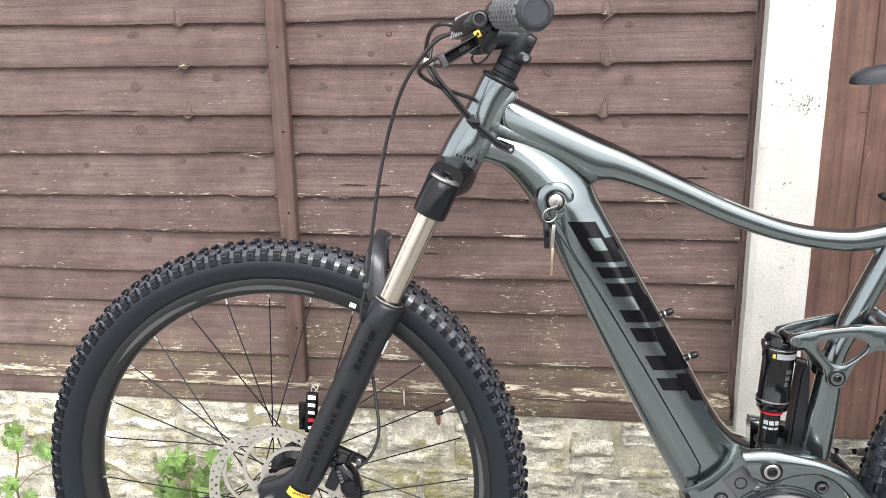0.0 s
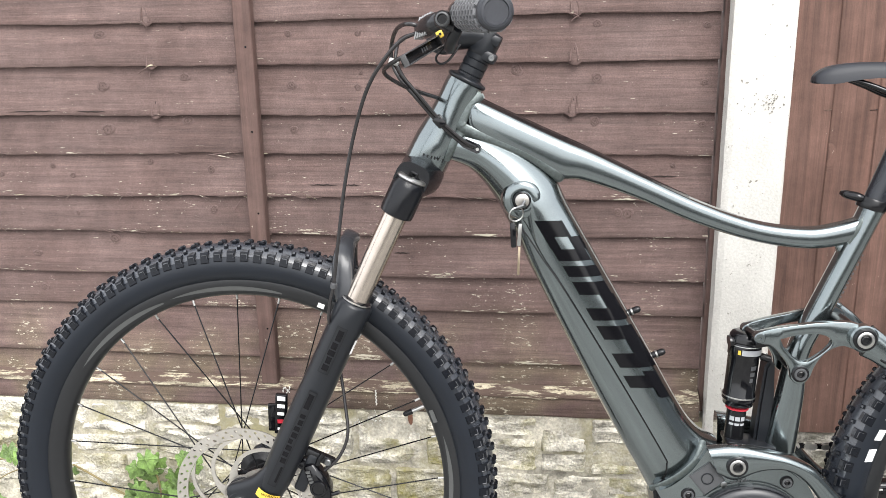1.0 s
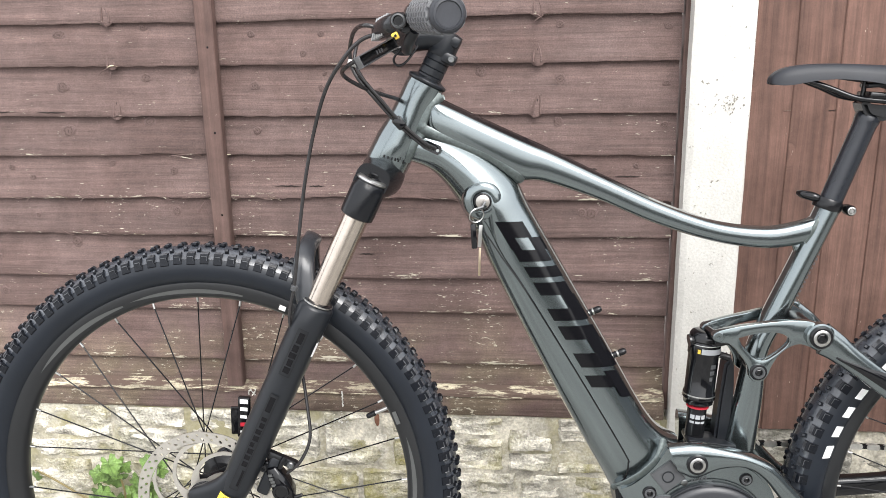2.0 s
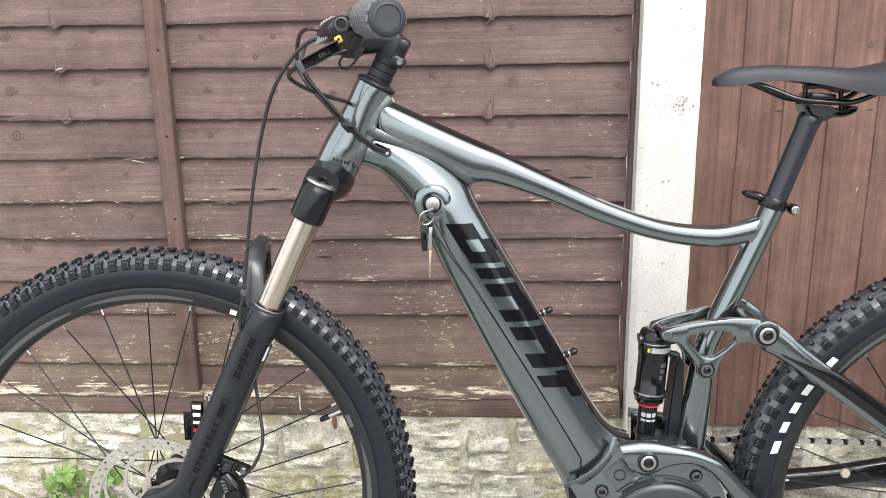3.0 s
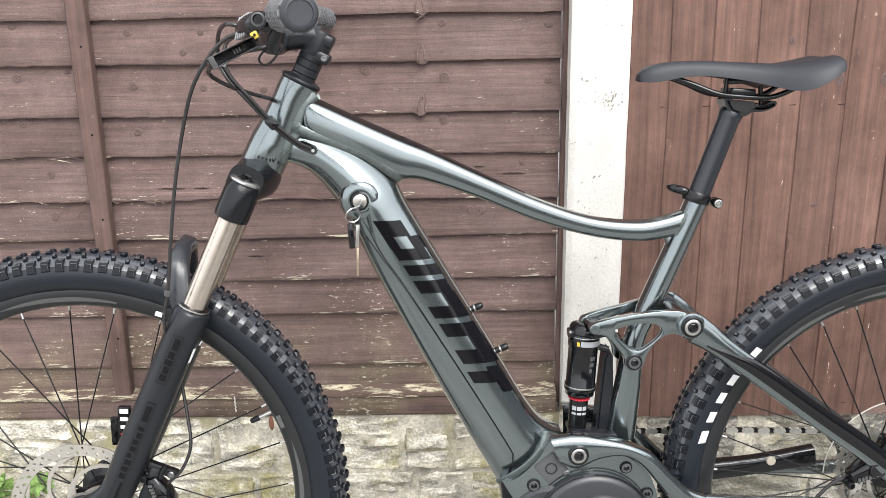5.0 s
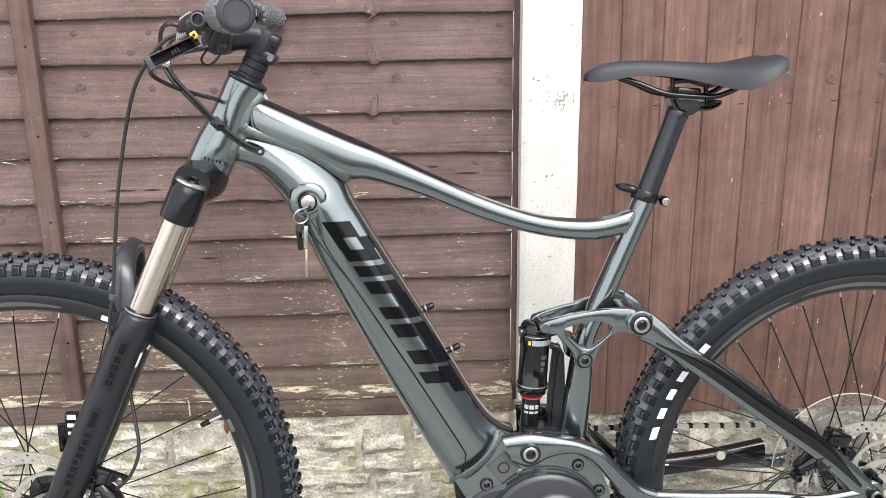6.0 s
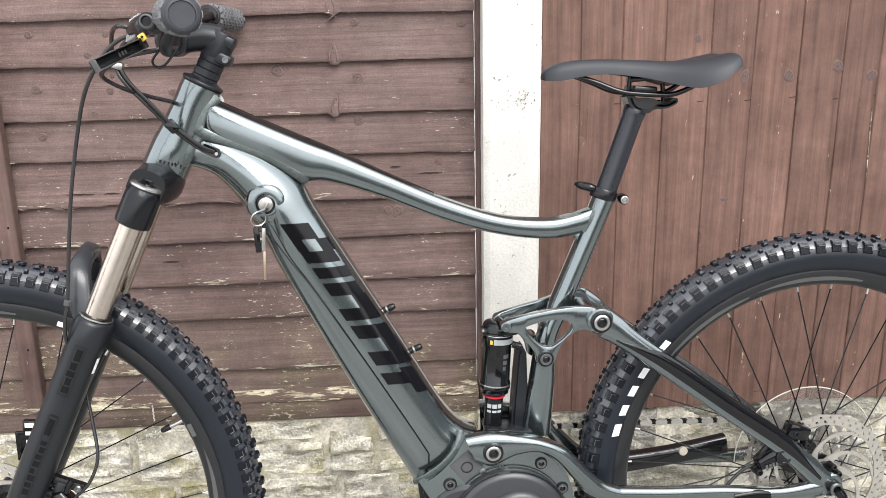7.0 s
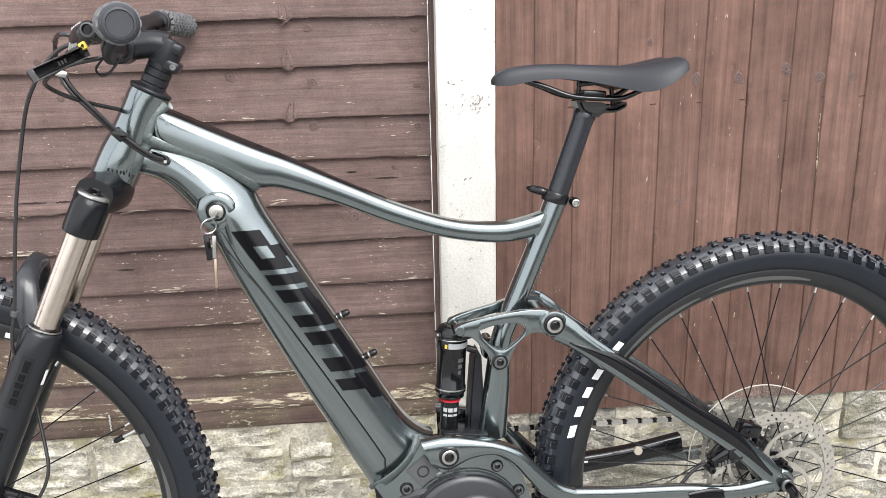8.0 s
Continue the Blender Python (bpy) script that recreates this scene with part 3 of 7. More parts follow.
def sawn_post(size, seed, bow=0.002):
    """A sawn length standing on z = 0 with slightly uneven edges."""
    bm, rings, n = bmesh.new(), [], 28
    sx, sy, h = size
    for i in range(n + 1):
        z = h * i / n
        q = lambda k: 0.0009 * noise.noise((seed + k, 22 * z, 0)) + bow * 0.4 * noise.noise((seed + 9, 1.7 * z, k))
        c = min(0.002, sx / 6)
        rings.append([(-sx / 2 + c + q(1), -sy / 2, z), (sx / 2 - c + q(2), -sy / 2 + q(6), z), (sx / 2 + q(2), -sy / 2 + c, z), (sx / 2 + q(3), sy / 2, z), (-sx / 2 + q(4), sy / 2, z), (-sx / 2 + q(1), -sy / 2 + c, z)])
    return loft(bm, rings)


batten = part("batten", sawn_post((0.033, 0.020, 1.38), 4), BATTEN_WOOD, fence, "narrow upright batten nailed over the boards", at=pose(0.056, -0.014, 0.336, 0, 0.3, 0))
for z in (0.118, 0.205, 0.352, 0.507, 0.66):
    part("nail", turned([(0.0022, 0), (0.0018, 0.0008)], pose(0.004, -0.0098, z, 90), 8), BLACK_METAL, batten)
part("stile", sawn_post((0.020, 0.034, 1.44), 8), BATTEN_WOOD, fence, at=pose(0.908, 0.012, 0.30))


def rail():
    bm, rings, n = bmesh.new(), [], 120
    for i in range(n + 1):
        x = -1.0 + 1.897 * i / n
        q = lambda k: 0.0028 * noise.noise((14 * x, k, 0)) + 0.0016 * noise.noise((60 * x, k, 5))
        rings.append([(x, 0.03, 0.283), (x, -0.020, 0.284 + 0.4 * q(1)), (x, -0.024 + q(2), 0.290 + 0.4 * q(3)), (x, -0.022 + q(4), 0.318 + q(5)), (x, -0.020 + q(6), 0.327 + q(7)), (x, -0.008 + q(8), 0.334 + q(9)), (x, 0.03, 0.340)])
    return loft(bm, rings)


part("bottom_rail", rail(), WOOD, fence, "dark brown bottom rail")


def rail_edge():
    """The bare, flaking top edge of the rail."""
    bm, rings, n = bmesh.new(), [], 260
    for i in range(n + 1):
        x = -1.0 + 1.895 * i / n
        q = lambda k: 0.0026 * noise.noise((16 * x, k, 11)) + 0.0018 * noise.noise((70 * x, k, 15))
        rings.append([(x, 0.01, 0.332), (x, -0.018, 0.3235 + 1.3 * q(2)), (x, -0.0255 + 0.5 * q(1), 0.3255 + 1.3 * q(2)), (x, -0.0245 + q(3), 0.332 + q(4)), (x, -0.012 + q(5), 0.3375 + q(6)), (x, 0.01, 0.342)])
    return loft(bm, rings)


part("rail_edge", rail_edge(), WORN, fence, "weathered pale flaking edge with lichen")

# Pale concrete post
def concrete_post():
    bm, rings, n = bmesh.new(), [], 60
    for i in range(n + 1):
        z = -0.05 + 1.85 * i / n
        q = lambda k: 0.0007 * noise.noise((k, 14 * z, 2)) + 0.0004 * noise.noise((k, 70 * z, 2))
        rings.append([(-0.0505 + q(1), 0.094, z), (-0.0505 + q(1), 0.008 + q(2), z), (-0.041 + q(3), 0.0006, z), (-0.039 + q(3), 0.0, z), (0.0465 + q(4), 0.0, z), (0.0505 + q(5), 0.005 + q(5), z), (0.0505 + q(5), 0.094, z)])
    return loft(bm, rings)


post = part("post", concrete_post(), CONCRETE, at=pose(0.3556, 1.517, 0))
tagged(post, "pale cream concrete fence post with lichen specks", "post", kind="structure")

# Upright feather-edge boards on the other side of the post
upright = tagged(empty("fence_upright", pose(0.41, GATE_Y, 0)), "reddish-brown fence of upright overlapping boards", "fence", kind="structure")
EDGES = [0.0, 0.069, 0.143, 0.219, 0.301, 0.380, 0.463, 0.544, 0.611, 0.690, 0.768, 0.850, 0.93, 1.01, 1.09, 1.17]


def upright_board(width, seed):
    """A feather-edge board: its thick edge at x = 0 laps over the thin edge of its neighbour."""
    bm, rings, n = bmesh.new(), [], 40
    for i in range(n + 1):
        z = 0.277 + 0.003 * noise.noise((seed, 0, 0)) + 1.46 * i / n
        q = 0.0011 * noise.noise((seed, 5 * z, 0)) + 0.0006 * noise.noise((seed, 40 * z, 0))
        r = 0.0012 * noise.noise((seed + 50, 3 * z, 0))
        rings.append([(-0.0008 + q, 0.013, z), (-0.0008 + q, 0.0016, z), (0.0008 + q, 0.0 + r, z), (width * 0.25, 0.0008 + r, z), (width * 0.6, 0.0014 + r, z), (width + 0.006, 0.0031, z), (width + 0.006, 0.0105, z)])
    return loft(bm, rings)


for k, (a, b) in enumerate(zip(EDGES, EDGES[1:])):
    part("board", upright_board(b - a, 20 + k), WOOD_UP, upright, at=pose(a, 0, 0))
for k, (x, z) in enumerate([(0.062, 0.878), (0.136, 0.878), (0.287, 0.878), (0.373, 0.878), (0.455, 0.881), (0.535, 0.876), (0.612, 0.881), (0.685, 0.880), (0.226, 0.292), (0.441, 0.301), (0.588, 0.294), (0.773, 0.290)]):
    part("staple", hose([(-0.0055, 0.002, -0.001), (-0.0055, -0.0016, 0), (0.0055, -0.0016, 0.001), (0.0055, 0.002, 0)], 0.0006, 6, 1), SPLIT if k else WORN, upright, at=pose(x, 0.003, z))
for k, (x, z, wide, tall) in enumerate([(0.365, 0.921, 7, 9), (0.445, 0.920, 8, 9), (0.474, 0.922, 6, 7), (0.534, 0.934, 6, 11), (0.560, 0.917, 7, 8), (0.598, 0.917, 7, 9), (0.658, 0.914, 7, 9), (0.345, 0.697, 8, 4), (0.276, 0.988, 4, 7)]):
    piece("knot", KNOTS[k % 4], KNOT_UP, upright, at=pose(x, 0.0012, z, 0, 0, 2.5) @ Matrix.Diagonal((wide * 0.001, 0.0024, tall * 0.00105, 1)) @ pose(0, 0, 0, 0, 77 * k, 0))
for x0, z0, x1, z1, wide in ((0.606, 0.857, 0.614, 0.663, 0.0016), (0.699, 0.769, 0.701, 0.703, 0.0017), (0.622, 0.812, 0.621, 0.792, 0.0012)):
    # Bare scratches down to pale wood
    run = [(x0 + (x1 - x0) * k / 12 + 0.0005 * math.sin(2.1 * k), z0 + (z1 - z0) * k / 12) for k in range(13)]
    fat = lambda k: wide * (0.3 + 0.7 * abs(math.sin(0.9 * k + 30 * x0))) * (0.35 if k in (0, 12) else 1)
    outline = [(x - fat(k) / 2, z) for k, (x, z) in enumerate(run)] + [(x + fat(k) / 2, z) for k, (x, z) in reversed(list(enumerate(run)))]
    part("scratch", slab(outline, 0.0016, pose(0, 0.0024, 0, 90)), WORN, upright, smooth=False)

# Low wall of rock-faced blocks
low_wall = part("wall_stone", block((3.6, 0.16, 0.34), pose(0.1, WALL_Y + 0.0820, 0.113)), MORTAR, smooth=False)
tagged(low_wall, "low wall of pale rock-faced blocks stained green with algae", "wall", kind="structure")


def rock(w, h, seed):
    """A rock-faced block about the origin: a dressed margin and a broken face standing out of it."""
    nx, nz = max(8, int(w / 0.0075)), max(8, int(h / 0.006))
    bm = bmesh.new()
    rows = []
    for j in range(nz + 1):
        row = []
        for i in range(nx + 1):
            x, z = -w / 2 + w * i / nx, -h / 2 + h * j / nz
            d = min(w / 2 - abs(x), h / 2 - abs(z))
            rise = min(1.0, d / 0.006)
            strata = z * 30 + 1.3 * noise.noise((x * 7 + seed, z * 9, seed))
            step = (strata - math.floor(strata)) ** 3 * 0.009 * (0.5 + noise.noise((x * 11, math.floor(strata), seed)))
            ledge = noise.noise((x * 7 + seed, z * 20, seed)) * 0.013 + noise.noise((x * 24 + seed, z * 58, 3)) * 0.0060 + abs(noise.noise((x * 70, z * 110 + seed, 5))) * 0.004 + step
            y = -0.0005 - (0.003 + ledge) * rise if d > 1e-6 else 0.003
            row.append(bm.verts.new((x + 0.0015 * noise.noise((9, z * 30, seed)), min(y, 0.004), z + 0.0015 * noise.noise((x * 30, 4, seed)))))
        rows.append(row)
    for a, b in zip(rows, rows[1:]):
        for i in range(nx):
            bm.faces.new((a[i], a[i + 1], b[i + 1], b[i]))
    return bm


def wall_blocks():
    rnd = random.Random(11)
    courses = [(0.163, 0.280), (0.070, 0.155), (-0.030, 0.062)]
    joints = {0: [-1.50, -1.175, -0.812, -0.655, -0.375, -0.235, -0.005, 0.092, 0.30, 0.47, 0.66, 0.92, 1.13, 1.36, 1.65],
              1: [-1.50, -1.28, -1.02, -0.87, -0.60, -0.30, 0.02, 0.125, 0.34, 0.58, 0.80, 1.02, 1.23, 1.65],
              2: [-1.50, -1.20, -0.95, -0.70, -0.45, -0.20, 0.07, 0.30, 0.55, 0.82, 1.06, 1.34, 1.65]}
    seed = 1
    for c, (z0, z1) in enumerate(courses):
        for x0, x1 in zip(joints[c], joints[c][1:]):
            split = rnd.random()
            pieces = [(z0, z1)]
            if c == 0 and split < 0.55:
                m = z0 + (z1 - z0) * rnd.choice((0.36, 0.62))
                pieces = [(z0, m - 0.004), (m + 0.004, z1)]
            for a, b in pieces:
                seed += 1
                # Blocks right of the post take the darkened stone
                part("stone_block", rock(x1 - x0 - 0.0045, b - a + 0.0055, seed * 3.7), STONE if x1 < 0.5 else SHADED_OLD_STONE, low_wall, at=pose((x0 + x1) / 2, WALL_Y + 0.004, (a + b) / 2))


wall_blocks()

# White streak down the rail and crusts of lichen on the stones under it
LIME = material("white_crust", (0.54, 0.53, 0.49), 0.9, spread=0.15, grain=(90, 90, 90), fine=400, bump=0.6, spec=0.2)


def crust(points, seed):
    """A thin patch of a few rough lobes about the origin, facing the near side."""
    rnd = random.Random(seed)
    bm = bmesh.new()
    for x, z, r in points:
        turned([(r, 0), (r * 0.9, 0.0012), (r * 0.55, 0.0022 + rnd.uniform(0, 0.001)), (r * 0.1, 0.0020)], Matrix.Translation((x, 0, z)) @ pose(0, 0, 0, 90, 0, 0) @ pose(0, 0, 0, 0, 0, rnd.uniform(0, 60)) @ Matrix.Scale(rnd.uniform(0.6, 1.0), 4, (1, 0, 0)), 9, bm)
    return bm


part("lime_streak", crust([(0.0008 * math.sin(1.3 * k), 0.0016 * k, 0.0014 + 0.0004 * math.sin(3 * k)) for k in range(20)], 2), LIME, fence, "thin white streak", at=pose(0.2725, -0.0245, 0.2985))
part("lime_streak", crust([(0.007 * math.sin(2.2 * k), 0.0008 * k, 0.0014 + 0.0006 * math.sin(3 * k)) for k in range(16)], 6), LIME, fence, at=pose(0.090, -0.0255, 0.3180))
for x, z, seed, size in ((-0.334, 0.268, 3, 1.0), (-0.368, 0.258, 4, 0.9), (-0.479, 0.262, 5, 0.8)):
    rnd = random.Random(seed)
    part("lichen", crust([(rnd.gauss(0, 0.007) * size, rnd.gauss(0, 0.0055) * size, rnd.uniform(0.0006, 0.0017)) for k in range(24)], seed), LIME, low_wall, "crust of white lichen", at=pose(x, WALL_Y - 0.0055, z))
dead = part("dry_leaf", hose([(0, 0, 0.030, 0.0012), (0.001, -0.001, 0.024, 0.0042), (0.002, -0.002, 0.014, 0.0050), (0.003, -0.001, 0.005, 0.0036), (0.0035, 0, 0.0, 0.0008)], 0.004, 9, 4), plain("dry_brown", (0.17, 0.075, 0.045), 0.8, spread=0.2), at=pose(-0.2620, WALL_Y - 0.009, 0.2585, 0, 4, 0))
tagged(dead, "small curled dry brown leaf stuck to the stone wall", "leaf")

GREY_LICHEN = material("grey_lichen", (0.33, 0.318, 0.28), 0.95, spread=0.2, grain=(120, 120, 120), fine=500, bump=0.6, spec=0.2)
for x, z, wide, tall, count, seed in ((0.006, 0.892, 0.020, 0.0075, 60, 21), (0.020, 0.905, 0.012, 0.004, 14, 22), (-0.020, 0.700, 0.010, 0.03, 10, 23), (0.010, 0.62, 0.02, 0.05, 12, 24), (-0.03, 0.36, 0.006, 0.02, 12, 25), (0.018, 0.99, 0.016, 0.03, 8, 26)):
    rnd = random.Random(seed)
    part("lichen", crust([(max(-0.036, min(0.044, rnd.gauss(0, wide) + x)) - x, rnd.gauss(0, tall), rnd.choice((0.0005, 0.0007, 0.0009, 0.0014))) for k in range(count)], seed), GREY_LICHEN, post, "specks of grey lichen", at=pose(x, 0.0002, z))

# ---- the bicycle: x to the rear, y to the far side, z up, from the ground under the rear axle ----
bike = tagged(empty("electric_mountain_bike", pose(0.7734, 1.1484, 0.0, -4.93, 0, 2.69)),
              "dark green-grey full-suspension electric mountain bike leaning against the fence", "bicycle")
FRONT, REAR = (-1.2028, 0.3810), (0.0, 0.3597)
CROWN_R, HALF = 0.3655, 0.0285


def tread(n, shoulder, side, middle):
    """Knobs of one tyre, n round it: pairs down the middle, a small row each side and steep-faced shoulder knobs. Sizes are (along, across)."""
    bm = bmesh.new()
    box = [(-1, -1), (1, -1), (1, 1), (-1, 1)]

    def knob(angle, tilt, size, tall, twist=0.0, taper=0.58):
        # tilt: how far round the tyre's section from its crown, in degrees
        length, width = size
        base = Matrix.Rotation(-angle, 4, "Y") @ Matrix.Translation((CROWN_R - HALF + 0.0008, 0, 0)) @ Matrix.Rotation(radians(tilt), 4, "Z") @ Matrix.Translation((HALF - 0.0015, 0, 0)) @ Matrix.Rotation(twist, 4, "X")
        low = [bm.verts.new(base @ Vector((-0.002, y * width / 2, z * length / 2))) for y, z in box]
        rim = [bm.verts.new(base @ Vector((tall - 0.0002, y * width / 2 * 0.95, z * length / 2 * 0.95))) for y, z in box]
        high = [bm.verts.new(base @ Vector((tall + 0.0015, y * width / 2 * taper, z * length / 2 * taper))) for y, z in box]
        bm.faces.new(high).material_index = 1
        for a, b in ((low, rim), (rim, high)):
            for i in range(4):
                bm.faces.new((a[i], a[(i + 1) % 4], b[(i + 1) % 4], b[i]))

    def shoulder_knob(angle, side, length, reach):
        # A block with a sloping top and a steep outer face
        def at(phi, lift, along):
            r, w = CROWN_R - HALF + (HALF + lift) * math.cos(radians(phi)), (HALF + lift) * math.sin(radians(phi)) * side
            return Matrix.Rotation(-angle, 4, "Y") @ Vector((r, w, along))
        outline = [(39, -0.001), (41, 0.0030), (51 - reach, 0.0050), (55, 0.0048), (74 + reach, 0.0018), (77 + reach, -0.001)]
        rows = [[bm.verts.new(at(phi, lift, z * (0.92 if lift > 0.002 else 1.0))) for phi, lift in outline] for z in (-length / 2, length / 2)]
        for i in range(len(outline) - 1):
            bm.faces.new((rows[0][i], rows[0][i + 1], rows[1][i + 1], rows[1][i])).material_index = 1 if i == 1 else 0
        bm.faces.new(rows[0][::-1])
        bm.faces.new(rows[1])
        # A raised lip along the top of the outer face and down one end, as moulded round the sipe, in the paler top
        # colour
        for (p0, l0, z0), (p1, l1, z1) in (((57, 0.0050, -0.36), (57, 0.0050, 0.30)), ((57, 0.0050, -0.36), (68, 0.0036, -0.40))):
            quad = [at(p0, l0 + 0.0006, z0 * length), at(p1, l1 + 0.0006, z1 * length), at(p1 + (1.8 if p0 == p1 else 0), l1 + 0.0002, (z1 + (0 if p0 == p1 else 0.06)) * length), at(p0 + (1.8 if p0 == p1 else 0), l0 + 0.0002, (z0 + (0 if p0 == p1 else 0.06)) * length)]
            bm.faces.new([bm.verts.new(q) for q in quad]).material_index = 1

    rnd = random.Random(n)
    for k in range(n):
        a = 2 * math.pi * k / n
        odd = k % 2
        for s in (-1, 1):
            j = rnd.uniform(-0.0012, 0.0012)
            knob(a + j, s * (9 if odd else 13), middle, 0.0042, s * (0.32 if odd else -0.1))
            knob(a + math.pi / n + j, s * (31 if odd else 35), side, 0.0036, s * -0.2)
            shoulder_knob(a, s, shoulder[0], 2 if odd else 0)
    return bm


def wheel(name, u, v, count, phase, far_flange, label, knobs):
    w = tagged(empty(name, pose(u, 0, v), bike), label)
    section = [(CROWN_R - HALF - HALF * math.cos(math.pi * (0.10 + 1.80 * k / 25)), HALF * math.sin(math.pi * (0.10 + 1.80 * k / 25))) for k in range(26)]
    tyre = part("tyre", turned(section + [(0.3125, -0.0125), (0.3125, 0.0125)], ACROSS, 128, whole=True), SIDEWALL, w)
    cap = [(CROWN_R - HALF + (HALF + 0.0005) * math.cos(radians(a)), (HALF + 0.0005) * math.sin(radians(a))) for a in range(-62, 63, 4)]
    part("tread_base", turned(cap + [(r - 0.002, z * 0.96) for r, z in reversed(cap)], ACROSS, 128, whole=True), TREAD_BASE, w)
    knobs_ob = tagged(part("tread", tread(*knobs), RUBBER, w, smooth=False), "black knobbly tread blocks with paler tops", kind="stuff")
    knobs_ob.data.materials.append(PALE_TREAD)
    for side in (-1, 1):
        part("bead_line", turned([(0.3195, 0.0185), (0.3205, 0.0208), (0.3220, 0.0212), (0.3235, 0.0212)], Matrix.Scale(side, 4, (0, 1, 0)) @ ACROSS, 128, whole=True), RUBBER, w)
    rim = [(0.3125, -0.0135), (0.3165, -0.0150), (0.3175, -0.0168), (0.3155, -0.0178), (0.306, -0.0172), (0.296, -0.0140), (0.2905, -0.0075), (0.2895, 0), (0.2905, 0.0075), (0.296, 0.0140), (0.306, 0.0172),
           (0.3155, 0.0178), (0.3175, 0.0168), (0.3165, 0.0150), (0.3125, 0.0135), (0.303, 0)]
    part("rim", turned(rim, ACROSS, 128, whole=True), BLACK_RIM, w)
    for a0, a1 in ((78, 112), (112, 146), (-12, 18), (198, 232), (258, 292)):
        # Tapering grey print on the rim's near face
        bm = bmesh.new()
        rows = []
        for k in range(17):
            t = k / 16
            a = radians(a0 + (a1 - a0) * t)
            fat = 0.0045 * math.sin(math.pi * min(1.0, 0.08 + t)) ** 0.7
            rows.append([bm.verts.new((r * math.cos(a), -(0.0172 - (0.306 - r) * 0.32) - 0.0004, r * math.sin(a))) for r in (0.3005 - fat * 0.6 + 0.002 * t, 0.3005 + fat * 0.9 + 0.002 * t)])
        for p, q in zip(rows, rows[1:]):
            bm.faces.new((p[0], p[1], q[1], q[0]))
        part("rim_print", bm, RIM_PRINT, w)
    hub = [(0.009, -0.055), (0.012, -0.050), (0.012, -0.040), (0.031, -0.037), (0.031, -0.033), (0.019, -0.028), (0.015, 0), (0.019, far_flange - 0.006), (0.031, far_flange), (0.031, far_flange + 0.004), (0.013, far_flange + 0.008), (0.012, 0.055), (0.008, 0.058)]
    part("hub", turned([(r, -z) for r, z in hub], ACROSS, 32), BLACK_METAL, w)
    for k in range(count):
        a = radians(phase + 360 * k / count)
        side = -1 if k % 2 else 1
        lead = radians(62) * (1 if (k // 2) % 2 == k % 2 else -1)
        flange = -0.035 if side < 0 else far_flange + 0.002
        p0 = Vector((0.030 * math.cos(a + lead), flange, 0.030 * math.sin(a + lead)))
        p1 = Vector((0.2825 * math.cos(a), side * 0.003, 0.2825 * math.sin(a)))
        p2 = Vector((0.2930 * math.cos(a), side * 0.002, 0.2930 * math.sin(a)))
        part("spoke", hose([p0, p1], 0.00105, 6, 1), BLACK_METAL, w)
        part("nipple", hose([p1 - (p2 - p1) * 0.1, p2], 0.0018, 8, 1), STEEL, w)
    return w


def rotor(radius, arms):
    """A pierced brake disc, centred on the origin in the xy plane, 1.9 mm thick."""
    bm = bmesh.new()
    n = 144
    edges = []

    def loop(points):
        vs = [bm.verts.new((x, y, 0)) for x, y in points]
        edges.extend(bm.edges.new((a, b)) for a, b in zip(vs, vs[1:] + vs[:1]))
        return vs

    turn = lambda r, a: (r * math.cos(a), r * math.sin(a))
    loop([turn(radius * (1 + 0.004 * math.sin(24 * math.pi * k / n)), 2 * math.pi * k / n) for k in range(n)])
    last = loop([turn(radius - 0.0165, 2 * math.pi * k / n) for k in range(n)])
    for k in range(42):
        # Two staggered rows of round and oval holes
        a = 2 * math.pi * k / 42
        for r, long, wide, shift in ((radius - 0.0046, 0.0024, 0.0018, 0.0), (radius - 0.0114, 0.0031 if k % 3 else 0.0021, 0.0020, 0.5)):
            c, s = turn(1, a + 0.9)
            x, y = turn(r, a + shift * 2 * math.pi / 42)
            loop([(x + long * math.cos(q) * c - wide * math.sin(q) * s, y + long * math.cos(q) * s + wide * math.sin(q) * c) for q in [2 * math.pi * j / 8 for j in range(8)]])
    faces = [g for g in bmesh.ops.triangle_fill(bm, use_beauty=True, edges=edges)["geom"] if isinstance(g, bmesh.types.BMFace)]
    inner = radius - 0.0165
    for j in range(arms):
        # Curved arms to the carrier
        rows = []
        for i in range(11):
            t = i / 10
            r = inner - 0.002 - (inner - 0.030) * t
            a = 2 * math.pi * j / arms + 1.25 * t ** 0.8
            half = (0.0085 - 0.0045 * math.sin(math.pi * t)) / max(r, 0.02)
            rows.append([bm.verts.new((r * math.cos(a + d), r * math.sin(a + d), 0)) for d in (-half, half)])
        for a, b in zip(rows, rows[1:]):
            faces.append(bm.faces.new((a[0], a[1], b[1], b[0])))
        k0 = round((j / arms) * n) % n
        faces.append(bm.faces.new((last[(k0 + 4) % n], last[(k0 - 4) % n], rows[0][0], rows[0][1])))
    ring = [[bm.verts.new((r * math.cos(2 * math.pi * k / 36), r * math.sin(2 * math.pi * k / 36), 0)) for k in range(36)] for r in (0.029, 0.0165)]
    for k in range(36):
        faces.append(bm.faces.new((ring[0][k], ring[0][(k + 1) % 36], ring[1][(k + 1) % 36], ring[1][k])))
    up = bmesh.ops.extrude_face_region(bm, geom=faces)["geom"]
    bmesh.ops.translate(bm, vec=(0, 0, 0.0019), verts=[v for v in up if isinstance(v, bmesh.types.BMVert)])
    return bm


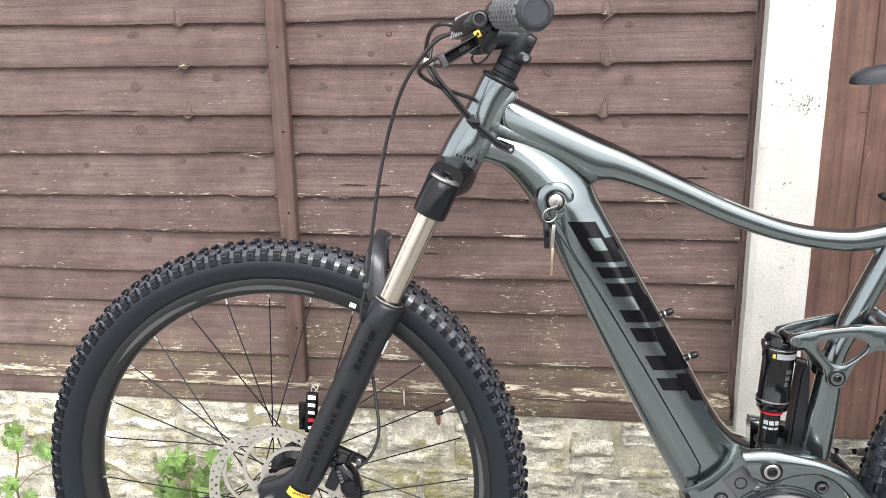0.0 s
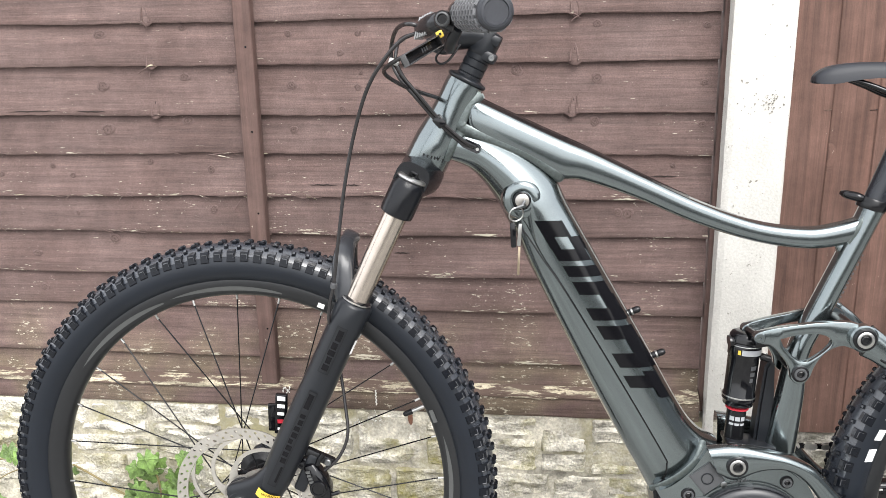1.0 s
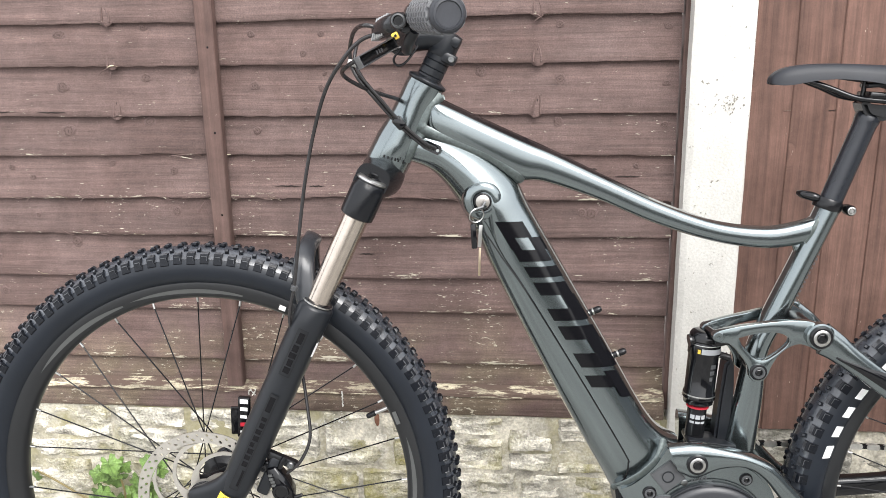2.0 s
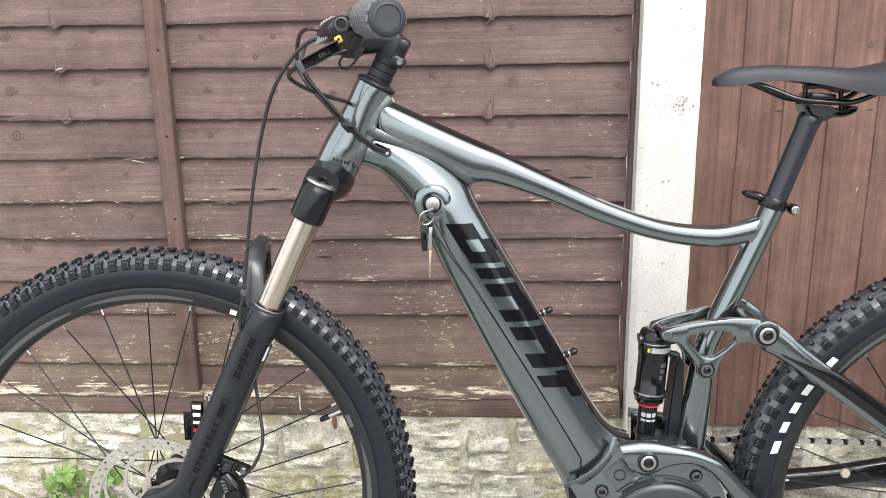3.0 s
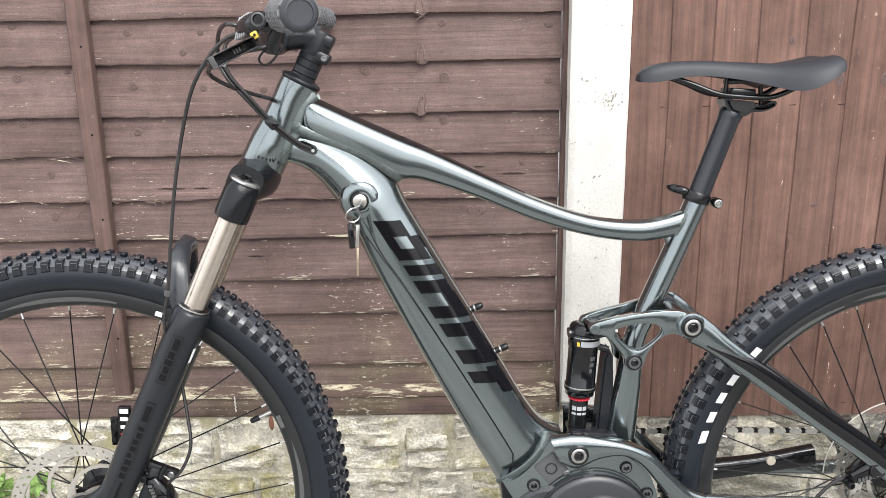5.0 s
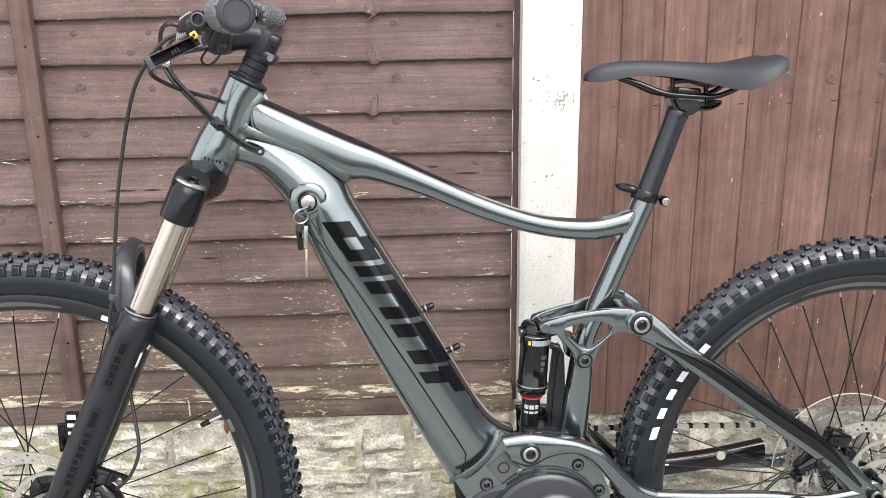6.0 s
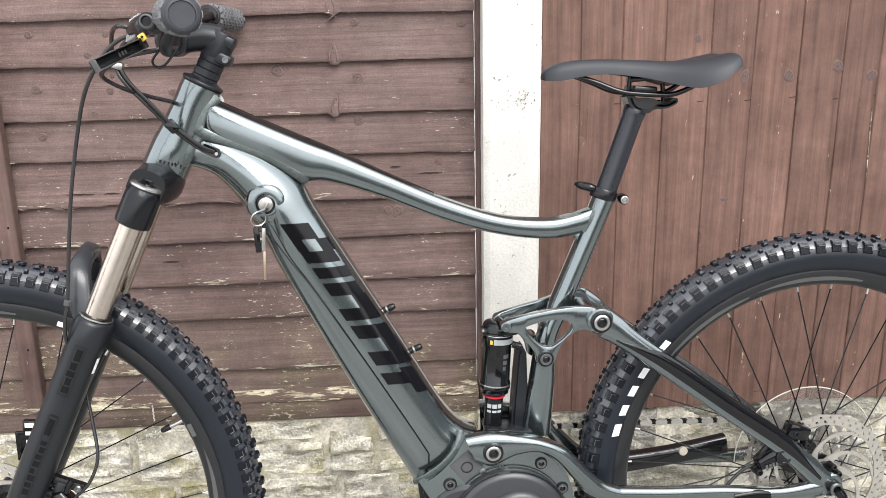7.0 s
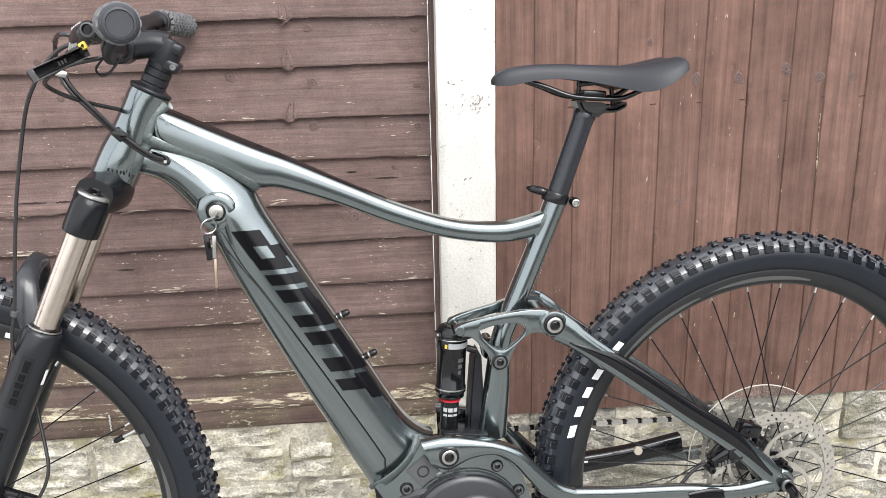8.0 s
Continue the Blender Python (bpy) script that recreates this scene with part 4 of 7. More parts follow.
front = wheel("front_wheel", *FRONT, 28, 91.9, 0.033, "front wheel with black rim and new knobbly tyre", (115, (0.0118, 0.0128), (0.0060, 0.0062), (0.0080, 0.0066)))
rear = wheel("rear_wheel", *REAR, 32, 85.0, 0.028, "rear wheel with black rim and knobbly tyre", (90, (0.0142, 0.0125), (0.0058, 0.0060), (0.0078, 0.0066)))
for w, rad in ((front, 0.1015), (rear, 0.1005)):
    part("brake_disc", rotor(rad, 7), ROTOR, w, "pierced bare steel brake disc", smooth=False, at=across(0, -0.046, 0))
    part("carrier", turned([(0.026, 0.0022), (0.024, 0.005), (0.016, 0.006), (0.014, 0.012)], None, 24), BLACK_METAL, w, at=across(0, -0.046, 0))
    for k in range(6):
        a = 2 * math.pi * k / 6
        part("disc_bolt", turned([(0.0042, 0), (0.0042, 0.0022), (0.0030, 0.0030)], None, 10), BLACK_METAL, w, at=across(0.022 * math.cos(a), -0.0478, 0.022 * math.sin(a)))
part("rim_label", slab([(-0.0048, -0.0034), (0.0048, -0.0034), (0.0048, 0.0034), (-0.0048, 0.0034)], 0.0004), WHITE, front, at=across(0.119, -0.0172, 0.277) @ pose(0, 0, 0, 0, 0, -22))
part("tyre_label", slab([(-0.010, -0.003), (0.010, -0.003), (0.010, 0.003), (-0.010, 0.003)], 0.0004), RIM_PRINT, front, at=across(0.277, -0.0166, 0.112) @ pose(0, 0, 0, 0, 0, -70))
part("valve", hose([(0.2665, 0, 0.1230, 0.0030), (0.2440, 0, 0.1127, 0.0030)], 0.003, 10, 1), STEEL, front, "bare steel valve stem")
part("valve_cap", hose([(0.2450, 0, 0.1132, 0.0034), (0.2440, 0, 0.1127, 0.0044), (0.2340, 0, 0.1081, 0.0040), (0.2320, 0, 0.1072, 0.0028)], 0.004, 10, 1), GLOSS, front)
# Maker's print on the rear tyre: plain white blocks
for a, h, wd in ((163.9, 0.0125, 0.0190), (158.2, 0.0120, 0.0165), (152.6, 0.0120, 0.0170), (147.2, 0.0120, 0.0170), (142.6, 0.0120, 0.0060), (138.1, 0.0120, 0.0145)):
    m = Matrix.Rotation(-radians(a), 4, "Y") @ Matrix.Translation((0.3265, -0.0266, 0)) @ Matrix.Rotation(radians(-22), 4, "Z") @ pose(0, 0, 0, 90)
    part("tyre_print", slab([(-h / 2, -wd / 2 - 0.001), (h / 2, -wd / 2 + 0.001), (h / 2, wd / 2 + 0.001), (-h / 2, wd / 2 - 0.001)], 0.0008), WHITE, rear, at=m)

# Cassette, spoke guard and derailleur on the far side
part("spoke_guard", turned([(0.030, 0), (0.085, 0.004), (0.117, 0.008), (0.1175, 0.009), (0.085, 0.0052), (0.030, 0.0012)], None, 72, whole=True), CLEAR, rear, "clear plastic spoke guard", at=across(0.010, 0.030, 0))

part("guard_rim", turned([(0.1168, 0.0080), (0.1180, 0.0084), (0.1180, 0.0096), (0.1168, 0.0098)], None, 72, whole=True), plain("pale_plastic_edge", (0.42, 0.41, 0.37), 0.3), rear, at=across(0.010, 0.030, 0))


def sprocket(r, teeth, arms=5):
    """An open toothed ring on slim arms."""
    bm, n = bmesh.new(), teeth * 4
    at = lambda q, k: (q * math.cos(2 * math.pi * k / n), q * math.sin(2 * math.pi * k / n), 0)
    outer = [bm.verts.new(at(r + (0.0024, 0.0020, -0.0020, -0.0016)[k % 4], k)) for k in range(n)]
    inner = [bm.verts.new(at(r - 0.0078, k)) for k in range(n)]
    faces = [bm.faces.new((outer[k], outer[(k + 1) % n], inner[(k + 1) % n], inner[k])) for k in range(n)]
    up = bmesh.ops.extrude_face_region(bm, geom=faces)["geom"]
    bmesh.ops.translate(bm, vec=(0, 0, 0.0018), verts=[v for v in up if isinstance(v, bmesh.types.BMVert)])
    for k in range(arms):
        a = 2 * math.pi * k / arms + r * 9
        block((r - 0.026, 0.0085, 0.0016), Matrix.Rotation(a, 4, "Z") @ Matrix.Translation(((r + 0.010) / 2, 0, 0.0009)) @ Matrix.Rotation(0.25, 4, "Z"), 0, bm)
    return bm


for k, (r, teeth) in enumerate(((0.092, 46), (0.078, 39), (0.065, 32), (0.053, 26), (0.042, 21))):
    part("sprocket", sprocket(r, teeth), SPROCKET, rear, smooth=False, at=across(0.010, 0.034 + 0.0042 * k, 0))
part("cassette_body", turned([(0.026, -0.004), (0.027, 0), (0.027, 0.030), (0.020, 0.032)], None, 32), BLACK_METAL, rear, at=across(0.010, 0.060, 0))

# ---- frame ----
TUBE_POWER = 2.7
part("down_tube", spar([(-0.872, 0.909, -0.905, 0.866, 0.022, 0, 2.0), (-0.835, 0.896, -0.868, 0.850, 0.028, 0, 1.8), (-0.793, 0.876, -0.838, 0.815, 0.037, 0, 1.68), (-0.757, 0.846, -0.818, 0.778, 0.0425, 0, 1.75),
                        (-0.737, 0.807, -0.806, 0.757, 0.0425, 0, 2.2), (-0.706, 0.751, -0.783, 0.708, 0.0425), (-0.628, 0.612, -0.708, 0.560, 0.0425), (-0.573, 0.512, -0.652, 0.455, 0.0425),
                        (-0.545, 0.476, -0.628, 0.412, 0.0425), (-0.520, 0.462, -0.607, 0.372, 0.0425)], 0.04, power=TUBE_POWER, n=48, steps=6), PAINT, bike, "broad down tube with a battery inside")
part("top_tube", spar([(-0.872, 0.954, -0.874, 0.900, 0.018), (-0.851, 0.9455, -0.862, 0.893, 0.023), (-0.786, 0.9145, -0.806, 0.866, 0.024), (-0.738, 0.8925, -0.751, 0.838, 0.023), (-0.700, 0.875, -0.716, 0.834, 0.021), (-0.632, 0.841, -0.646, 0.8105, 0.0175), (-0.554, 0.8045, -0.564, 0.7755, 0.016),
                        (-0.480, 0.7785, -0.482, 0.7495, 0.016), (-0.415, 0.7705, -0.414, 0.7395, 0.016), (-0.375, 0.776, -0.369, 0.744, 0.016), (-0.342, 0.786, -0.334, 0.754, 0.015)], 0.02, power=2.6, n=48, steps=6, roof=0.80), PAINT, bike)
def top_stripe():
    """A gloss black band laid over the ridge of the top tube."""
    bm, rows = bmesh.new(), []
    edges = [(-0.862, 0.9505, -0.868, 0.897, 0.0205), (-0.851, 0.9455, -0.862, 0.893, 0.023), (-0.786, 0.9145, -0.806, 0.866, 0.024), (-0.738, 0.8925, -0.751, 0.838, 0.023), (-0.700, 0.875, -0.716, 0.834, 0.021), (-0.632, 0.841, -0.646, 0.8105, 0.0175), (-0.572, 0.8125, -0.583, 0.7835, 0.0162)]
    outline = roofed(48, 2.6, 0.80)
    c = max(q[0] for q in outline[-8:] if q[1] > 0.79)
    line = [(-c * 1.01, 0.72), (-c, 0.815), (-c * 0.5, 0.915), (0.0, 1.02), (c * 0.5, 0.915), (c, 0.815), (c * 1.01, 0.72)]
    for q in spline(edges, 6):
        p0, p1 = Vector((q[0], 0, q[1])), Vector((q[2], 0, q[3]))
        mid, arm = (p0 + p1) / 2, (p0 - p1) / 2
        rows.append([bm.verts.new(mid + arm * (k * 1.018) + Vector((0, q[4] * w * 1.012, 0))) for w, k in line])
    for p, q in zip(rows, rows[1:]):
        for i in range(len(line) - 1):
            bm.faces.new((p[i], p[i + 1], q[i + 1], q[i]))
    return bm


part("top_stripe", top_stripe(), GLOSS, bike, "gloss black band along the top tube")
part("seat_tube", spar([(-0.344, 0.802, -0.314, 0.790), (-0.374, 0.728, -0.345, 0.716), (-0.409, 0.646, -0.379, 0.634), (-0.428, 0.596, -0.398, 0.588), (-0.440, 0.526, -0.401, 0.526), (-0.454, 0.445, -0.408, 0.445)], 0.0185, power=2.1, n=24), PAINT, bike)
part("head_tube", turned([(0.0285, -0.004), (0.0305, 0.0), (0.0300, 0.034), (0.0270, 0.060), (0.0262, 0.095), (0.0270, 0.112), (0.0265, 0.121)], axis((-0.931, 0, 0.861), (-0.874, 0, 0.9695)), 44), PAINT, bike)
part("gusset", spar([(-0.340, 0.772, -0.375, 0.744, 0.006), (-0.356, 0.752, -0.372, 0.736, 0.008), (-0.363, 0.738, -0.366, 0.716, 0.008)], 0.008, n=14), PAINT, bike)


def weld(points, r=0.0042, flat=0.26):
    """One weld run: a low, wide band of overlapping beads like a row of tipped coins."""
    rows, out, run = spline([(u, w / flat, v) for u, w, v in points], 30), [], 0.0
    for k, q in enumerate(rows):
        run += float(np.linalg.norm((q[:3] - rows[max(k - 1, 0)][:3]) * (1, flat, 1)))
        beat = (run / 0.0032) % 1.0
        out.append((*q[:3], r * (0.92 + 0.07 * math.sqrt(max(0.0, 1 - beat ** 2)) + 0.07 * noise.noise((run * 240, r, 0)))))
    bm = hose(out, r, 18, 1)
    bmesh.ops.scale(bm, vec=(1, flat, 1), verts=bm.verts)
    return bm


for side in (-1, 1):
    part("weld", weld([(-0.856, side * 0.0155, 0.951), (-0.870, side * 0.0185, 0.938), (-0.880, side * 0.0205, 0.914), (-0.870, side * 0.0205, 0.904), (-0.840, side * 0.0200, 0.893), (-0.812, side * 0.0205, 0.882), (-0.786, side * 0.0205, 0.870), (-0.756, side * 0.0190, 0.848), (-0.748, side * 0.015, 0.840)], 0.0076), WELD, bike)
    part("weld", weld([(-0.880, side * 0.0195, 0.903), (-0.893, side * 0.0215, 0.885), (-0.903, side * 0.0195, 0.867)], 0.0070), WELD, bike)
    part("weld", weld([(-0.336, side * 0.012, 0.788), (-0.347, side * 0.0145, 0.770), (-0.357, side * 0.013, 0.748)], 0.0072), WELD, bike)

for k in range(11):
    t = k / 10
    part("small_print", block((0.0016, 0.0006, 0.0040 if k % 3 else 0.0026), pose(-0.3425 - 0.0270 * t, -0.0162, 0.7330 - 0.0640 * t, 0, 23, 0)), GREY_PRINT, bike)

SIDE = -0.0432  # the near face of the down tube
ALONG, UPWARD = Vector((0.505, 0, -0.863)), Vector((0.863, 0, 0.505))


def on_skin(c, v, lift=0.0005):
    """A point on the down tube's near skin at height v, c metres across from the print's lower line."""
    s_ = (0.785 + 0.505 * c - v) / 0.863
    t = min(0.98, abs((c - 0.0026) / 0.0442))
    return Vector((-0.780 + 0.505 * s_ + 0.863 * c, -(0.0425 * (1 - t ** TUBE_POWER) ** (1 / TUBE_POWER) + lift), v))


def skin_mark(c0, c1, top, low):
    bm, cols = bmesh.new(), 8
    rows = [[bm.verts.new(on_skin(c0 + (c1 - c0) * k / cols, v)) for k in range(cols + 1)] for v in (top, (top + low) / 2, low)]
    for a, b in zip(rows, rows[1:]):
        for k in range(cols):
            bm.faces.new((a[k], a[k + 1], b[k + 1], b[k]))
    return bm


# Maker's mark on the down tube: plain black bars and blocks
for c0, c1, top, low in ((-0.002, 0.030, 0.785, 0.763), (-0.002, 0.010, 0.763, 0.746), (0.026, 0.040, 0.763, 0.746), (-0.001, 0.037, 0.746, 0.730), (0.000, 0.039, 0.723, 0.708), (0.000, 0.038, 0.701, 0.683), (0.024, 0.040, 0.683, 0.664),
                         (-0.002, 0.040, 0.664, 0.647), (-0.002, 0.040, 0.639, 0.620), (0.024, 0.041, 0.620, 0.600), (-0.003, 0.041, 0.600, 0.580), (0.022, 0.036, 0.574, 0.560), (-0.005, 0.036, 0.568, 0.551), (0.024, 0.036, 0.551, 0.536)):
    part("decal", skin_mark(c0, c1, top, low), DECAL, bike)
part("cover_seam", hose([(-0.812, -0.0425, 0.778), (-0.797, -0.0432, 0.772), (-0.770, -0.0432, 0.732), (-0.739, -0.0432, 0.687), (-0.667, -0.0432, 0.568), (-0.602, -0.0432, 0.456), (-0.595, -0.0432, 0.437), (-0.599, -0.0432, 0.416), (-0.616, -0.042, 0.402)], 0.0011, 6), GLOSS, bike, "dark gap round the battery cover")
part("lower_cover", slab([(-0.612, 0.403), (-0.600, 0.411), (-0.560, 0.365), (-0.560, 0.330), (-0.600, 0.330), (-0.608, 0.36)], 0.080, Matrix.Translation((0, 0.040, 0)) @ ACROSS, 0.006), MATT, bike, "matt black cover under the motor")

# Lock with its key
part("lock_cup", turned([(0.0290, -0.014), (0.0272, -0.0070), (0.0256, -0.0030), (0.0240, -0.0012), (0.0218, -0.0002), (0.0190, 0.0006), (0.0160, 0.0010), (0.0134, 0.0008), (0.0124, -0.0004), (0.0120, -0.002)], across(-0.7985, -0.0415, 0.8130), 40), PAINT, bike, "raised painted rim round the battery lock")
part("lock_cylinder", turned([(0.0119, -0.002), (0.0119, 0.0022), (0.0113, 0.0034), (0.0108, 0.0036), (0.0104, 0.0040), (0.0100, 0.0040)], across(-0.7985, -0.0425, 0.8130), 36), BLACK_METAL, bike)
part("lock_core", turned([(0.0094, 0), (0.0094, 0.003), (0.0084, 0.0036), (0.0010, 0.0036)], across(-0.7985, -0.0445, 0.8130), 28), SPROCKET, bike)
part("key_blade", block((0.0030, 0.016, 0.0105), pose(-0.7975, -0.061, 0.8115, 0, 30, 0), 0.0008), DARK_STEEL, bike)
part("key_head", slab([(-0.008, -0.004), (-0.005, -0.007), (0.006, -0.007), (0.009, -0.003), (0.009, 0.003), (0.006, 0.007), (-0.005, 0.007), (-0.008, 0.004)], 0.0022, across(-0.802, -0.068, 0.8085) @ pose(0, 0, 0, 70, 0, 20), 0.0006), DARK_STEEL, bike)
ring = turned([(0.0100, -0.0008), (0.0110, 0), (0.0100, 0.0008), (0.0092, 0)], across(-0.8065, -0.070, 0.7985) @ pose(0, 0, 0, 18, 25, 0), 32, whole=True)
part("key_ring", ring, STEEL, bike, "steel split ring")
part("spare_key", block((0.0048, 0.0018, 0.030), pose(-0.8020, -0.069, 0.771, 4, 4, 0), 0.0006), STEEL, bike)
part("spare_key_blade", block((0.0032, 0.0016, 0.038), pose(-0.803, -0.0685, 0.736, 0, 2, 0), 0.0005), plain("brass_key", (0.42, 0.345, 0.25), 0.35, 1.0), bike)
part("key_fob", block((0.0075, 0.006, 0.034), pose(-0.8105, -0.0655, 0.770, 3, -3, 0), 0.0018), GLOSS, bike, "small black key fob")

# Cable guide, bolts and small print
part("cable_guide", slab([(-0.016, -0.0045), (-0.010, -0.0065), (0.011, -0.0065), (0.013, -0.003), (0.013, 0.004), (0.010, 0.0065), (-0.010, 0.0055)], 0.004, across(-0.866, -0.0262, 0.8845) @ pose(0, 0, 0, 0, -12, -24), 0.0012), GLOSS, bike, "black cable entry plate")
part("guide_screw", turned([(0.0022, 0), (0.0022, 0.001)], across(-0.8585, -0.0318, 0.8805), 12), STEEL, bike)
for k, (du, dv) in enumerate(((0, 0), (0.0052, -0.0018), (0.0105, -0.0034), (0.0150, -0.005), (0.0192, -0.0062), (0.0255, -0.0082))):
    part("small_print", block((0.0022, 0.0006, 0.0036 if k < 5 else 0.0052), pose(-0.931 + du, -0.0302 + 0.00012 * k, 0.8735 + dv, 0, 17, 0)), DECAL, bike)
for s, c in ((0.186, 0.045), (0.258, 0.045)):
    p = Vector((-0.780, 0, 0.785)) + ALONG * s + UPWARD * c
    out = axis(p, p + Vector((0.93, 0, 0.36)))
    part("bottle_bolt", turned([(0.0044, -0.008), (0.0046, 0.004), (0.0048, 0.0075), (0.0050, 0.0110), (0.0044, 0.0140), (0.0030, 0.0160), (0.001, 0.0164)], out, 18), BLACK_METAL, bike, "black bottle cage bolt")
    part("bolt_collar", turned([(0.0046, 0.0022), (0.0054, 0.0026), (0.0054, 0.0046), (0.0046, 0.0050)], out, 18, whole=True), STEEL, bike)

# ---- motor and its mount ----
def plate(outline, w, depth, name, mat, label="", soft=0.003):
    return part(name, slab(outline, depth, Matrix.Translation((0, w, 0)) @ ACROSS, soft), mat, bike, label)


def smooth_line(points, steps=5):
    return [(q[0], q[1]) for q in spline(points, steps)]


plate(smooth_line([(-0.612, 0.408), (-0.590, 0.418), (-0.566, 0.440), (-0.551, 0.463)]) + smooth_line([(-0.545, 0.474), (-0.520, 0.452), (-0.498, 0.434), (-0.478, 0.440), (-0.450, 0.447), (-0.425, 0.438), (-0.404, 0.416), (-0.390, 0.385), (-0.383, 0.350)])
      + [(-0.46, 0.330), (-0.56, 0.330), (-0.588, 0.365)], -0.028, 0.030, "motor_mount", PAINT, "painted motor mount plate", 0.004)
part("weld", weld([(-0.548, -0.046, 0.474), (-0.556, -0.053, 0.452), (-0.575, -0.055, 0.431), (-0.600, -0.053, 0.413), (-0.615, -0.046, 0.404)], 0.0050), WELD, bike)
for w, d, rad in ((-0.030, 0.042, 0.086), (-0.030, 0.050, 0.058)):
    part("motor_cover", turned([(rad, 0), (rad, d - 0.008), (rad - 0.004, d - 0.002), (rad - 0.010, d), (0.010, d)], across(-0.482 + (0.010 if rad < 0.07 else 0), w, 0.332), 56), MOTOR, bike, "ribbed matt black motor cover")
part("motor_cover", turned([(0.060, 0), (0.060, 0.030), (0.056, 0.035), (0.010, 0.036)], across(-0.545, -0.030, 0.338), 48), MOTOR, bike)
part("cover_nub", block((0.020, 0.012, 0.012), pose(-0.4890, -0.062, 0.4130, 0, -8, 0), 0.004), MOTOR, bike)
part("cover_rim", turned([(0.0870, 0.036), (0.0885, 0.0365), (0.0885, 0.0385), (0.0870, 0.039)], across(-0.482, -0.030, 0.332), 64, whole=True), MATT, bike)
part("motor_body", turned([(0.085, -0.060), (0.088, -0.050), (0.088, 0.0), (0.080, 0.004)], across(-0.490, 0.0, 0.345), 48), MATT, bike)
part("axle_ring", turned([(0.036, 0), (0.036, 0.004), (0.033, 0.006), (0.030, 0.004)], across(-0.470, -0.080, 0.336), 40), GLOSS, bike)
part("motor_badge", slab([(-0.0185, -0.0165), (0.0165, -0.0185), (0.0185, 0.0165), (-0.0165, 0.0185)], 0.004, across(-0.5425, -0.0565, 0.4265) @ pose(0, 0, 0, 0, 0, 42), 0.0012), GREY_PRINT, bike, "square matt grey plastic badge")
part("badge_ring", turned([(0.0085, 0), (0.0085, 0.0008), (0.0070, 0.0008), (0.0070, 0)], across(-0.5425, -0.0606, 0.4265), 28, whole=True), MATT, bike)
for k in range(5):
    part("small_print", block((0.0030, 0.0006, 0.0034), pose(-0.509 + 0.0046 * k, -0.0586, 0.4205 + 0.0011 * k, 0, -14, 0)), GREY_PRINT, bike)


def bolt(u, w, v, r, name="bolt", ring=STEEL):
    """A pivot bolt facing the near side: a dark collar, a bright ring and a dark hex socket."""
    b = part(name, turned([(r * 1.25, -0.003), (r * 1.25, 0.002), (r * 1.12, 0.0034), (r * 0.95, 0.0034), (r * 0.95, 0.002), (0.0003, 0.002)], across(u, w, v), 32), BLACK_METAL, bike)
    part("bright_ring", turned([(r * 0.93, 0.001), (r * 0.93, 0.0038), (r * 0.86, 0.0044), (r * 0.62, 0.0044), (r * 0.56, 0.0030), (r * 0.56, 0.001)], ACROSS, 32, whole=True), ring, b, at=Matrix.Translation((u, w, v)))
    part("socket", turned([(r * 0.50, 0.001), (r * 0.50, 0.0032), (r * 0.40, 0.0036), (r * 0.34, 0.0022), (0.0003, 0.0022)], ACROSS, 6), GLOSS, b, smooth=False, at=Matrix.Translation((u, w, v)))
    return b


bolt(-0.567, -0.0575, 0.401, 0.0078, "bolt", GREY_PRINT)
bolt(-0.435, -0.0575, 0.423, 0.0072, "bolt", GREY_PRINT)
bolt(-0.404, -0.0575, 0.382, 0.0072, "bolt", GREY_PRINT)
part("screw", turned([(0.0046, 0), (0.0046, 0.0025), (0.0030, 0.0032)], across(-0.5195, -0.0575, 0.4175), 16), DARK_STEEL, bike)

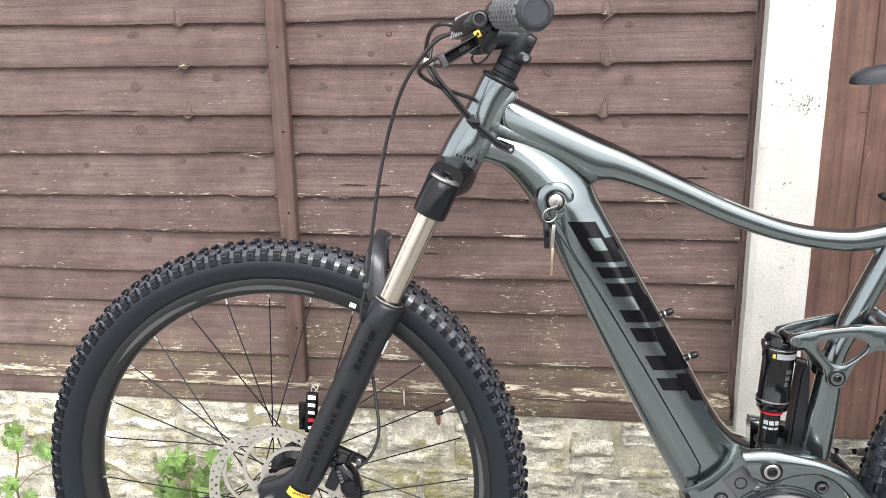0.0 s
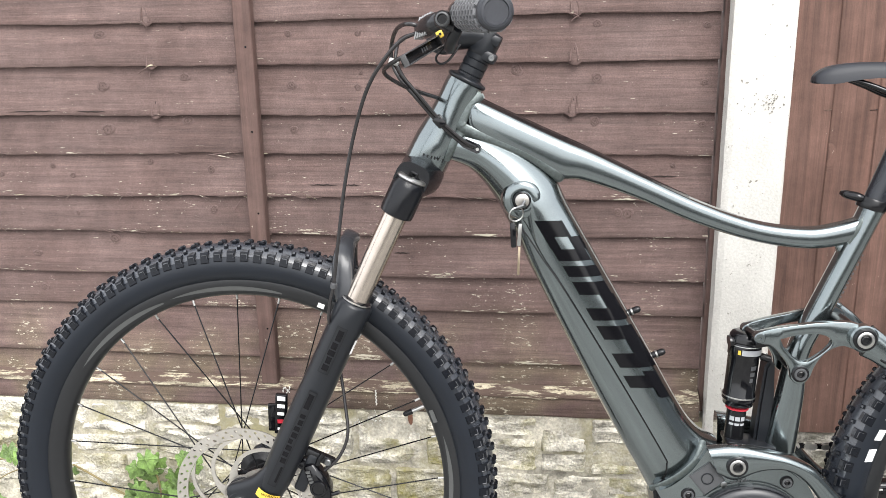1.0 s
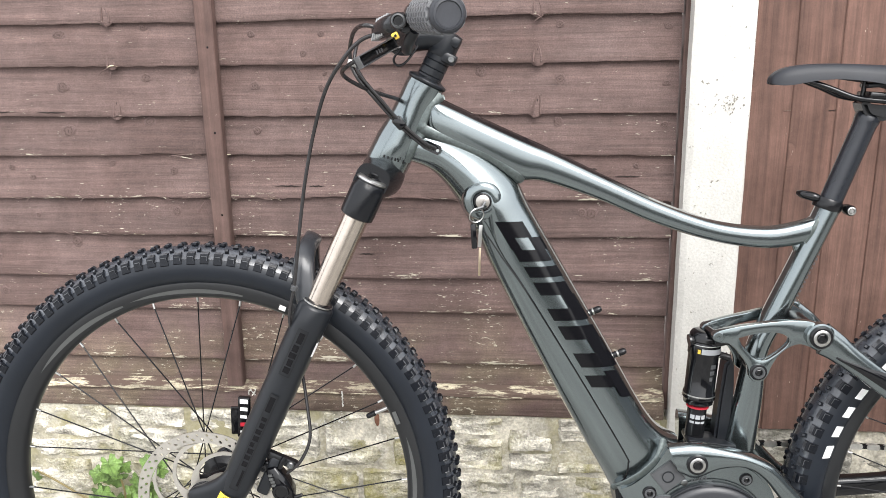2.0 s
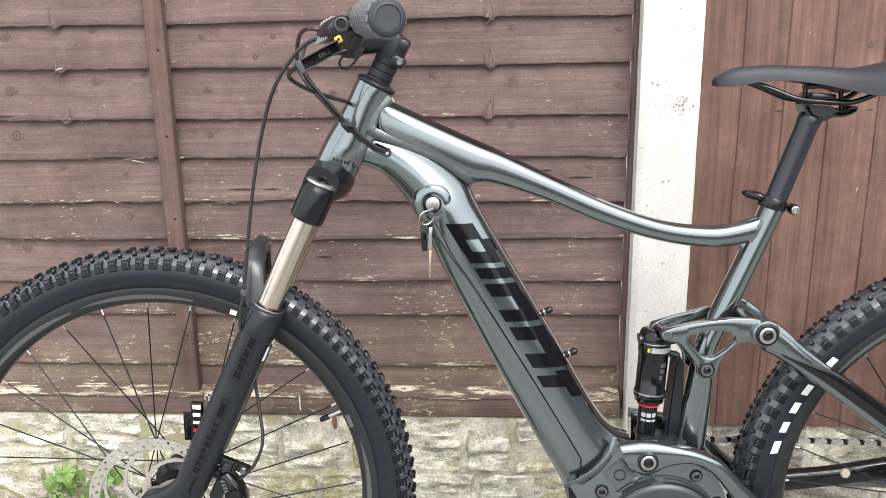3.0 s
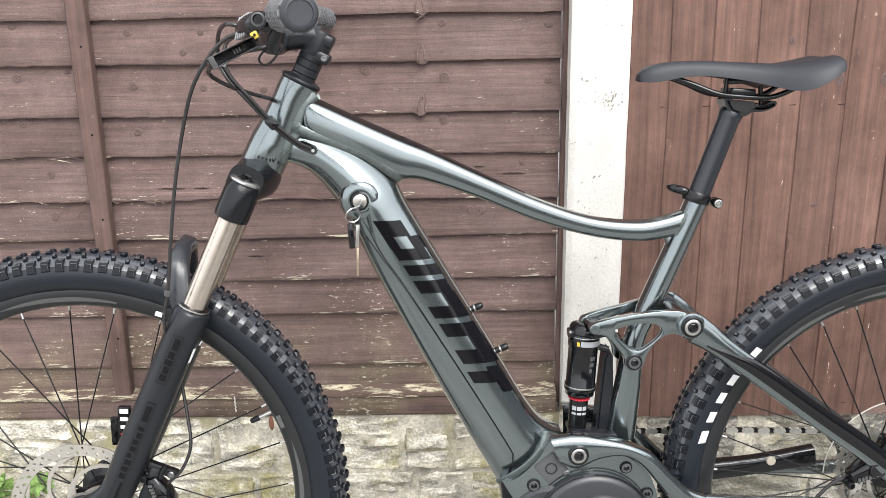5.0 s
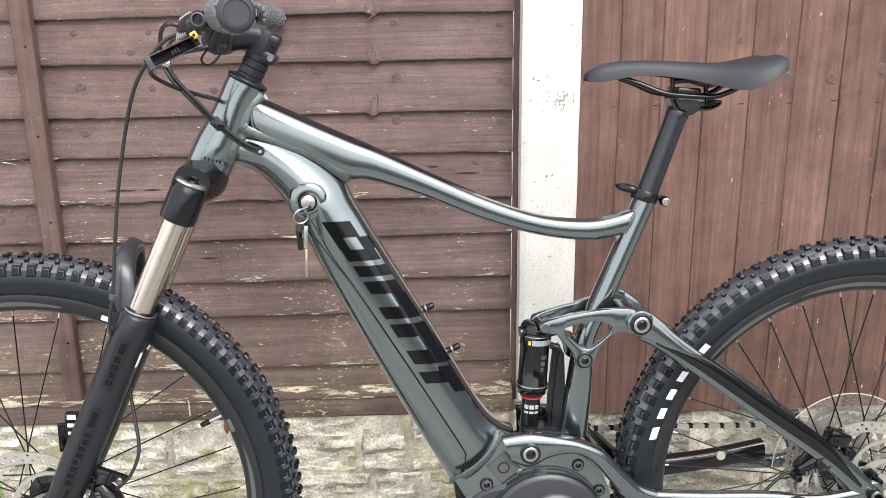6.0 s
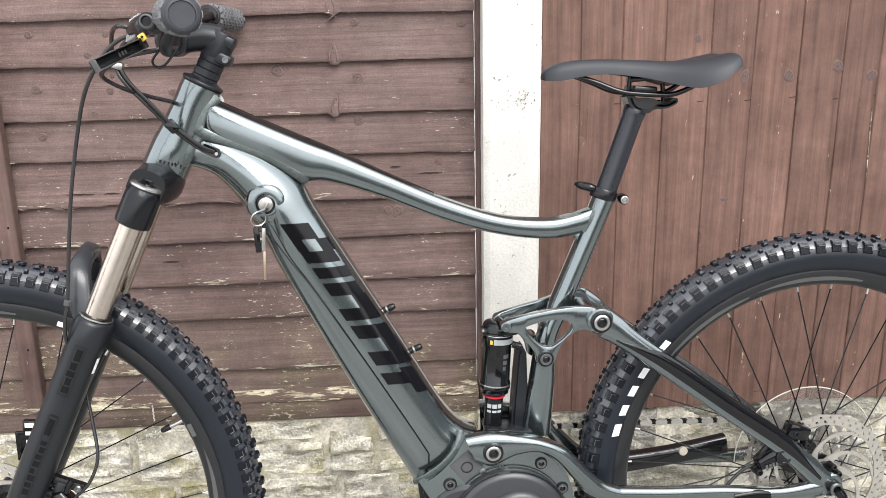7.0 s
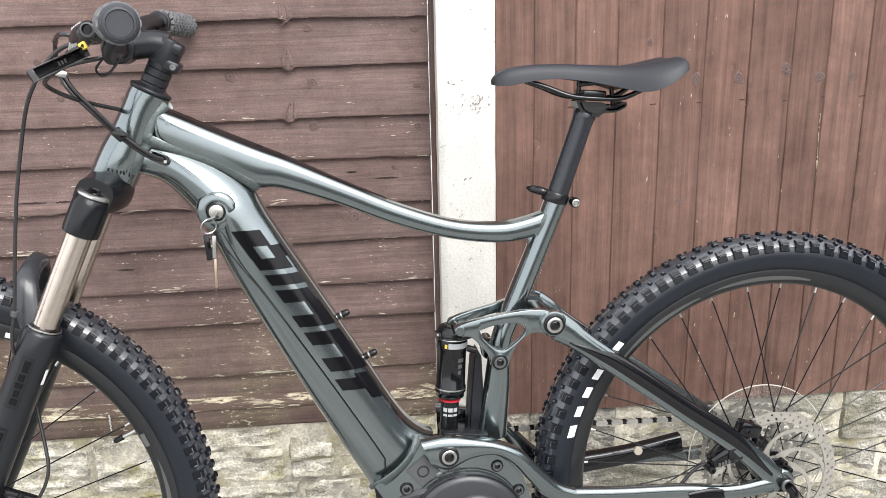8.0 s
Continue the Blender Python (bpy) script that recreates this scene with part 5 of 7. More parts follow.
# ---- rear suspension ----
def rocker(side):
    outer = smooth_line([(-0.490, 0.6285), (-0.4865, 0.6365), (-0.463, 0.6432), (-0.4332, 0.6480), (-0.41, 0.6510), (-0.3866, 0.6525), (-0.3640, 0.6515), (-0.3450, 0.6430), (-0.3371, 0.6300), (-0.3420, 0.6165), (-0.3568, 0.6140), (-0.3736, 0.6189), (-0.3871, 0.6155),
                         (-0.4007, 0.6046), (-0.41, 0.5889), (-0.4143, 0.5760), (-0.4222, 0.5665), (-0.4310, 0.5655), (-0.4390, 0.5726), (-0.4412, 0.5835), (-0.4444, 0.5918), (-0.4508, 0.6009), (-0.4598, 0.6118), (-0.4690, 0.6195), (-0.4800, 0.6208)], 4)
    window = smooth_line([(-0.4555, 0.6275), (-0.4335, 0.6335), (-0.4102, 0.6352), (-0.3953, 0.6315), (-0.3900, 0.6240), (-0.3975, 0.6130), (-0.4142, 0.6000), (-0.4236, 0.5970), (-0.4326, 0.5995), (-0.4424, 0.6080), (-0.4515, 0.6180)], 4)
    bm = bmesh.new()
    loops = []
    for line in (outer, window):
        vs = [bm.verts.new((u, 0, v)) for u, v in line]
        loops += [bm.edges.new((a, b)) for a, b in zip(vs, vs[1:] + vs[:1])]
    faces = [g for g in bmesh.ops.triangle_fill(bm, use_beauty=True, edges=loops)["geom"] if isinstance(g, bmesh.types.BMFace)]
    up = bmesh.ops.extrude_face_region(bm, geom=faces)["geom"]
    bmesh.ops.translate(bm, vec=(0, 0.011, 0), verts=[v for v in up if isinstance(v, bmesh.types.BMVert)])
    bm.normal_update()
    rim = [e for e in bm.edges if len(e.link_faces) == 2 and abs(e.verts[0].co.y - e.verts[1].co.y) < 1e-6 and e.link_faces[0].normal.angle(e.link_faces[1].normal, 0) > 0.9]
    bmesh.ops.bevel(bm, geom=rim, offset=0.0022, segments=2, affect="EDGES", profile=0.5)
    bmesh.ops.translate(bm, vec=(0, side * 0.0545 - 0.0055, 0), verts=bm.verts)
    if side > 0:
        # The far plate closes in towards the shock
        for v in bm.verts:
            v.co.y += -0.0480 + (v.co.x + 0.49) * 0.23
            v.co.z -= 0.007 * min(1.0, max(0.0, (-0.36 - v.co.x) / 0.06))
    return bm


for side in (-1, 1):
    w0 = side * 0.060
    yoke = spar(([(-0.545, 0.474, -0.530, 0.436, 0.012)] if side < 0 else []) + [(-0.507, 0.478, -0.506, 0.427, 0.013), (-0.470, 0.472, -0.474, 0.441, 0.013), (-0.435, 0.463, -0.440, 0.444, 0.013), (-0.401, 0.446, -0.414, 0.428, 0.013), (-0.370, 0.413, -0.390, 0.398, 0.013),
                 (-0.345, 0.389, -0.365, 0.370, 0.012), (-0.318, 0.377, -0.322, 0.352, 0.011)], 0.012, w0, 3.0, 18)
    part("swingarm", yoke, PAINT, bike)
    part("chainstay", spar([(-0.328, 0.379, -0.330, 0.355, 0.0105, w0), (-0.248, 0.371, -0.250, 0.347, 0.0095, w0), (-0.160, 0.367, -0.160, 0.344, 0.009, side * 0.063), (-0.079, 0.360, -0.079, 0.338, 0.009, side * 0.067), (-0.016, 0.368, -0.014, 0.342, 0.008, side * 0.070)], 0.01, w0, 2.8, 16), PAINT, bike)
    stay = spar([(-0.338, 0.648, -0.352, 0.606, 0.010, side * 0.058), (-0.318, 0.632, -0.332, 0.596, 0.010, side * 0.059), (-0.286, 0.603, -0.294, 0.570, 0.010, side * 0.061), (-0.163, 0.511, -0.172, 0.478, 0.0085, side * 0.064), (-0.073, 0.445, -0.086, 0.414, 0.0085, side * 0.068), (-0.012, 0.390, -0.026, 0.358, 0.008, side * 0.070), (0.010, 0.366, -0.010, 0.342, 0.007, side * 0.070)], 0.009, w0, 2.6, 18)
    turned([(0.0165, -0.008), (0.0185, -0.006), (0.0185, 0.006), (0.0165, 0.008)], across(-0.3510, side * 0.060, 0.6313), 32, bm=stay)
    part("seatstay", stay, PAINT, bike)
    drop = turned([(0.017, -0.006), (0.018, -0.004), (0.018, 0.004), (0.016, 0.006)], across(0.0, side * 0.070, 0.3597), 28)
    part("dropout", drop, PAINT, bike)
    # Rocker: a filleted plate with one open window
    part("rocker_link", rocker(side), PAINT, bike, "painted suspension rocker plate")
    part("link_boss", turned([(0.0062, -0.008), (0.0075, -0.0065), (0.0075, 0.0065), (0.0062, 0.008), (0.0022, 0.008), (0.0020, 0.005)], across(-0.483, -0.054 if side < 0 else 0.008, 0.6295 if side < 0 else 0.6225), 24), PAINT, bike)
# Black guards on the stays
part("chainstay_guard", spar([(-0.300, 0.372, -0.300, 0.340, 0.012), (-0.200, 0.379, -0.200, 0.349, 0.0115), (-0.110, 0.393, -0.106, 0.361, 0.011)], 0.012, 0.056, 3.4, 16), GLOSS, bike, "matt black guard on the far stay")
part("stay_patch", spar([(-0.150, 0.3585, -0.146, 0.3425, 0.0098), (-0.120, 0.3615, -0.118, 0.3405, 0.0098), (-0.095, 0.3600, -0.092, 0.3385, 0.0098)], 0.0098, -0.066, 2.8, 14), DECAL, bike)
part("stay_stripe", spar([(-0.3284, 0.6054, -0.3298, 0.6018, 0.0104, -0.0590), (-0.2882, 0.5938, -0.2926, 0.5759, 0.0112, -0.0610), (-0.2500, 0.5761, -0.2570, 0.5492, 0.0109, -0.0619), (-0.1630, 0.5110, -0.1704, 0.4839, 0.0098, -0.0640), (-0.0730, 0.4450, -0.0834, 0.4202, 0.0098, -0.0680), (-0.0176, 0.3772, -0.0211, 0.3692, 0.0088, -0.0700)], 0.009, -0.062, 2.6, 20), GLOSS, bike, "gloss black paint along the seatstay")
bolt(-0.3510, -0.068, 0.6313, 0.0120)
bolt(-0.4283, -0.061, 0.5808, 0.0090, "bolt", GREY_PRINT)
bolt(-0.5065, -0.0735, 0.4515, 0.0115)
part("link_axle", hose([(-0.483, -0.052, 0.6295), (-0.483, 0.008, 0.6225)], 0.005, 16, 1), BLACK_METAL, bike)
part("pivot_axle", turned([(0.009, 0), (0.009, 0.11)], across(-0.427, 0.055, 0.5795), 16), BLACK_METAL, bike)
part("bridge", hose([(-0.352, -0.058, 0.631), (-0.352, 0.058, 0.631)], 0.010, 16, 1), BLACK_METAL, bike)

# Rear shock
A, B = Vector((-0.4845, 0.0, 0.618)), Vector((-0.4965, 0.0, 0.440))
SH = axis(A, B)
part("shock_can", turned([(0.0150, -0.004), (0.0195, -0.002), (0.0220, 0.002), (0.0225, 0.006), (0.0230, 0.010), (0.0215, 0.012), (0.0225, 0.014), (0.0225, 0.030), (0.0212, 0.032), (0.0212, 0.086), (0.0225, 0.088), (0.0228, 0.096), (0.0210, 0.098), (0.0205, 0.104), (0.017, 0.106)], SH, 36), GLOSS, bike, "gloss black rear shock absorber")
part("air_valve", turned([(0.005, 0), (0.005, 0.012), (0.0042, 0.014)], axis((-0.466, -0.010, 0.588), (-0.452, -0.014, 0.584)), 16), BLACK_METAL, bike)
part("shock_shaft", turned([(0.0135, 0.10), (0.0135, 0.180)], SH, 28), BLACK_METAL, bike)
part("shock_ring", turned([(0.0145, 0.1075), (0.0160, 0.1085), (0.0160, 0.1105), (0.0145, 0.1115)], SH, 28), RED, bike, "thin red travel ring")
part("shock_band", turned([(0.0231, 0.0895), (0.0233, 0.0905), (0.0231, 0.0915)], SH, 36), STEEL, bike)
part("shock_band", turned([(0.0231, 0.0145), (0.0233, 0.0150), (0.0231, 0.0155)], SH, 36), STEEL, bike)


def curved_label(r, z0, z1, a0, a1, mat, name="sticker"):
    """A sticker round a body whose axis is SH; angles in degrees from the near side."""
    bm = bmesh.new()
    rows = [[bm.verts.new(SH @ Vector((r * math.cos(a), r * math.sin(a), z))) for z in (z0, z1)] for a in [radians(a0 + (a1 - a0) * k / 8) for k in range(9)]]
    for p, q in zip(rows, rows[1:]):
        bm.faces.new((p[0], p[1], q[1], q[0]))
    return part(name, bm, mat, bike)


near = SH.to_3x3().inverted() @ Vector((0, -1, 0))
NEAR = math.degrees(math.atan2(near.y, near.x))
rear_way = SH.to_3x3().inverted() @ Vector((1, 0, 0))
TURN_WAY = 1 if (math.degrees(math.atan2(rear_way.y, rear_way.x)) - NEAR) % 360 < 180 else -1
curved_label(0.0228, 0.0190, 0.0270, NEAR - 22 * TURN_WAY, NEAR + 72 * TURN_WAY, SILVER_PRINT)
curved_label(0.0229, 0.0205, 0.0265, NEAR - 36 * TURN_WAY, NEAR - 26 * TURN_WAY, YELLOW)
for k in range(3):
    curved_label(0.0214, 0.042 + 0.009 * k, 0.048 + 0.009 * k, NEAR + 18 * TURN_WAY, NEAR + (44 - 6 * k) * TURN_WAY, GREY_PRINT)
for k in range(3):
    curved_label(0.0138, 0.120, 0.1262, NEAR + (-52 + 34 * k) * TURN_WAY, NEAR + (-24 + 34 * k) * TURN_WAY, SILVER_PRINT)
    curved_label(0.0138, 0.1295, 0.133, NEAR + (-52 + 34 * k) * TURN_WAY, NEAR + (-24 + 34 * k) * TURN_WAY, SILVER_PRINT)
part("shock_knob", turned([(0.007, -0.010), (0.0075, -0.008), (0.0075, 0.004), (0.0065, 0.006), (0.009, 0.007), (0.009, 0.010)], axis((-0.500, -0.006, 0.609), (-0.525, -0.008, 0.606)), 20), GLOSS, bike, "small black lockout knob")
part("shock_mount", block((0.030, 0.040, 0.020), pose(-0.470, 0, 0.612, 0, -12, 0), 0.004), BLACK_METAL, bike)
part("shock_base", block((0.040, 0.034, 0.020), pose(-0.486, 0, 0.452, 0, 8, 0), 0.005), BLACK_METAL, bike)
part("cable_cover", slab([(-0.468, 0.445), (-0.446, 0.452), (-0.441, 0.50), (-0.443, 0.570), (-0.449, 0.582), (-0.457, 0.570), (-0.463, 0.51)], 0.030, Matrix.Translation((0, 0.026, 0)) @ ACROSS, 0.004), MATT, bike, "black cable cover behind the shock")
part("tube_cap", block((0.070, 0.044, 0.010), pose(-0.474, 0, 0.456, 0, 8, 0), 0.004), MATT, bike)

# ---- seatpost and saddle ----
part("seatpost", turned([(0.0152, 0), (0.0152, 0.126), (0.0160, 0.132), (0.0168, 0.138), (0.0150, 0.142)], axis((-0.333, 0, 0.786), (-0.284, 0, 0.922)), 32), plain("anodised_seatpost", (0.0120, 0.0138, 0.0180), 0.27, spec=0.5), bike, "satin black seatpost")
CL = axis((-0.334, 0, 0.789), (-0.322, 0, 0.823))
part("seat_clamp", turned([(0.0185, 0.004), (0.0195, 0.006), (0.0195, 0.017), (0.0185, 0.019), (0.0155, 0.019), (0.0155, 0.004)], CL, 36, whole=True), BLACK_METAL, bike)
part("clamp_bolt", turned([(0.0068, -0.010), (0.0072, -0.008), (0.0072, 0.008), (0.0060, 0.010), (0.0030, 0.010), (0.0026, 0.007)], across(-0.3035, -0.006, 0.7925), 20), BLACK_METAL, bike)
part("clamp_nut", turned([(0.0056, 0.0090), (0.0056, 0.0108), (0.0040, 0.0112), (0.0034, 0.0098)], across(-0.3035, -0.006, 0.7925), 20), STEEL, bike)
part("clamp_lever", hose([(-0.345, -0.006, 0.809, 0.005), (-0.352, -0.004, 0.811, 0.0062), (-0.362, 0.004, 0.813, 0.0058), (-0.366, 0.012, 0.814, 0.004)], 0.005, 12), GLOSS, bike, "black seat clamp lever")


def saddle():
    rows = [(-0.4185, 0.966, 0.004, 0.9645), (-0.417, 0.9715, 0.012, 0.9620), (-0.408, 0.9790, 0.0175, 0.9600), (-0.392, 0.9845, 0.0205, 0.9605), (-0.365, 0.9875, 0.0225, 0.9650), (-0.330, 0.9875, 0.0255, 0.9668), (-0.290, 0.9855, 0.0320, 0.9620),
            (-0.255, 0.9835, 0.0430, 0.9540), (-0.230, 0.9825, 0.0560, 0.9475), (-0.212, 0.9840, 0.0650, 0.9465), (-0.194, 0.9868, 0.0700, 0.9520), (-0.176, 0.9900, 0.0700, 0.9620), (-0.163, 0.9920, 0.0655, 0.9705), (-0.1575, 0.9900, 0.0600, 0.9745), (-0.1555, 0.9860, 0.0500, 0.9780)]
    rings = []
    for u, top, half, edge in spline(rows, 4):
        ring = []
        for k in range(13):
            t = -1 + 2 * k / 12
            drop = abs(t) ** 3.2
            ring.append((u, half * math.sin(t * math.pi / 2 * 0.98), top - 0.003 * (1 - min(1, abs(t) * 3)) * (half / 0.07) - (top - edge) * drop))
        for k in range(12, -1, -1):
            t = -1 + 2 * k / 12
            ring.append((u, half * 0.90 * math.sin(t * math.pi / 2 * 0.98), min(edge + 0.003, top - 0.004) - 0.001 + 0.004 * (1 - abs(t))))
        rings.append(ring)
    return loft(bmesh.new(), rings)


part("saddle", saddle(), SADDLE, bike, "dark grey padded saddle")
for side in (-1, 1):
    part("saddle_rail", hose([(-0.372, side * 0.010, 0.966), (-0.345, side * 0.016, 0.956), (-0.316, side * 0.022, 0.944), (-0.290, side * 0.022, 0.9395), (-0.248, side * 0.022, 0.937), (-0.228, side * 0.025, 0.941), (-0.205, side * 0.034, 0.953), (-0.190, side * 0.040, 0.960)], 0.0036, 12), GLOSS, bike)
part("rail_clamp", block((0.034, 0.046, 0.009), pose(-0.278, 0, 0.945, 0, 4, 0), 0.003), BLACK_METAL, bike)
part("clamp_head", slab(smooth_line([(-0.3020, 0.9350), (-0.2980, 0.9240), (-0.2900, 0.9160), (-0.2720, 0.9120), (-0.2620, 0.9170), (-0.2450, 0.9180), (-0.2310, 0.9240), (-0.2290, 0.9300), (-0.2340, 0.9320), (-0.2450, 0.9270), (-0.2560, 0.9265), (-0.2640, 0.9320), (-0.2850, 0.9335), (-0.2960, 0.9390)], 4), 0.040, Matrix.Translation((0, 0.020, 0)) @ ACROSS, 0.0055), BLACK_METAL, bike, "black yoke that holds the saddle rails")
part("clamp_screw", hose([(-0.297, 0, 0.928), (-0.293, 0, 0.968)], 0.0032, 10, 1), BLACK_METAL, bike)
part("clamp_screw", hose([(-0.244, 0, 0.922), (-0.247, 0, 0.952)], 0.0032, 10, 1), BLACK_METAL, bike)
part("saddle_base", block((0.12, 0.03, 0.006), pose(-0.235, 0, 0.962, 0, -4, 0), 0.002), MATT, bike)

# ---- fork ----
FORK = Vector((-0.432, 0, -0.902))
for side in (-1, 1):
    w, ahead = side * 0.062, 0.006 if side > 0 else 0.0
    top = Vector((-0.9655 - ahead, w, 0.800))
    part("stanchion", turned([(0.0165, -0.04), (0.0165, 0.16)], axis(top, top + FORK), 32), GOLD, bike, "bronze-coloured fork stanchion")
    s0 = top + FORK * 0.137
    leg = part("slider", turned([(0.0185, -0.002), (0.0225, 0.0), (0.0248, 0.004), (0.0250, 0.030), (0.0238, 0.045), (0.0235, 0.120), (0.0240, 0.220), (0.0225, 0.290), (0.0190, 0.318), (0.0120, 0.330)], axis(s0, s0 + FORK), 32), MATT, bike, "matt black fork lower leg")
    part("dust_seal", turned([(0.0175, -0.006), (0.0200, -0.005), (0.0212, -0.002), (0.0212, 0.001)], axis(s0, s0 + FORK), 32), GLOSS, bike)
    part("seal_ring", turned([(0.0205, -0.0040), (0.0217, -0.0034), (0.0217, -0.0022), (0.0205, -0.0016)], axis(s0, s0 + FORK), 32), STEEL, bike)
    # The fork is turned a little, so that the far leg stands ahead of the near one
    foot = spar([(-1.122, 0.438, -1.152, 0.450, 0.014), (-1.142, 0.402, -1.180, 0.420, 0.013), (-1.166, 0.366, -1.218, 0.404, 0.011), (-1.190, 0.362, -1.222, 0.392, 0.009)], 0.012, w + side * 0.004, 3.0, 18)
    part("dropout", foot, MATT, bike)
    if side < 0:
        cap = turned([(0.016, -0.050), (0.020, -0.046), (0.0230, -0.038), (0.0232, -0.004), (0.0225, 0.002), (0.0185, 0.004)], axis(top, top + FORK), 32)
    else:
        cap = turned([(0.015, -0.050), (0.019, -0.046), (0.0205, -0.038), (0.0205, -0.022), (0.0198, -0.018), (0.0170, -0.016)], axis(top, top + FORK), 32)
    part("crown_leg", cap, CROWN, bike)
    part("leg_cap", turned([(0.0150, -0.0535), (0.0180, -0.052), (0.0182, -0.048)], axis(top, top + FORK), 28), GLOSS, bike)
bm = bmesh.new()
rings = []
for t in [k / 20 for k in range(21)]:
    w = -0.066 + 0.132 * t
    k = abs(w) / 0.066
    mid = Vector((-0.936 - 0.010 * k ** 2 - 0.006 * (t - 0.2), w, 0.842 + 0.002 * k ** 2 + 0.004 * (1 - k)))
    far = max(0.0, 2 * t - 1.0)
    mid.z += 0.012 * far
    hu, hv = 0.031 - 0.008 * k ** 1.5 - 0.005 * far, (0.023 - 0.001 * k) * (1 - 0.40 * far)
    rings.append([mid + Vector((0.902, 0, -0.432)) * hu * c - FORK * hv * s for c, s in oval(20, 3.0)])
part("crown", loft(bm, rings), CROWN, bike, "satin black fork crown")
part("crown_race", turned([(0.0275, 0), (0.0285, 0.004), (0.0285, 0.010), (0.026, 0.014)], axis((-0.934, 0, 0.858), Vector((-0.934, 0, 0.858)) + FORK), 36), GLOSS, bike)
TOP = axis((-0.9655, -0.062, 0.800), Vector((-0.9655, -0.062, 0.800)) + FORK)
part("lockout_dial", turned([(0.0190, -0.0470), (0.0212, -0.0490), (0.0210, -0.0515), (0.0185, -0.0535), (0.0135, -0.0538), (0.0115, -0.0525)], TOP, 36), STEEL, bike, "bare alloy lockout dial")
part("lockout_lever", slab([(-0.012, -0.004), (0.006, -0.0055), (0.014, -0.003), (0.016, 0.0), (0.014, 0.003), (0.006, 0.0055), (-0.012, 0.004), (-0.015, 0.0)], 0.005, TOP @ pose(0.0, 0.0, -0.0590, 0, 0, 20), 0.0014), GLOSS, bike, "small black lockout lever")
part("lever_hub", turned([(0.0115, -0.0520), (0.0105, -0.0545), (0.0078, -0.0560), (0.0078, -0.0590), (0.0066, -0.0605), (0.002, -0.0605)], TOP, 24), GLOSS, bike)
bm, rings = bmesh.new(), []
for q in spline([(-1.030, -0.062, 0.648, 0.0155, 0.012), (-1.037, -0.062, 0.676, 0.0140, 0.0105), (-1.041, -0.060, 0.705, 0.0155, 0.009), (-1.042, -0.050, 0.735, 0.0145, 0.0085), (-1.041, -0.026, 0.750, 0.0125, 0.0085), (-1.039, 0, 0.755, 0.0120, 0.0085),
                 (-1.046, 0.026, 0.750, 0.0120, 0.0085), (-1.052, 0.046, 0.733, 0.0125, 0.0085), (-1.056, 0.057, 0.705, 0.0140, 0.009), (-1.054, 0.061, 0.676, 0.0160, 0.0105), (-1.044, 0.062, 0.648, 0.018, 0.012)], 6):
    rings.append(q)
runs = []
for k, q in enumerate(rings):
    d = Vector((rings[min(k + 1, len(rings) - 1)] - rings[max(k - 1, 0)])[:3]).normalized()
    wide = (Vector((0.902, 0, -0.432)) - d * d.dot(Vector((0.902, 0, -0.432)))).normalized()
    thick = d.cross(wide)
    runs.append([Vector(q[:3]) + wide * q[3] * c + thick * q[4] * e for c, e in oval(18, 3.0)])
part("arch", loft(bm, runs), ARCH, bike, "broad matt black fork arch over the tyre")
arch_badge = part("arch_badge", block((0.0190, 0.0020, 0.0110), pose(-1.0455, -0.0560, 0.7305, 16, -10, 4), 0.0006), GLOSS, bike)
for k in range(3):
    part("small_print", block((0.0034, 0.0008, 0.0060), pose(-1.0505 + 0.0050 * k, -0.0573, 0.7300 + 0.0008 * k, 16, -10, 4)), SILVER_PRINT, arch_badge)

LEG = axis(Vector((-0.9655, -0.062, 0.800)), Vector((-0.9655, -0.062, 0.800)) + FORK)
leg_near = LEG.to_3x3().inverted() @ Vector((0, -1, 0))
LA = math.degrees(math.atan2(leg_near.y, leg_near.x))


def leg_mark(z0, z1, a0, a1, mat, name, r=0.0252):
    """A mark on the near fork leg, z metres down from its top, angles from the near side."""
    bm = bmesh.new()
    rows = [[bm.verts.new(LEG @ Vector((r * math.cos(a), r * math.sin(a), z))) for z in (z0, z1)] for a in [radians(LA + a0 + (a1 - a0) * k / 6) for k in range(7)]]
    for p, q in zip(rows, rows[1:]):
        bm.faces.new((p[0], p[1], q[1], q[0]))
    return part(name, bm, mat, bike)


# Sunk panels with a dark edge, and the fork maker's mark as plain bars
PANEL_EDGE = plain("panel_edge", (0.0045, 0.0048, 0.0056), 0.3, spec=0.3)
for z0, z1, wide in ((0.170, 0.242, 18), (0.272, 0.428, 15)):
    leg_mark(z0, z1, -wide, wide, LEG_PANEL, "fork_print", 0.0248)
    for a0, a1, e0, e1 in ((-wide, -wide + 1.6, z0, z1), (wide - 1.6, wide, z0, z1), (-wide, wide, z0, z0 + 0.0010), (-wide, wide, z1 - 0.0010, z1)):
        leg_mark(e0, e1, a0, a1, PANEL_EDGE, "panel_edge", 0.0250)
for k, (z0, tall) in enumerate(((0.175, 0.016), (0.194, 0.010), (0.206, 0.008), (0.216, 0.010), (0.228, 0.009))):
    leg_mark(z0, z0 + tall, -11 + 2 * (k % 2), 8 + 2 * (k % 3), DECAL, "fork_print", 0.0251)
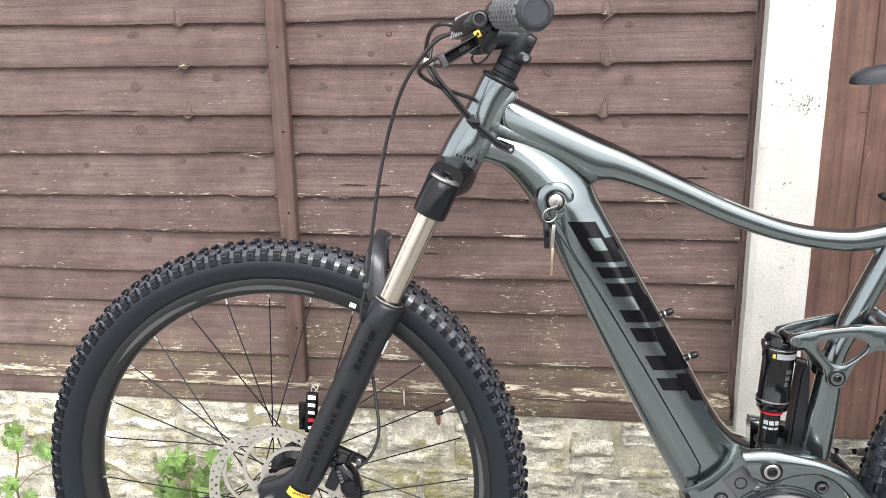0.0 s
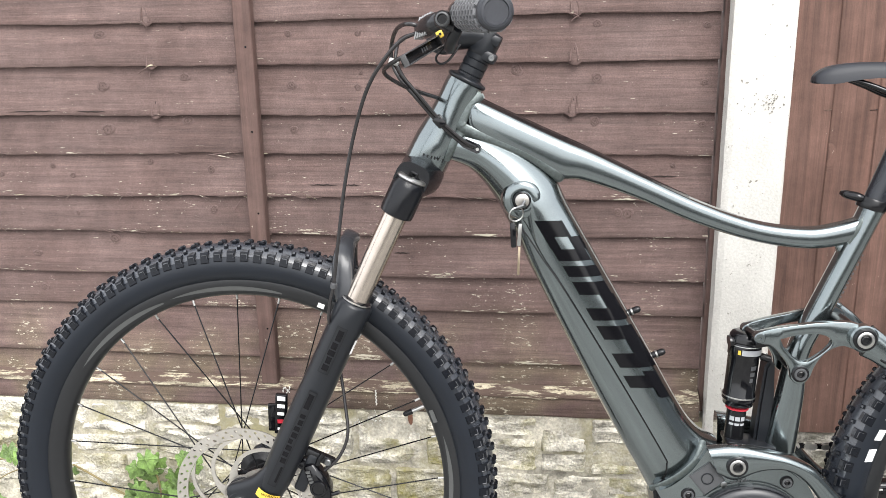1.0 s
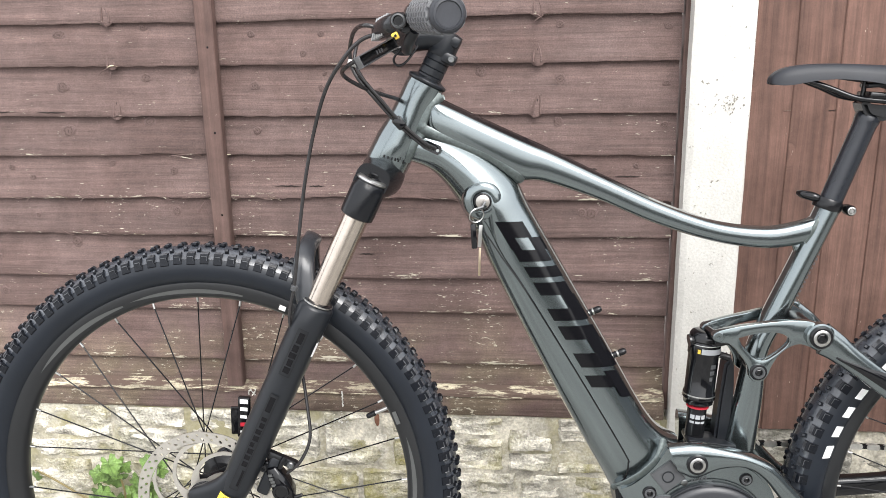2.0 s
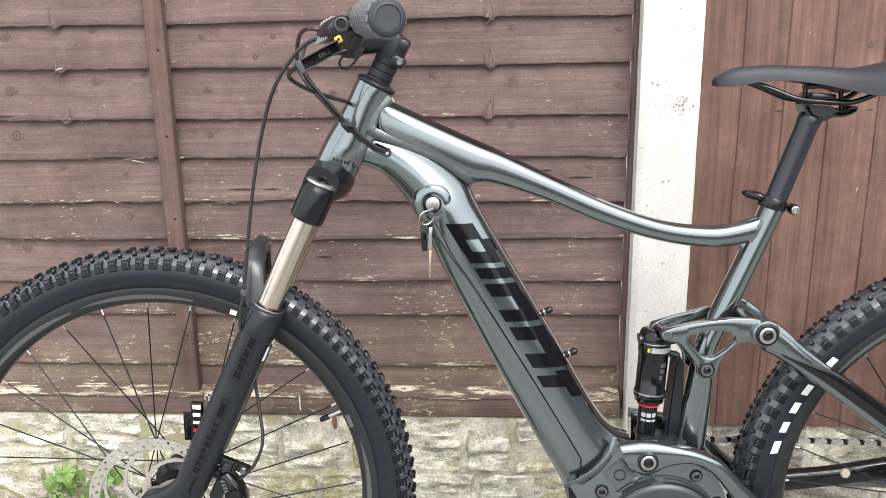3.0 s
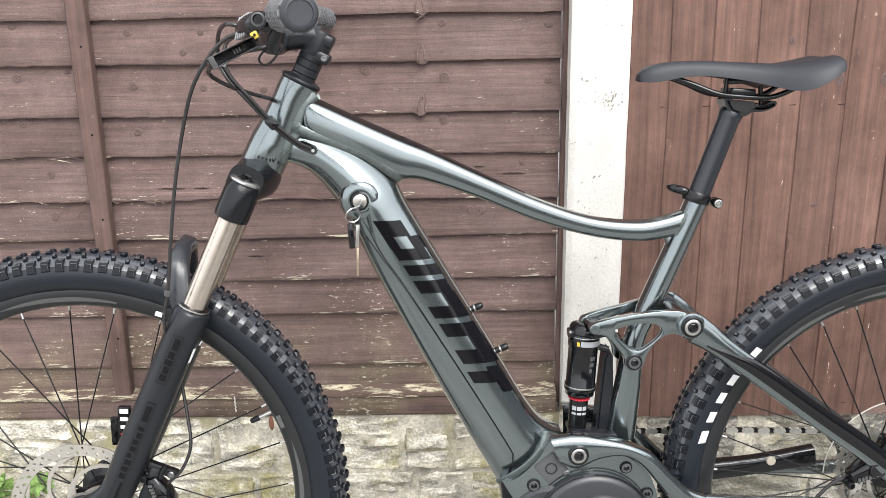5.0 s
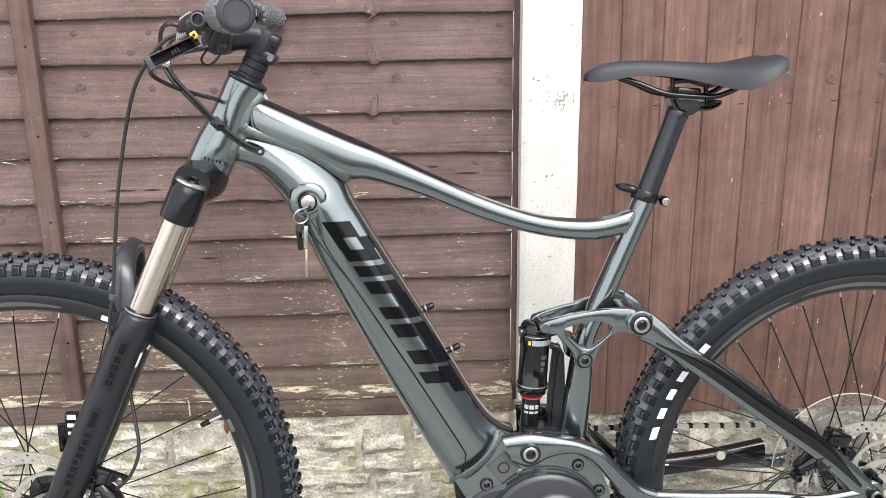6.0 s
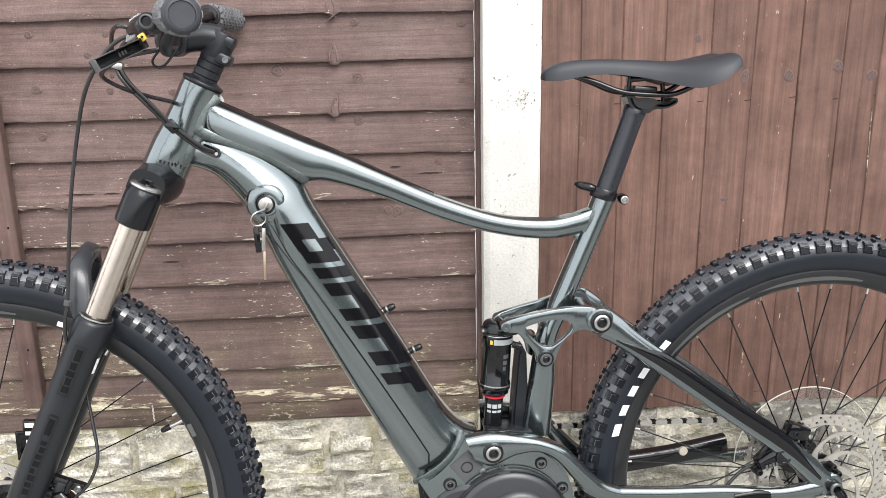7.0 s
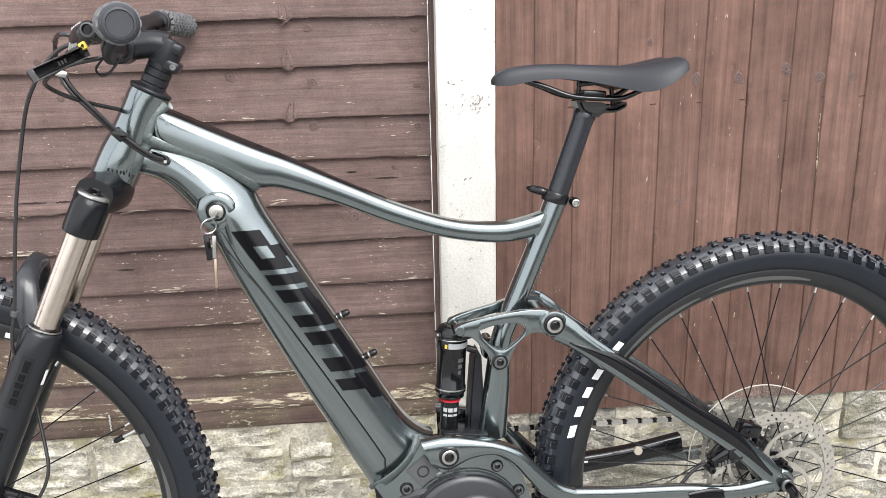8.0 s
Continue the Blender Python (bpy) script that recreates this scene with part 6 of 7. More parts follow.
for z0, tall, a0, a1 in ((0.277, 0.023, -8, 10), (0.309, 0.006, -9, 9), (0.318, 0.008, -10, 6), (0.329, 0.007, -9, 10), (0.339, 0.008, -10, 9), (0.350, 0.007, -4, 10), (0.360, 0.008, -10, 9), (0.371, 0.007, -9, 10), (0.381, 0.008, -10, 8), (0.395, 0.026, -11, -3)):
    leg_mark(z0, z0 + tall, a0, a1, DECAL, "fork_print", 0.0250)
rear_side = max((-1, 1), key=lambda k: (LEG @ Vector((math.cos(radians(LA + 69 * k)), math.sin(radians(LA + 69 * k)), 0))).x)
leg_mark(0.184, 0.206, 62 * rear_side, 76 * rear_side, WHITE, "leg_sticker", 0.0249)
leg_mark(0.4430, 0.4550, -50, 46, YELLOW, "warning_sticker", 0.0229)


def lettering(text, size, m, mat, parent, name="lettering"):
    cu = bpy.data.curves.new(name, "FONT")
    cu.body, cu.size, cu.align_x, cu.align_y, cu.extrude = text, size, "CENTER", "CENTER", 0.0001
    tmp = bpy.data.objects.new(name, cu)
    me = bpy.data.meshes.new_from_object(tmp)
    bpy.data.objects.remove(tmp)
    return piece(name, me, mat, parent, smooth=False, at=m)


lettering("WARNING", 0.0060, across(-1.1522, -0.0853, 0.3960) @ pose(0, 0, 0, 0, 0, -14), DECAL, bike)
part("axle", turned([(0.0095, -0.004), (0.0095, 0.006), (0.0080, 0.0085), (0.0040, 0.0085), (0.0036, 0.004)], across(-1.2028, -0.076, 0.381), 24), STEEL, bike)
part("axle_boss", turned([(0.0165, -0.010), (0.0165, 0.004), (0.0145, 0.0065), (0.010, 0.0065)], across(-1.2028, -0.070, 0.381), 28), MATT, bike)
part("rear_axle", turned([(0.0108, -0.004), (0.0108, 0.005), (0.0092, 0.009), (0.0055, 0.009), (0.0045, 0.005)], across(0.002, -0.077, 0.358), 24), BLACK_METAL, bike)
part("axle_ring", turned([(0.0098, 0.0060), (0.0098, 0.0098), (0.0084, 0.0106), (0.0062, 0.0104), (0.0056, 0.0070)], across(0.002, -0.077, 0.358), 28, whole=True), DARK_STEEL, bike)
for u, v in ((0.004, 0.3865), (0.0130, 0.3745), (-0.058, 0.4440), (-0.040, 0.4250)):
    part("dropout_bolt", turned([(0.0046, -0.012), (0.0046, 0.002), (0.0036, 0.0036), (0.0020, 0.0036), (0.0018, 0.001)], across(u, -0.070, v), 16), BLACK_METAL, bike)
part("axle_lever", hose([(0.004, -0.086, 0.357, 0.0075), (0.010, -0.090, 0.345, 0.007), (0.006, -0.092, 0.325, 0.006), (0.000, -0.092, 0.300, 0.005)], 0.006, 12), GLOSS, bike)


# ---- brakes ----
def caliper(u, v, w, turn, name="brake_caliper"):
    """A two-piece caliper: slim rounded body with a piston bulge, mounting ears, a bleed screw and the hose's banjo."""
    m = Matrix.Translation((u, w, v)) @ pose(0, 0, 0, 0, turn, 0)
    bm = loft(bmesh.new(), [[m @ Vector((x, 0.014 * wy * a, 0.0125 * hz * b + dz)) for a, b in oval(20, 3.2)] for x, wy, hz, dz in ((-0.036, 0.4, 0.45, -0.002), (-0.033, 0.8, 0.75, -0.002), (-0.022, 1.0, 0.95, 0), (-0.008, 1.1, 1.15, 0.002), (0.008, 1.1, 1.2, 0.003), (0.022, 1.0, 1.0, 0.001), (0.033, 0.8, 0.75, 0), (0.036, 0.4, 0.4, 0))])
    turned([(0.0125, 0), (0.0125, 0.004), (0.0112, 0.0058), (0.0085, 0.0058), (0.0078, 0.0045), (0.001, 0.0045)], m @ pose(0.002, -0.0125, 0.002) @ ACROSS, 28, bm=bm)
    for x, z in ((-0.040, -0.012), (0.040, -0.010)):
        block((0.016, 0.013, 0.013), m @ pose(x * 0.9, 0.002, z * 0.8), 0.004, bm)
    turned([(0.0030, 0), (0.0030, 0.012), (0.0022, 0.014)], m @ pose(0.020, -0.004, 0.012), 12, bm=bm)
    c = part(name, bm, GLOSS, bike, "gloss black disc brake caliper")
    for du, dv, r in ((-0.038, -0.010, 0.0055), (0.038, -0.009, 0.0055), (0.027, 0.006, 0.0042)):
        p = m @ Vector((du, 0, dv))
        part("caliper_bolt", turned([(r, 0), (r, 0.005), (r * 0.8, 0.0065), (r * 0.5, 0.0065), (r * 0.45, 0.003)], across(p.x, p.y - 0.008, p.z), 18), DARK_STEEL if r < 0.005 else BLACK_METAL, c)
    banjo = m @ Vector((-0.030, -0.006, 0.010))
    part("banjo", hose([banjo, banjo + Vector((0.004, -0.002, 0.010)), banjo + Vector((0.010, -0.002, 0.018))], 0.0038, 12), BLACK_METAL, c)
    for k in range(5):
        p = m @ Vector((-0.026 + 0.0052 * k, -0.0150 - 0.0008 * (k % 2), -0.004))
        part("small_print", block((0.0034, 0.0020, 0.0060), Matrix.Translation(p) @ pose(0, 0, 0, 0, turn + 12, 0)), RIM_PRINT, c)
    return c


caliper(-1.090, 0.402, -0.052, 72)
caliper(-0.078, 0.408, -0.058, -18)
part("caliper_adapter", block((0.055, 0.012, 0.020), pose(-0.060, -0.056, 0.432, 0, -38, 0), 0.004), BLACK_METAL, bike)
part("caliper_adapter", block((0.034, 0.022, 0.022), pose(-0.052, -0.060, 0.444, 0, 20, 0), 0.004), GLOSS, bike)
part("fork_mount", block((0.018, 0.014, 0.062), pose(-1.106, -0.052, 0.420, 0, 25, 0), 0.004), MATT, bike)
part("mount_bracket", block((0.058, 0.012, 0.014), pose(-1.092, -0.052, 0.446, 0, 24, 0), 0.004), BLACK_METAL, bike)
for du, dv in ((-0.020, 0.009), (0.018, -0.008)):
    part("bracket_bolt", turned([(0.0052, 0), (0.0052, 0.005), (0.0040, 0.0062), (0.0024, 0.0062), (0.0022, 0.003)], across(-1.092 + du, -0.056, 0.446 + dv), 18), DARK_STEEL, bike)

# ---- steering ----
part("headset_cover", turned([(0.0258, 0.0), (0.0268, 0.0008), (0.0276, 0.0022), (0.0276, 0.0042), (0.0266, 0.0056), (0.0240, 0.0064), (0.0212, 0.0074), (0.0190, 0.0084), (0.0172, 0.0090)], axis((-0.8745, 0, 0.9685), (-0.8555, 0, 1.0045)), 40), MATT, bike)
UPC = axis((-0.868, 0, 0.981), (-0.8525, 0, 1.0110))
for k in range(-1, 3):
    part("spacer", turned([(0.0160, 0.0102 * k - 0.002), (0.0172, 0.0102 * k - 0.001), (0.0172, 0.0102 * k + 0.0074), (0.0160, 0.0102 * k + 0.0084)], UPC, 32), MATT, bike)
part("stem", turned([(0.0170, 0.026), (0.0185, 0.028), (0.0190, 0.034), (0.0190, 0.056), (0.0180, 0.060), (0.010, 0.062)], UPC, 32), MATT, bike, "matt black handlebar stem")
part("stem_arm", hose([(-0.845, 0, 1.026, 0.0185), (-0.866, 0, 1.030, 0.018), (-0.888, 0, 1.028, 0.0175), (-0.902, 0, 1.026, 0.0185)], 0.018, 24), MATT, bike)
part("stem_clamp", turned([(0.018, -0.024), (0.0205, -0.022), (0.0205, 0.022), (0.018, 0.024)], across(-0.905, 0, 1.026), 32), MATT, bike)
part("stem_ears", block((0.024, 0.036, 0.015), pose(-0.8385, 0, 1.0240, 0, 27, 0), 0.004), MATT, bike)
part("stem_ears", block((0.022, 0.036, 0.015), pose(-0.8435, 0, 1.0010, 0, 27, 0), 0.004), MATT, bike)
part("stem_bolt", turned([(0.0040, 0), (0.0045, 0.004), (0.0038, 0.005), (0.0022, 0.005), (0.0020, 0.002)], across(-0.8395, -0.0178, 0.9995), 18), DARK_STEEL, bike)
NEAR_END, FAR_END = Vector((-0.8265, -0.386, 1.0355)), Vector((-0.866, 0.366, 1.070))
NEAR_IN, FAR_IN = Vector((-0.861, -0.250, 1.043)), Vector((-0.893, 0.235, 1.071))
part("handlebar", hose([NEAR_END * 0.98 + NEAR_IN * 0.02, NEAR_IN, (-0.872, -0.150, 1.048), (-0.892, -0.080, 1.036, 0.0135), (-0.905, -0.030, 1.026, 0.0158), (-0.905, 0.030, 1.026, 0.0158), (-0.905, 0.080, 1.040, 0.0135), (-0.903, 0.150, 1.062), FAR_IN, FAR_END * 0.98 + FAR_IN * 0.02], 0.0112, 20), MATT, bike, "matt black riser handlebar")
for end, inner in ((NEAR_END, NEAR_IN), (FAR_END, FAR_IN)):
    G = axis(end, inner)
    long = (inner - end).length
    grip = part("grip", turned([(0.0115, 0.001), (0.0160, 0.002), (0.0158, 0.010), (0.0142, 0.013), (0.0142, long - 0.012), (0.0165, long - 0.010), (0.0165, long - 0.002), (0.0125, long)], G, 36), GRIP, bike, "black rubber grip with raised bars")
    # Raised rubber bars round the grip, in the paler rib rubber
    bm = bmesh.new()
    z = 0.0110
    row = 0
    while z < long - 0.018:
        for k in range(12):
            a = 2 * math.pi * (k + 0.5 * (row % 2)) / 12
            m = G @ Matrix.Translation((0.0164 * math.cos(a), 0.0164 * math.sin(a), z)) @ Matrix.Rotation(a, 4, "Z")
            block((0.0052, 0.0060, 0.0044), m, 0, bm)
        z += 0.0074
        row += 1
    tagged(part("grip_ribs", bm, RIBS, grip, smooth=False), kind="stuff")
    part("grip_collar", turned([(0.0150, -0.0015), (0.0168, 0.0003), (0.0173, 0.0020), (0.0173, 0.0055), (0.0168, 0.0072), (0.0150, 0.0080)], G, 40), GRIP, grip)
    part("end_plug", turned([(0.0145, 0.002), (0.0150, -0.001), (0.0140, -0.0025), (0.0120, -0.003), (0.0115, -0.0015), (0.002, -0.0012)], G, 36), GRIP, grip)

# Near brake lever and its reservoir
BAR = (NEAR_IN - NEAR_END).normalized()
clampc = NEAR_IN + BAR * 0.018
part("lever_clamp", turned([(0.0125, -0.007), (0.0155, -0.006), (0.0155, 0.006), (0.0125, 0.007)], axis(clampc, clampc + BAR), 28), GLOSS, bike)
body = hose([(-0.876, -0.222, 1.040, 0.009), (-0.892, -0.216, 1.037, 0.011), (-0.904, -0.195, 1.034, 0.012), (-0.914, -0.170, 1.031, 0.011), (-0.918, -0.150, 1.030, 0.008)], 0.01, 16)
block((0.022, 0.016, 0.016), pose(-0.884, -0.232, 1.035, 0, 25, 20), 0.005, body)
brake = part("brake_lever", body, plain("black_lever_alloy", (0.030, 0.031, 0.034), 0.20, 0.5), bike, "black hydraulic brake lever")
RIB_METAL = plain("bright_rib_alloy", (0.36, 0.36, 0.365), 0.35, 0.6)
for k in range(5):
    block_bm = block((0.0022, 0.0170, 0.0260), pose(-0.902 - 0.0035 * k, -0.199 + 0.006 * k, 1.036 - 0.001 * k, 0, 20, -30), 0.0008)
    part("reservoir_rib", block_bm, RIB_METAL, brake)
part("pivot_ring", turned([(0.0074, 0.0), (0.0074, 0.0012), (0.0058, 0.0016), (0.0052, 0.0)], across(-0.886, -0.2480, 1.038), 28, whole=True), GREY_PRINT, brake)
part("pivot_socket", turned([(0.0036, 0), (0.0036, 0.0008)], across(-0.886, -0.2456, 1.038), 6), DECAL, brake)
part("lever_pivot", turned([(0.0082, -0.010), (0.0092, -0.008), (0.0092, 0.006), (0.0084, 0.008), (0.0052, 0.008), (0.0048, 0.005), (0.0030, 0.005)], across(-0.886, -0.240, 1.038), 28), BLACK_METAL, brake)
LP, LQ = Vector((-0.882, -0.256, 1.019)), Vector((-0.9155, -0.346, 0.9935))
LD = (LQ - LP).normalized()
LH = Vector((-0.49, -0.33, 0.81))
LH = (LH - LD * LH.dot(LD)).normalized()
LN = LD.cross(LH)
if LN.y > 0:
    LN = -LN
LEVER = Matrix(((LD.x, LH.x, LN.x, LP.x), (LD.y, LH.y, LN.y, LP.y), (LD.z, LH.z, LN.z, LP.z), (0, 0, 0, 1)))
LONG = (LQ - LP).length
bm = block((LONG - 0.004, 0.0108, 0.0022), LEVER @ pose(LONG / 2 + 0.002, 0, -0.003), 0.0008)
rails = block((0.0018, 0.0120, 0.0075), LEVER @ pose(LONG - 0.001, 0, 0), 0.0009)
for side in (-1, 1):
    block((LONG - 0.018, 0.0014, 0.0075), LEVER @ pose(LONG / 2 + 0.009, side * 0.0054, 0), 0.0006, rails)
part("lever_rails", rails, LEVER_EDGE, brake, "lever edges with their glint put into a paler grey")
block((0.0030, 0.0120, 0.0065), LEVER @ pose(0.019, 0, 0), 0.0009, bm)
part("lever_blade", bm, BLACK_METAL, brake, "black channelled lever blade")
for k in range(3):
    part("small_print", block((0.0026, 0.0042, 0.0004), LEVER @ pose(LONG * 0.45 + 0.0052 * k, 0, -0.0016, 0, 0, 12)), GREY_PRINT, brake)
part("adjuster", block((0.0072, 0.0060, 0.0076), pose(-0.8870, -0.2690, 1.0212, 0, -28, 0), 0.0012), YELLOW, brake, "yellow plastic adjuster block")
part("adjuster_hole", turned([(0.0014, 0), (0.0014, 0.001)], across(-0.8864, -0.2732, 1.0216), 12), DECAL, brake)
shift = hose([(-0.872, -0.205, 1.030, 0.006), (-0.880, -0.190, 1.018, 0.007), (-0.884, -0.165, 1.010, 0.007), (-0.880, -0.140, 1.012, 0.005)], 0.006, 14)
part("remote", shift, MATT, bike, "black remote under the bar")
part("remote_loop", hose([(-0.888, -0.170, 1.014), (-0.900, -0.168, 1.000), (-0.896, -0.166, 0.992), (-0.886, -0.164, 0.996), (-0.872, -0.160, 1.014)], 0.0014, 8), BLACK_METAL, bike)
part("far_lever", hose([(-0.885, 0.215, 1.055, 0.010), (-0.905, 0.235, 1.040, 0.008), (-0.918, 0.290, 1.025, 0.006), (-0.918, 0.330, 1.020, 0.005)], 0.008, 12), GLOSS, bike, "far brake lever")
part("far_clamp", turned([(0.0125, -0.007), (0.0155, -0.006), (0.0155, 0.006), (0.0125, 0.007)], axis(FAR_IN, FAR_END), 28), GLOSS, bike)

# Hoses and cables
CABLE = plain("black_hose", (0.018, 0.0168, 0.0176), 0.26)
part("brake_hose", hose([(-0.912, -0.175, 1.029), (-0.938, -0.160, 1.022), (-0.960, -0.155, 1.002), (-0.988, -0.130, 0.965), (-1.012, -0.100, 0.908), (-1.028, -0.092, 0.842), (-1.040, -0.088, 0.770), (-1.049, -0.086, 0.709), (-1.056, -0.084, 0.680), (-1.060, -0.075, 0.650), (-1.058, -0.045, 0.610), (-1.055, -0.040, 0.573), (-1.048, -0.048, 0.523), (-1.044, -0.058, 0.480), (-1.058, -0.060, 0.446), (-1.080, -0.056, 0.424)], 0.0024, 10), CABLE, bike, "black front brake hose")
part("hose_clip", turned([(0.0030, -0.004), (0.0046, -0.003), (0.0046, 0.003), (0.0030, 0.004)], axis((-1.0495, -0.0860, 0.705), (-1.056, -0.084, 0.680)), 14), GREY_PRINT, bike)
part("brake_hose", hose([(-0.910, -0.160, 1.032), (-0.932, -0.165, 1.038), (-0.952, -0.120, 1.034), (-0.9640, -0.082, 1.016), (-0.9650, -0.071, 0.996), (-0.9560, -0.072, 0.976), (-0.9375, -0.070, 0.9535), (-0.910, -0.057, 0.920), (-0.880, -0.044, 0.891), (-0.865, -0.033, 0.883)], 0.0026, 10), CABLE, bike, "black rear brake hose")
part("gear_cable", hose([(-0.905, 0.150, 1.035), (-0.945, 0.060, 1.036), (-0.958, -0.030, 1.026), (-0.9600, -0.066, 1.010), (-0.9595, -0.073, 0.9965), (-0.9505, -0.074, 0.977), (-0.9320, -0.071, 0.954), (-0.905, -0.059, 0.9205), (-0.876, -0.046, 0.893), (-0.861, -0.034, 0.8835)], 0.0024, 10), CABLE, bike, "black gear cable")
part("remote_cable", hose([(-0.890, -0.165, 1.012), (-0.930, -0.170, 1.004), (-0.962, -0.140, 0.990), (-0.968, -0.110, 0.980), (-0.950, -0.080, 0.966), (-0.930, -0.045, 0.956), (-0.912, -0.010, 0.948), (-0.905, 0.020, 0.940), (-0.890, 0.035, 0.915)], 0.0027, 10), CABLE, bike, "black cable round the head tube")
part("cable_tie", block((0.0135, 0.010, 0.017), pose(-0.9065, -0.0580, 0.9195, 0, -42, 0), 0.003), GLOSS, bike)
part("cable_clip", block((0.0140, 0.0080, 0.0085), pose(-0.9623, -0.0725, 0.9960, 0, 20, 0), 0.0018), STEEL, bike, "silver crimp on the cables")
part("rear_hose", hose([(-0.055, -0.066, 0.402), (-0.100, -0.060, 0.392), (-0.125, -0.052, 0.386), (-0.160, -0.050, 0.350), (-0.19, -0.050, 0.318), (-0.26, -0.045, 0.300)], 0.0026, 10), CABLE, bike)

# Chain
def chain():
    bm = bmesh.new()
    run = [Vector((u, 0.052 + 0.004 * (u + 0.45) / 0.45, v)) for u, v in ((-0.470, 0.430), (-0.400, 0.4285), (-0.256, 0.4245), (-0.114, 0.4175), (-0.062, 0.4175))]
    pts = spline([tuple(p) for p in run], 8)
    step = 0.0127
    p = [Vector(q) for q in pts]
    place, k = 0.0, 0
    lens = [(b - a).length for a, b in zip(p, p[1:])]
    for a, b, d in zip(p, p[1:], lens):
        while place <= d:
            q, way = a + (b - a) * (place / d), (b - a).normalized()
            m = Matrix.Translation(q) @ way.to_track_quat("X", "Z").to_matrix().to_4x4()
            for s in (-1, 1):
                before = len(bm.faces)
                block((0.0124 if k % 2 else 0.0164, 0.0012, 0.0066 if k % 2 else 0.0088), m @ Matrix.Translation((0, s * (0.0022 if k % 2 else 0.0033), 0)), 0, bm)
                bm.faces.ensure_lookup_table()
                for f in bm.faces[before:]:
                    f.material_index = k % 2
            turned([(0.0036, -0.0042), (0.0036, 0.0042)], m @ Matrix.Translation((0.0063, 0, 0)) @ ACROSS, 8, bm)
            place += step
            k += 1
        place -= d
    return bm


part("chain", chain(), plain("dull_chain_steel", (0.50, 0.485, 0.45), 0.40, 0.85, 0.0, 0.10, 300), bike, "dull silver chain with darker inner links").data.materials.append(BLACK_METAL)
part("spoke_reflector", turned([(0.0060, -0.003), (0.0068, -0.002), (0.0068, 0.002), (0.0060, 0.003)], across(-0.205, -0.012, 0.402), 24), plain("dull_magnet", (0.30, 0.27, 0.22), 0.5), bike, "small round wheel magnet on a spoke")
part("derailleur", hose([(-0.072, 0.074, 0.418, 0.010), (-0.066, 0.078, 0.400, 0.011), (-0.052, 0.078, 0.380, 0.009), (-0.044, 0.076, 0.352, 0.008)], 0.01, 14), BLACK_METAL, bike, "black rear derailleur")
part("derailleur_link", block((0.034, 0.014, 0.012), pose(-0.058, 0.074, 0.424, 0, -10, 0), 0.004), DARK_STEEL, bike)
part("derailleur_cage", slab([(-0.010, -0.060), (0.010, -0.060), (0.008, 0.030), (-0.008, 0.030)], 0.004, across(-0.040, 0.076, 0.330) @ pose(0, 0, 0, 0, 0, 15)), GREY_PRINT, bike)

# Tag tied at the front hub
swing = part("swing_tag", block((0.0190, 0.010, 0.066), pose(-1.172, 0.060, 0.462, 0, 4, 0), 0.002), GLOSS, bike, "black card tag with white and red print")
part("swing_tag_flap", block((0.0130, 0.006, 0.045), pose(-1.187, 0.062, 0.455, 0, 1, 0), 0.0015), GLOSS, bike)
for k, (mat, h) in enumerate(((WHITE, 0.0085), (WHITE, 0.0070), (WHITE, 0.0060), (RED, 0.0075), (WHITE, 0.0055))):
    part("tag_print", block((0.0125 - 0.001 * k, 0.0008, 0.8 * h), pose(-1.1695 - 0.0010 * k, 0.0545, 0.4885 - 0.0125 * k, 0, 4 - 6 * (k > 2), 0)), mat, swing)

# ---- plants at the foot of the wall ----
def leaf_mesh(seed):
    """A lobed, toothed leaf in the xy plane, stalk at the origin, folded along its midrib."""
    rnd = random.Random(seed)
    bm = bmesh.new()
    outline = []
    for k in range(37):
        a = math.pi * (-1 + 2 * k / 36)
        lobes = 0.62 + 0.24 * math.cos(2.5 * a) ** 2 + 0.14 * math.cos(a) + 0.05 * math.cos(17 * a) + 0.03 * rnd.uniform(-1, 1)
        if abs(abs(a) - math.pi) < 0.2:
            lobes *= 0.45
        x, y = 0.42 + lobes * 0.62 * math.cos(a), lobes * 0.60 * math.sin(a)
        outline.append((x, y))
    def lift(x, y):
        return -0.30 * abs(y) + 0.10 * abs(math.sin(9 * x + 4 * abs(y))) * abs(y) - 0.22 * x * x
    hub = bm.verts.new((0.40, 0, lift(0.4, 0)))
    mid = [bm.verts.new((0.40 + (x - 0.40) * 0.5, y * 0.5, lift(0.40 + (x - 0.40) * 0.5, y * 0.5) + 0.03 * rnd.uniform(-1, 1))) for x, y in outline[:-1]]
    rim = [bm.verts.new((x, y, lift(x, y) + 0.03 * rnd.uniform(-1, 1))) for x, y in outline[:-1]]
    n = len(mid)
    for k in range(n):
        bm.faces.new((hub, mid[k], mid[(k + 1) % n]))
        bm.faces.new((mid[k], rim[k], rim[(k + 1) % n], mid[(k + 1) % n]))
    me = bpy.data.meshes.new("leaf")
    bm.to_mesh(me)
    bm.free()
    return me


LEAVES = [leaf_mesh(k) for k in range(5)]


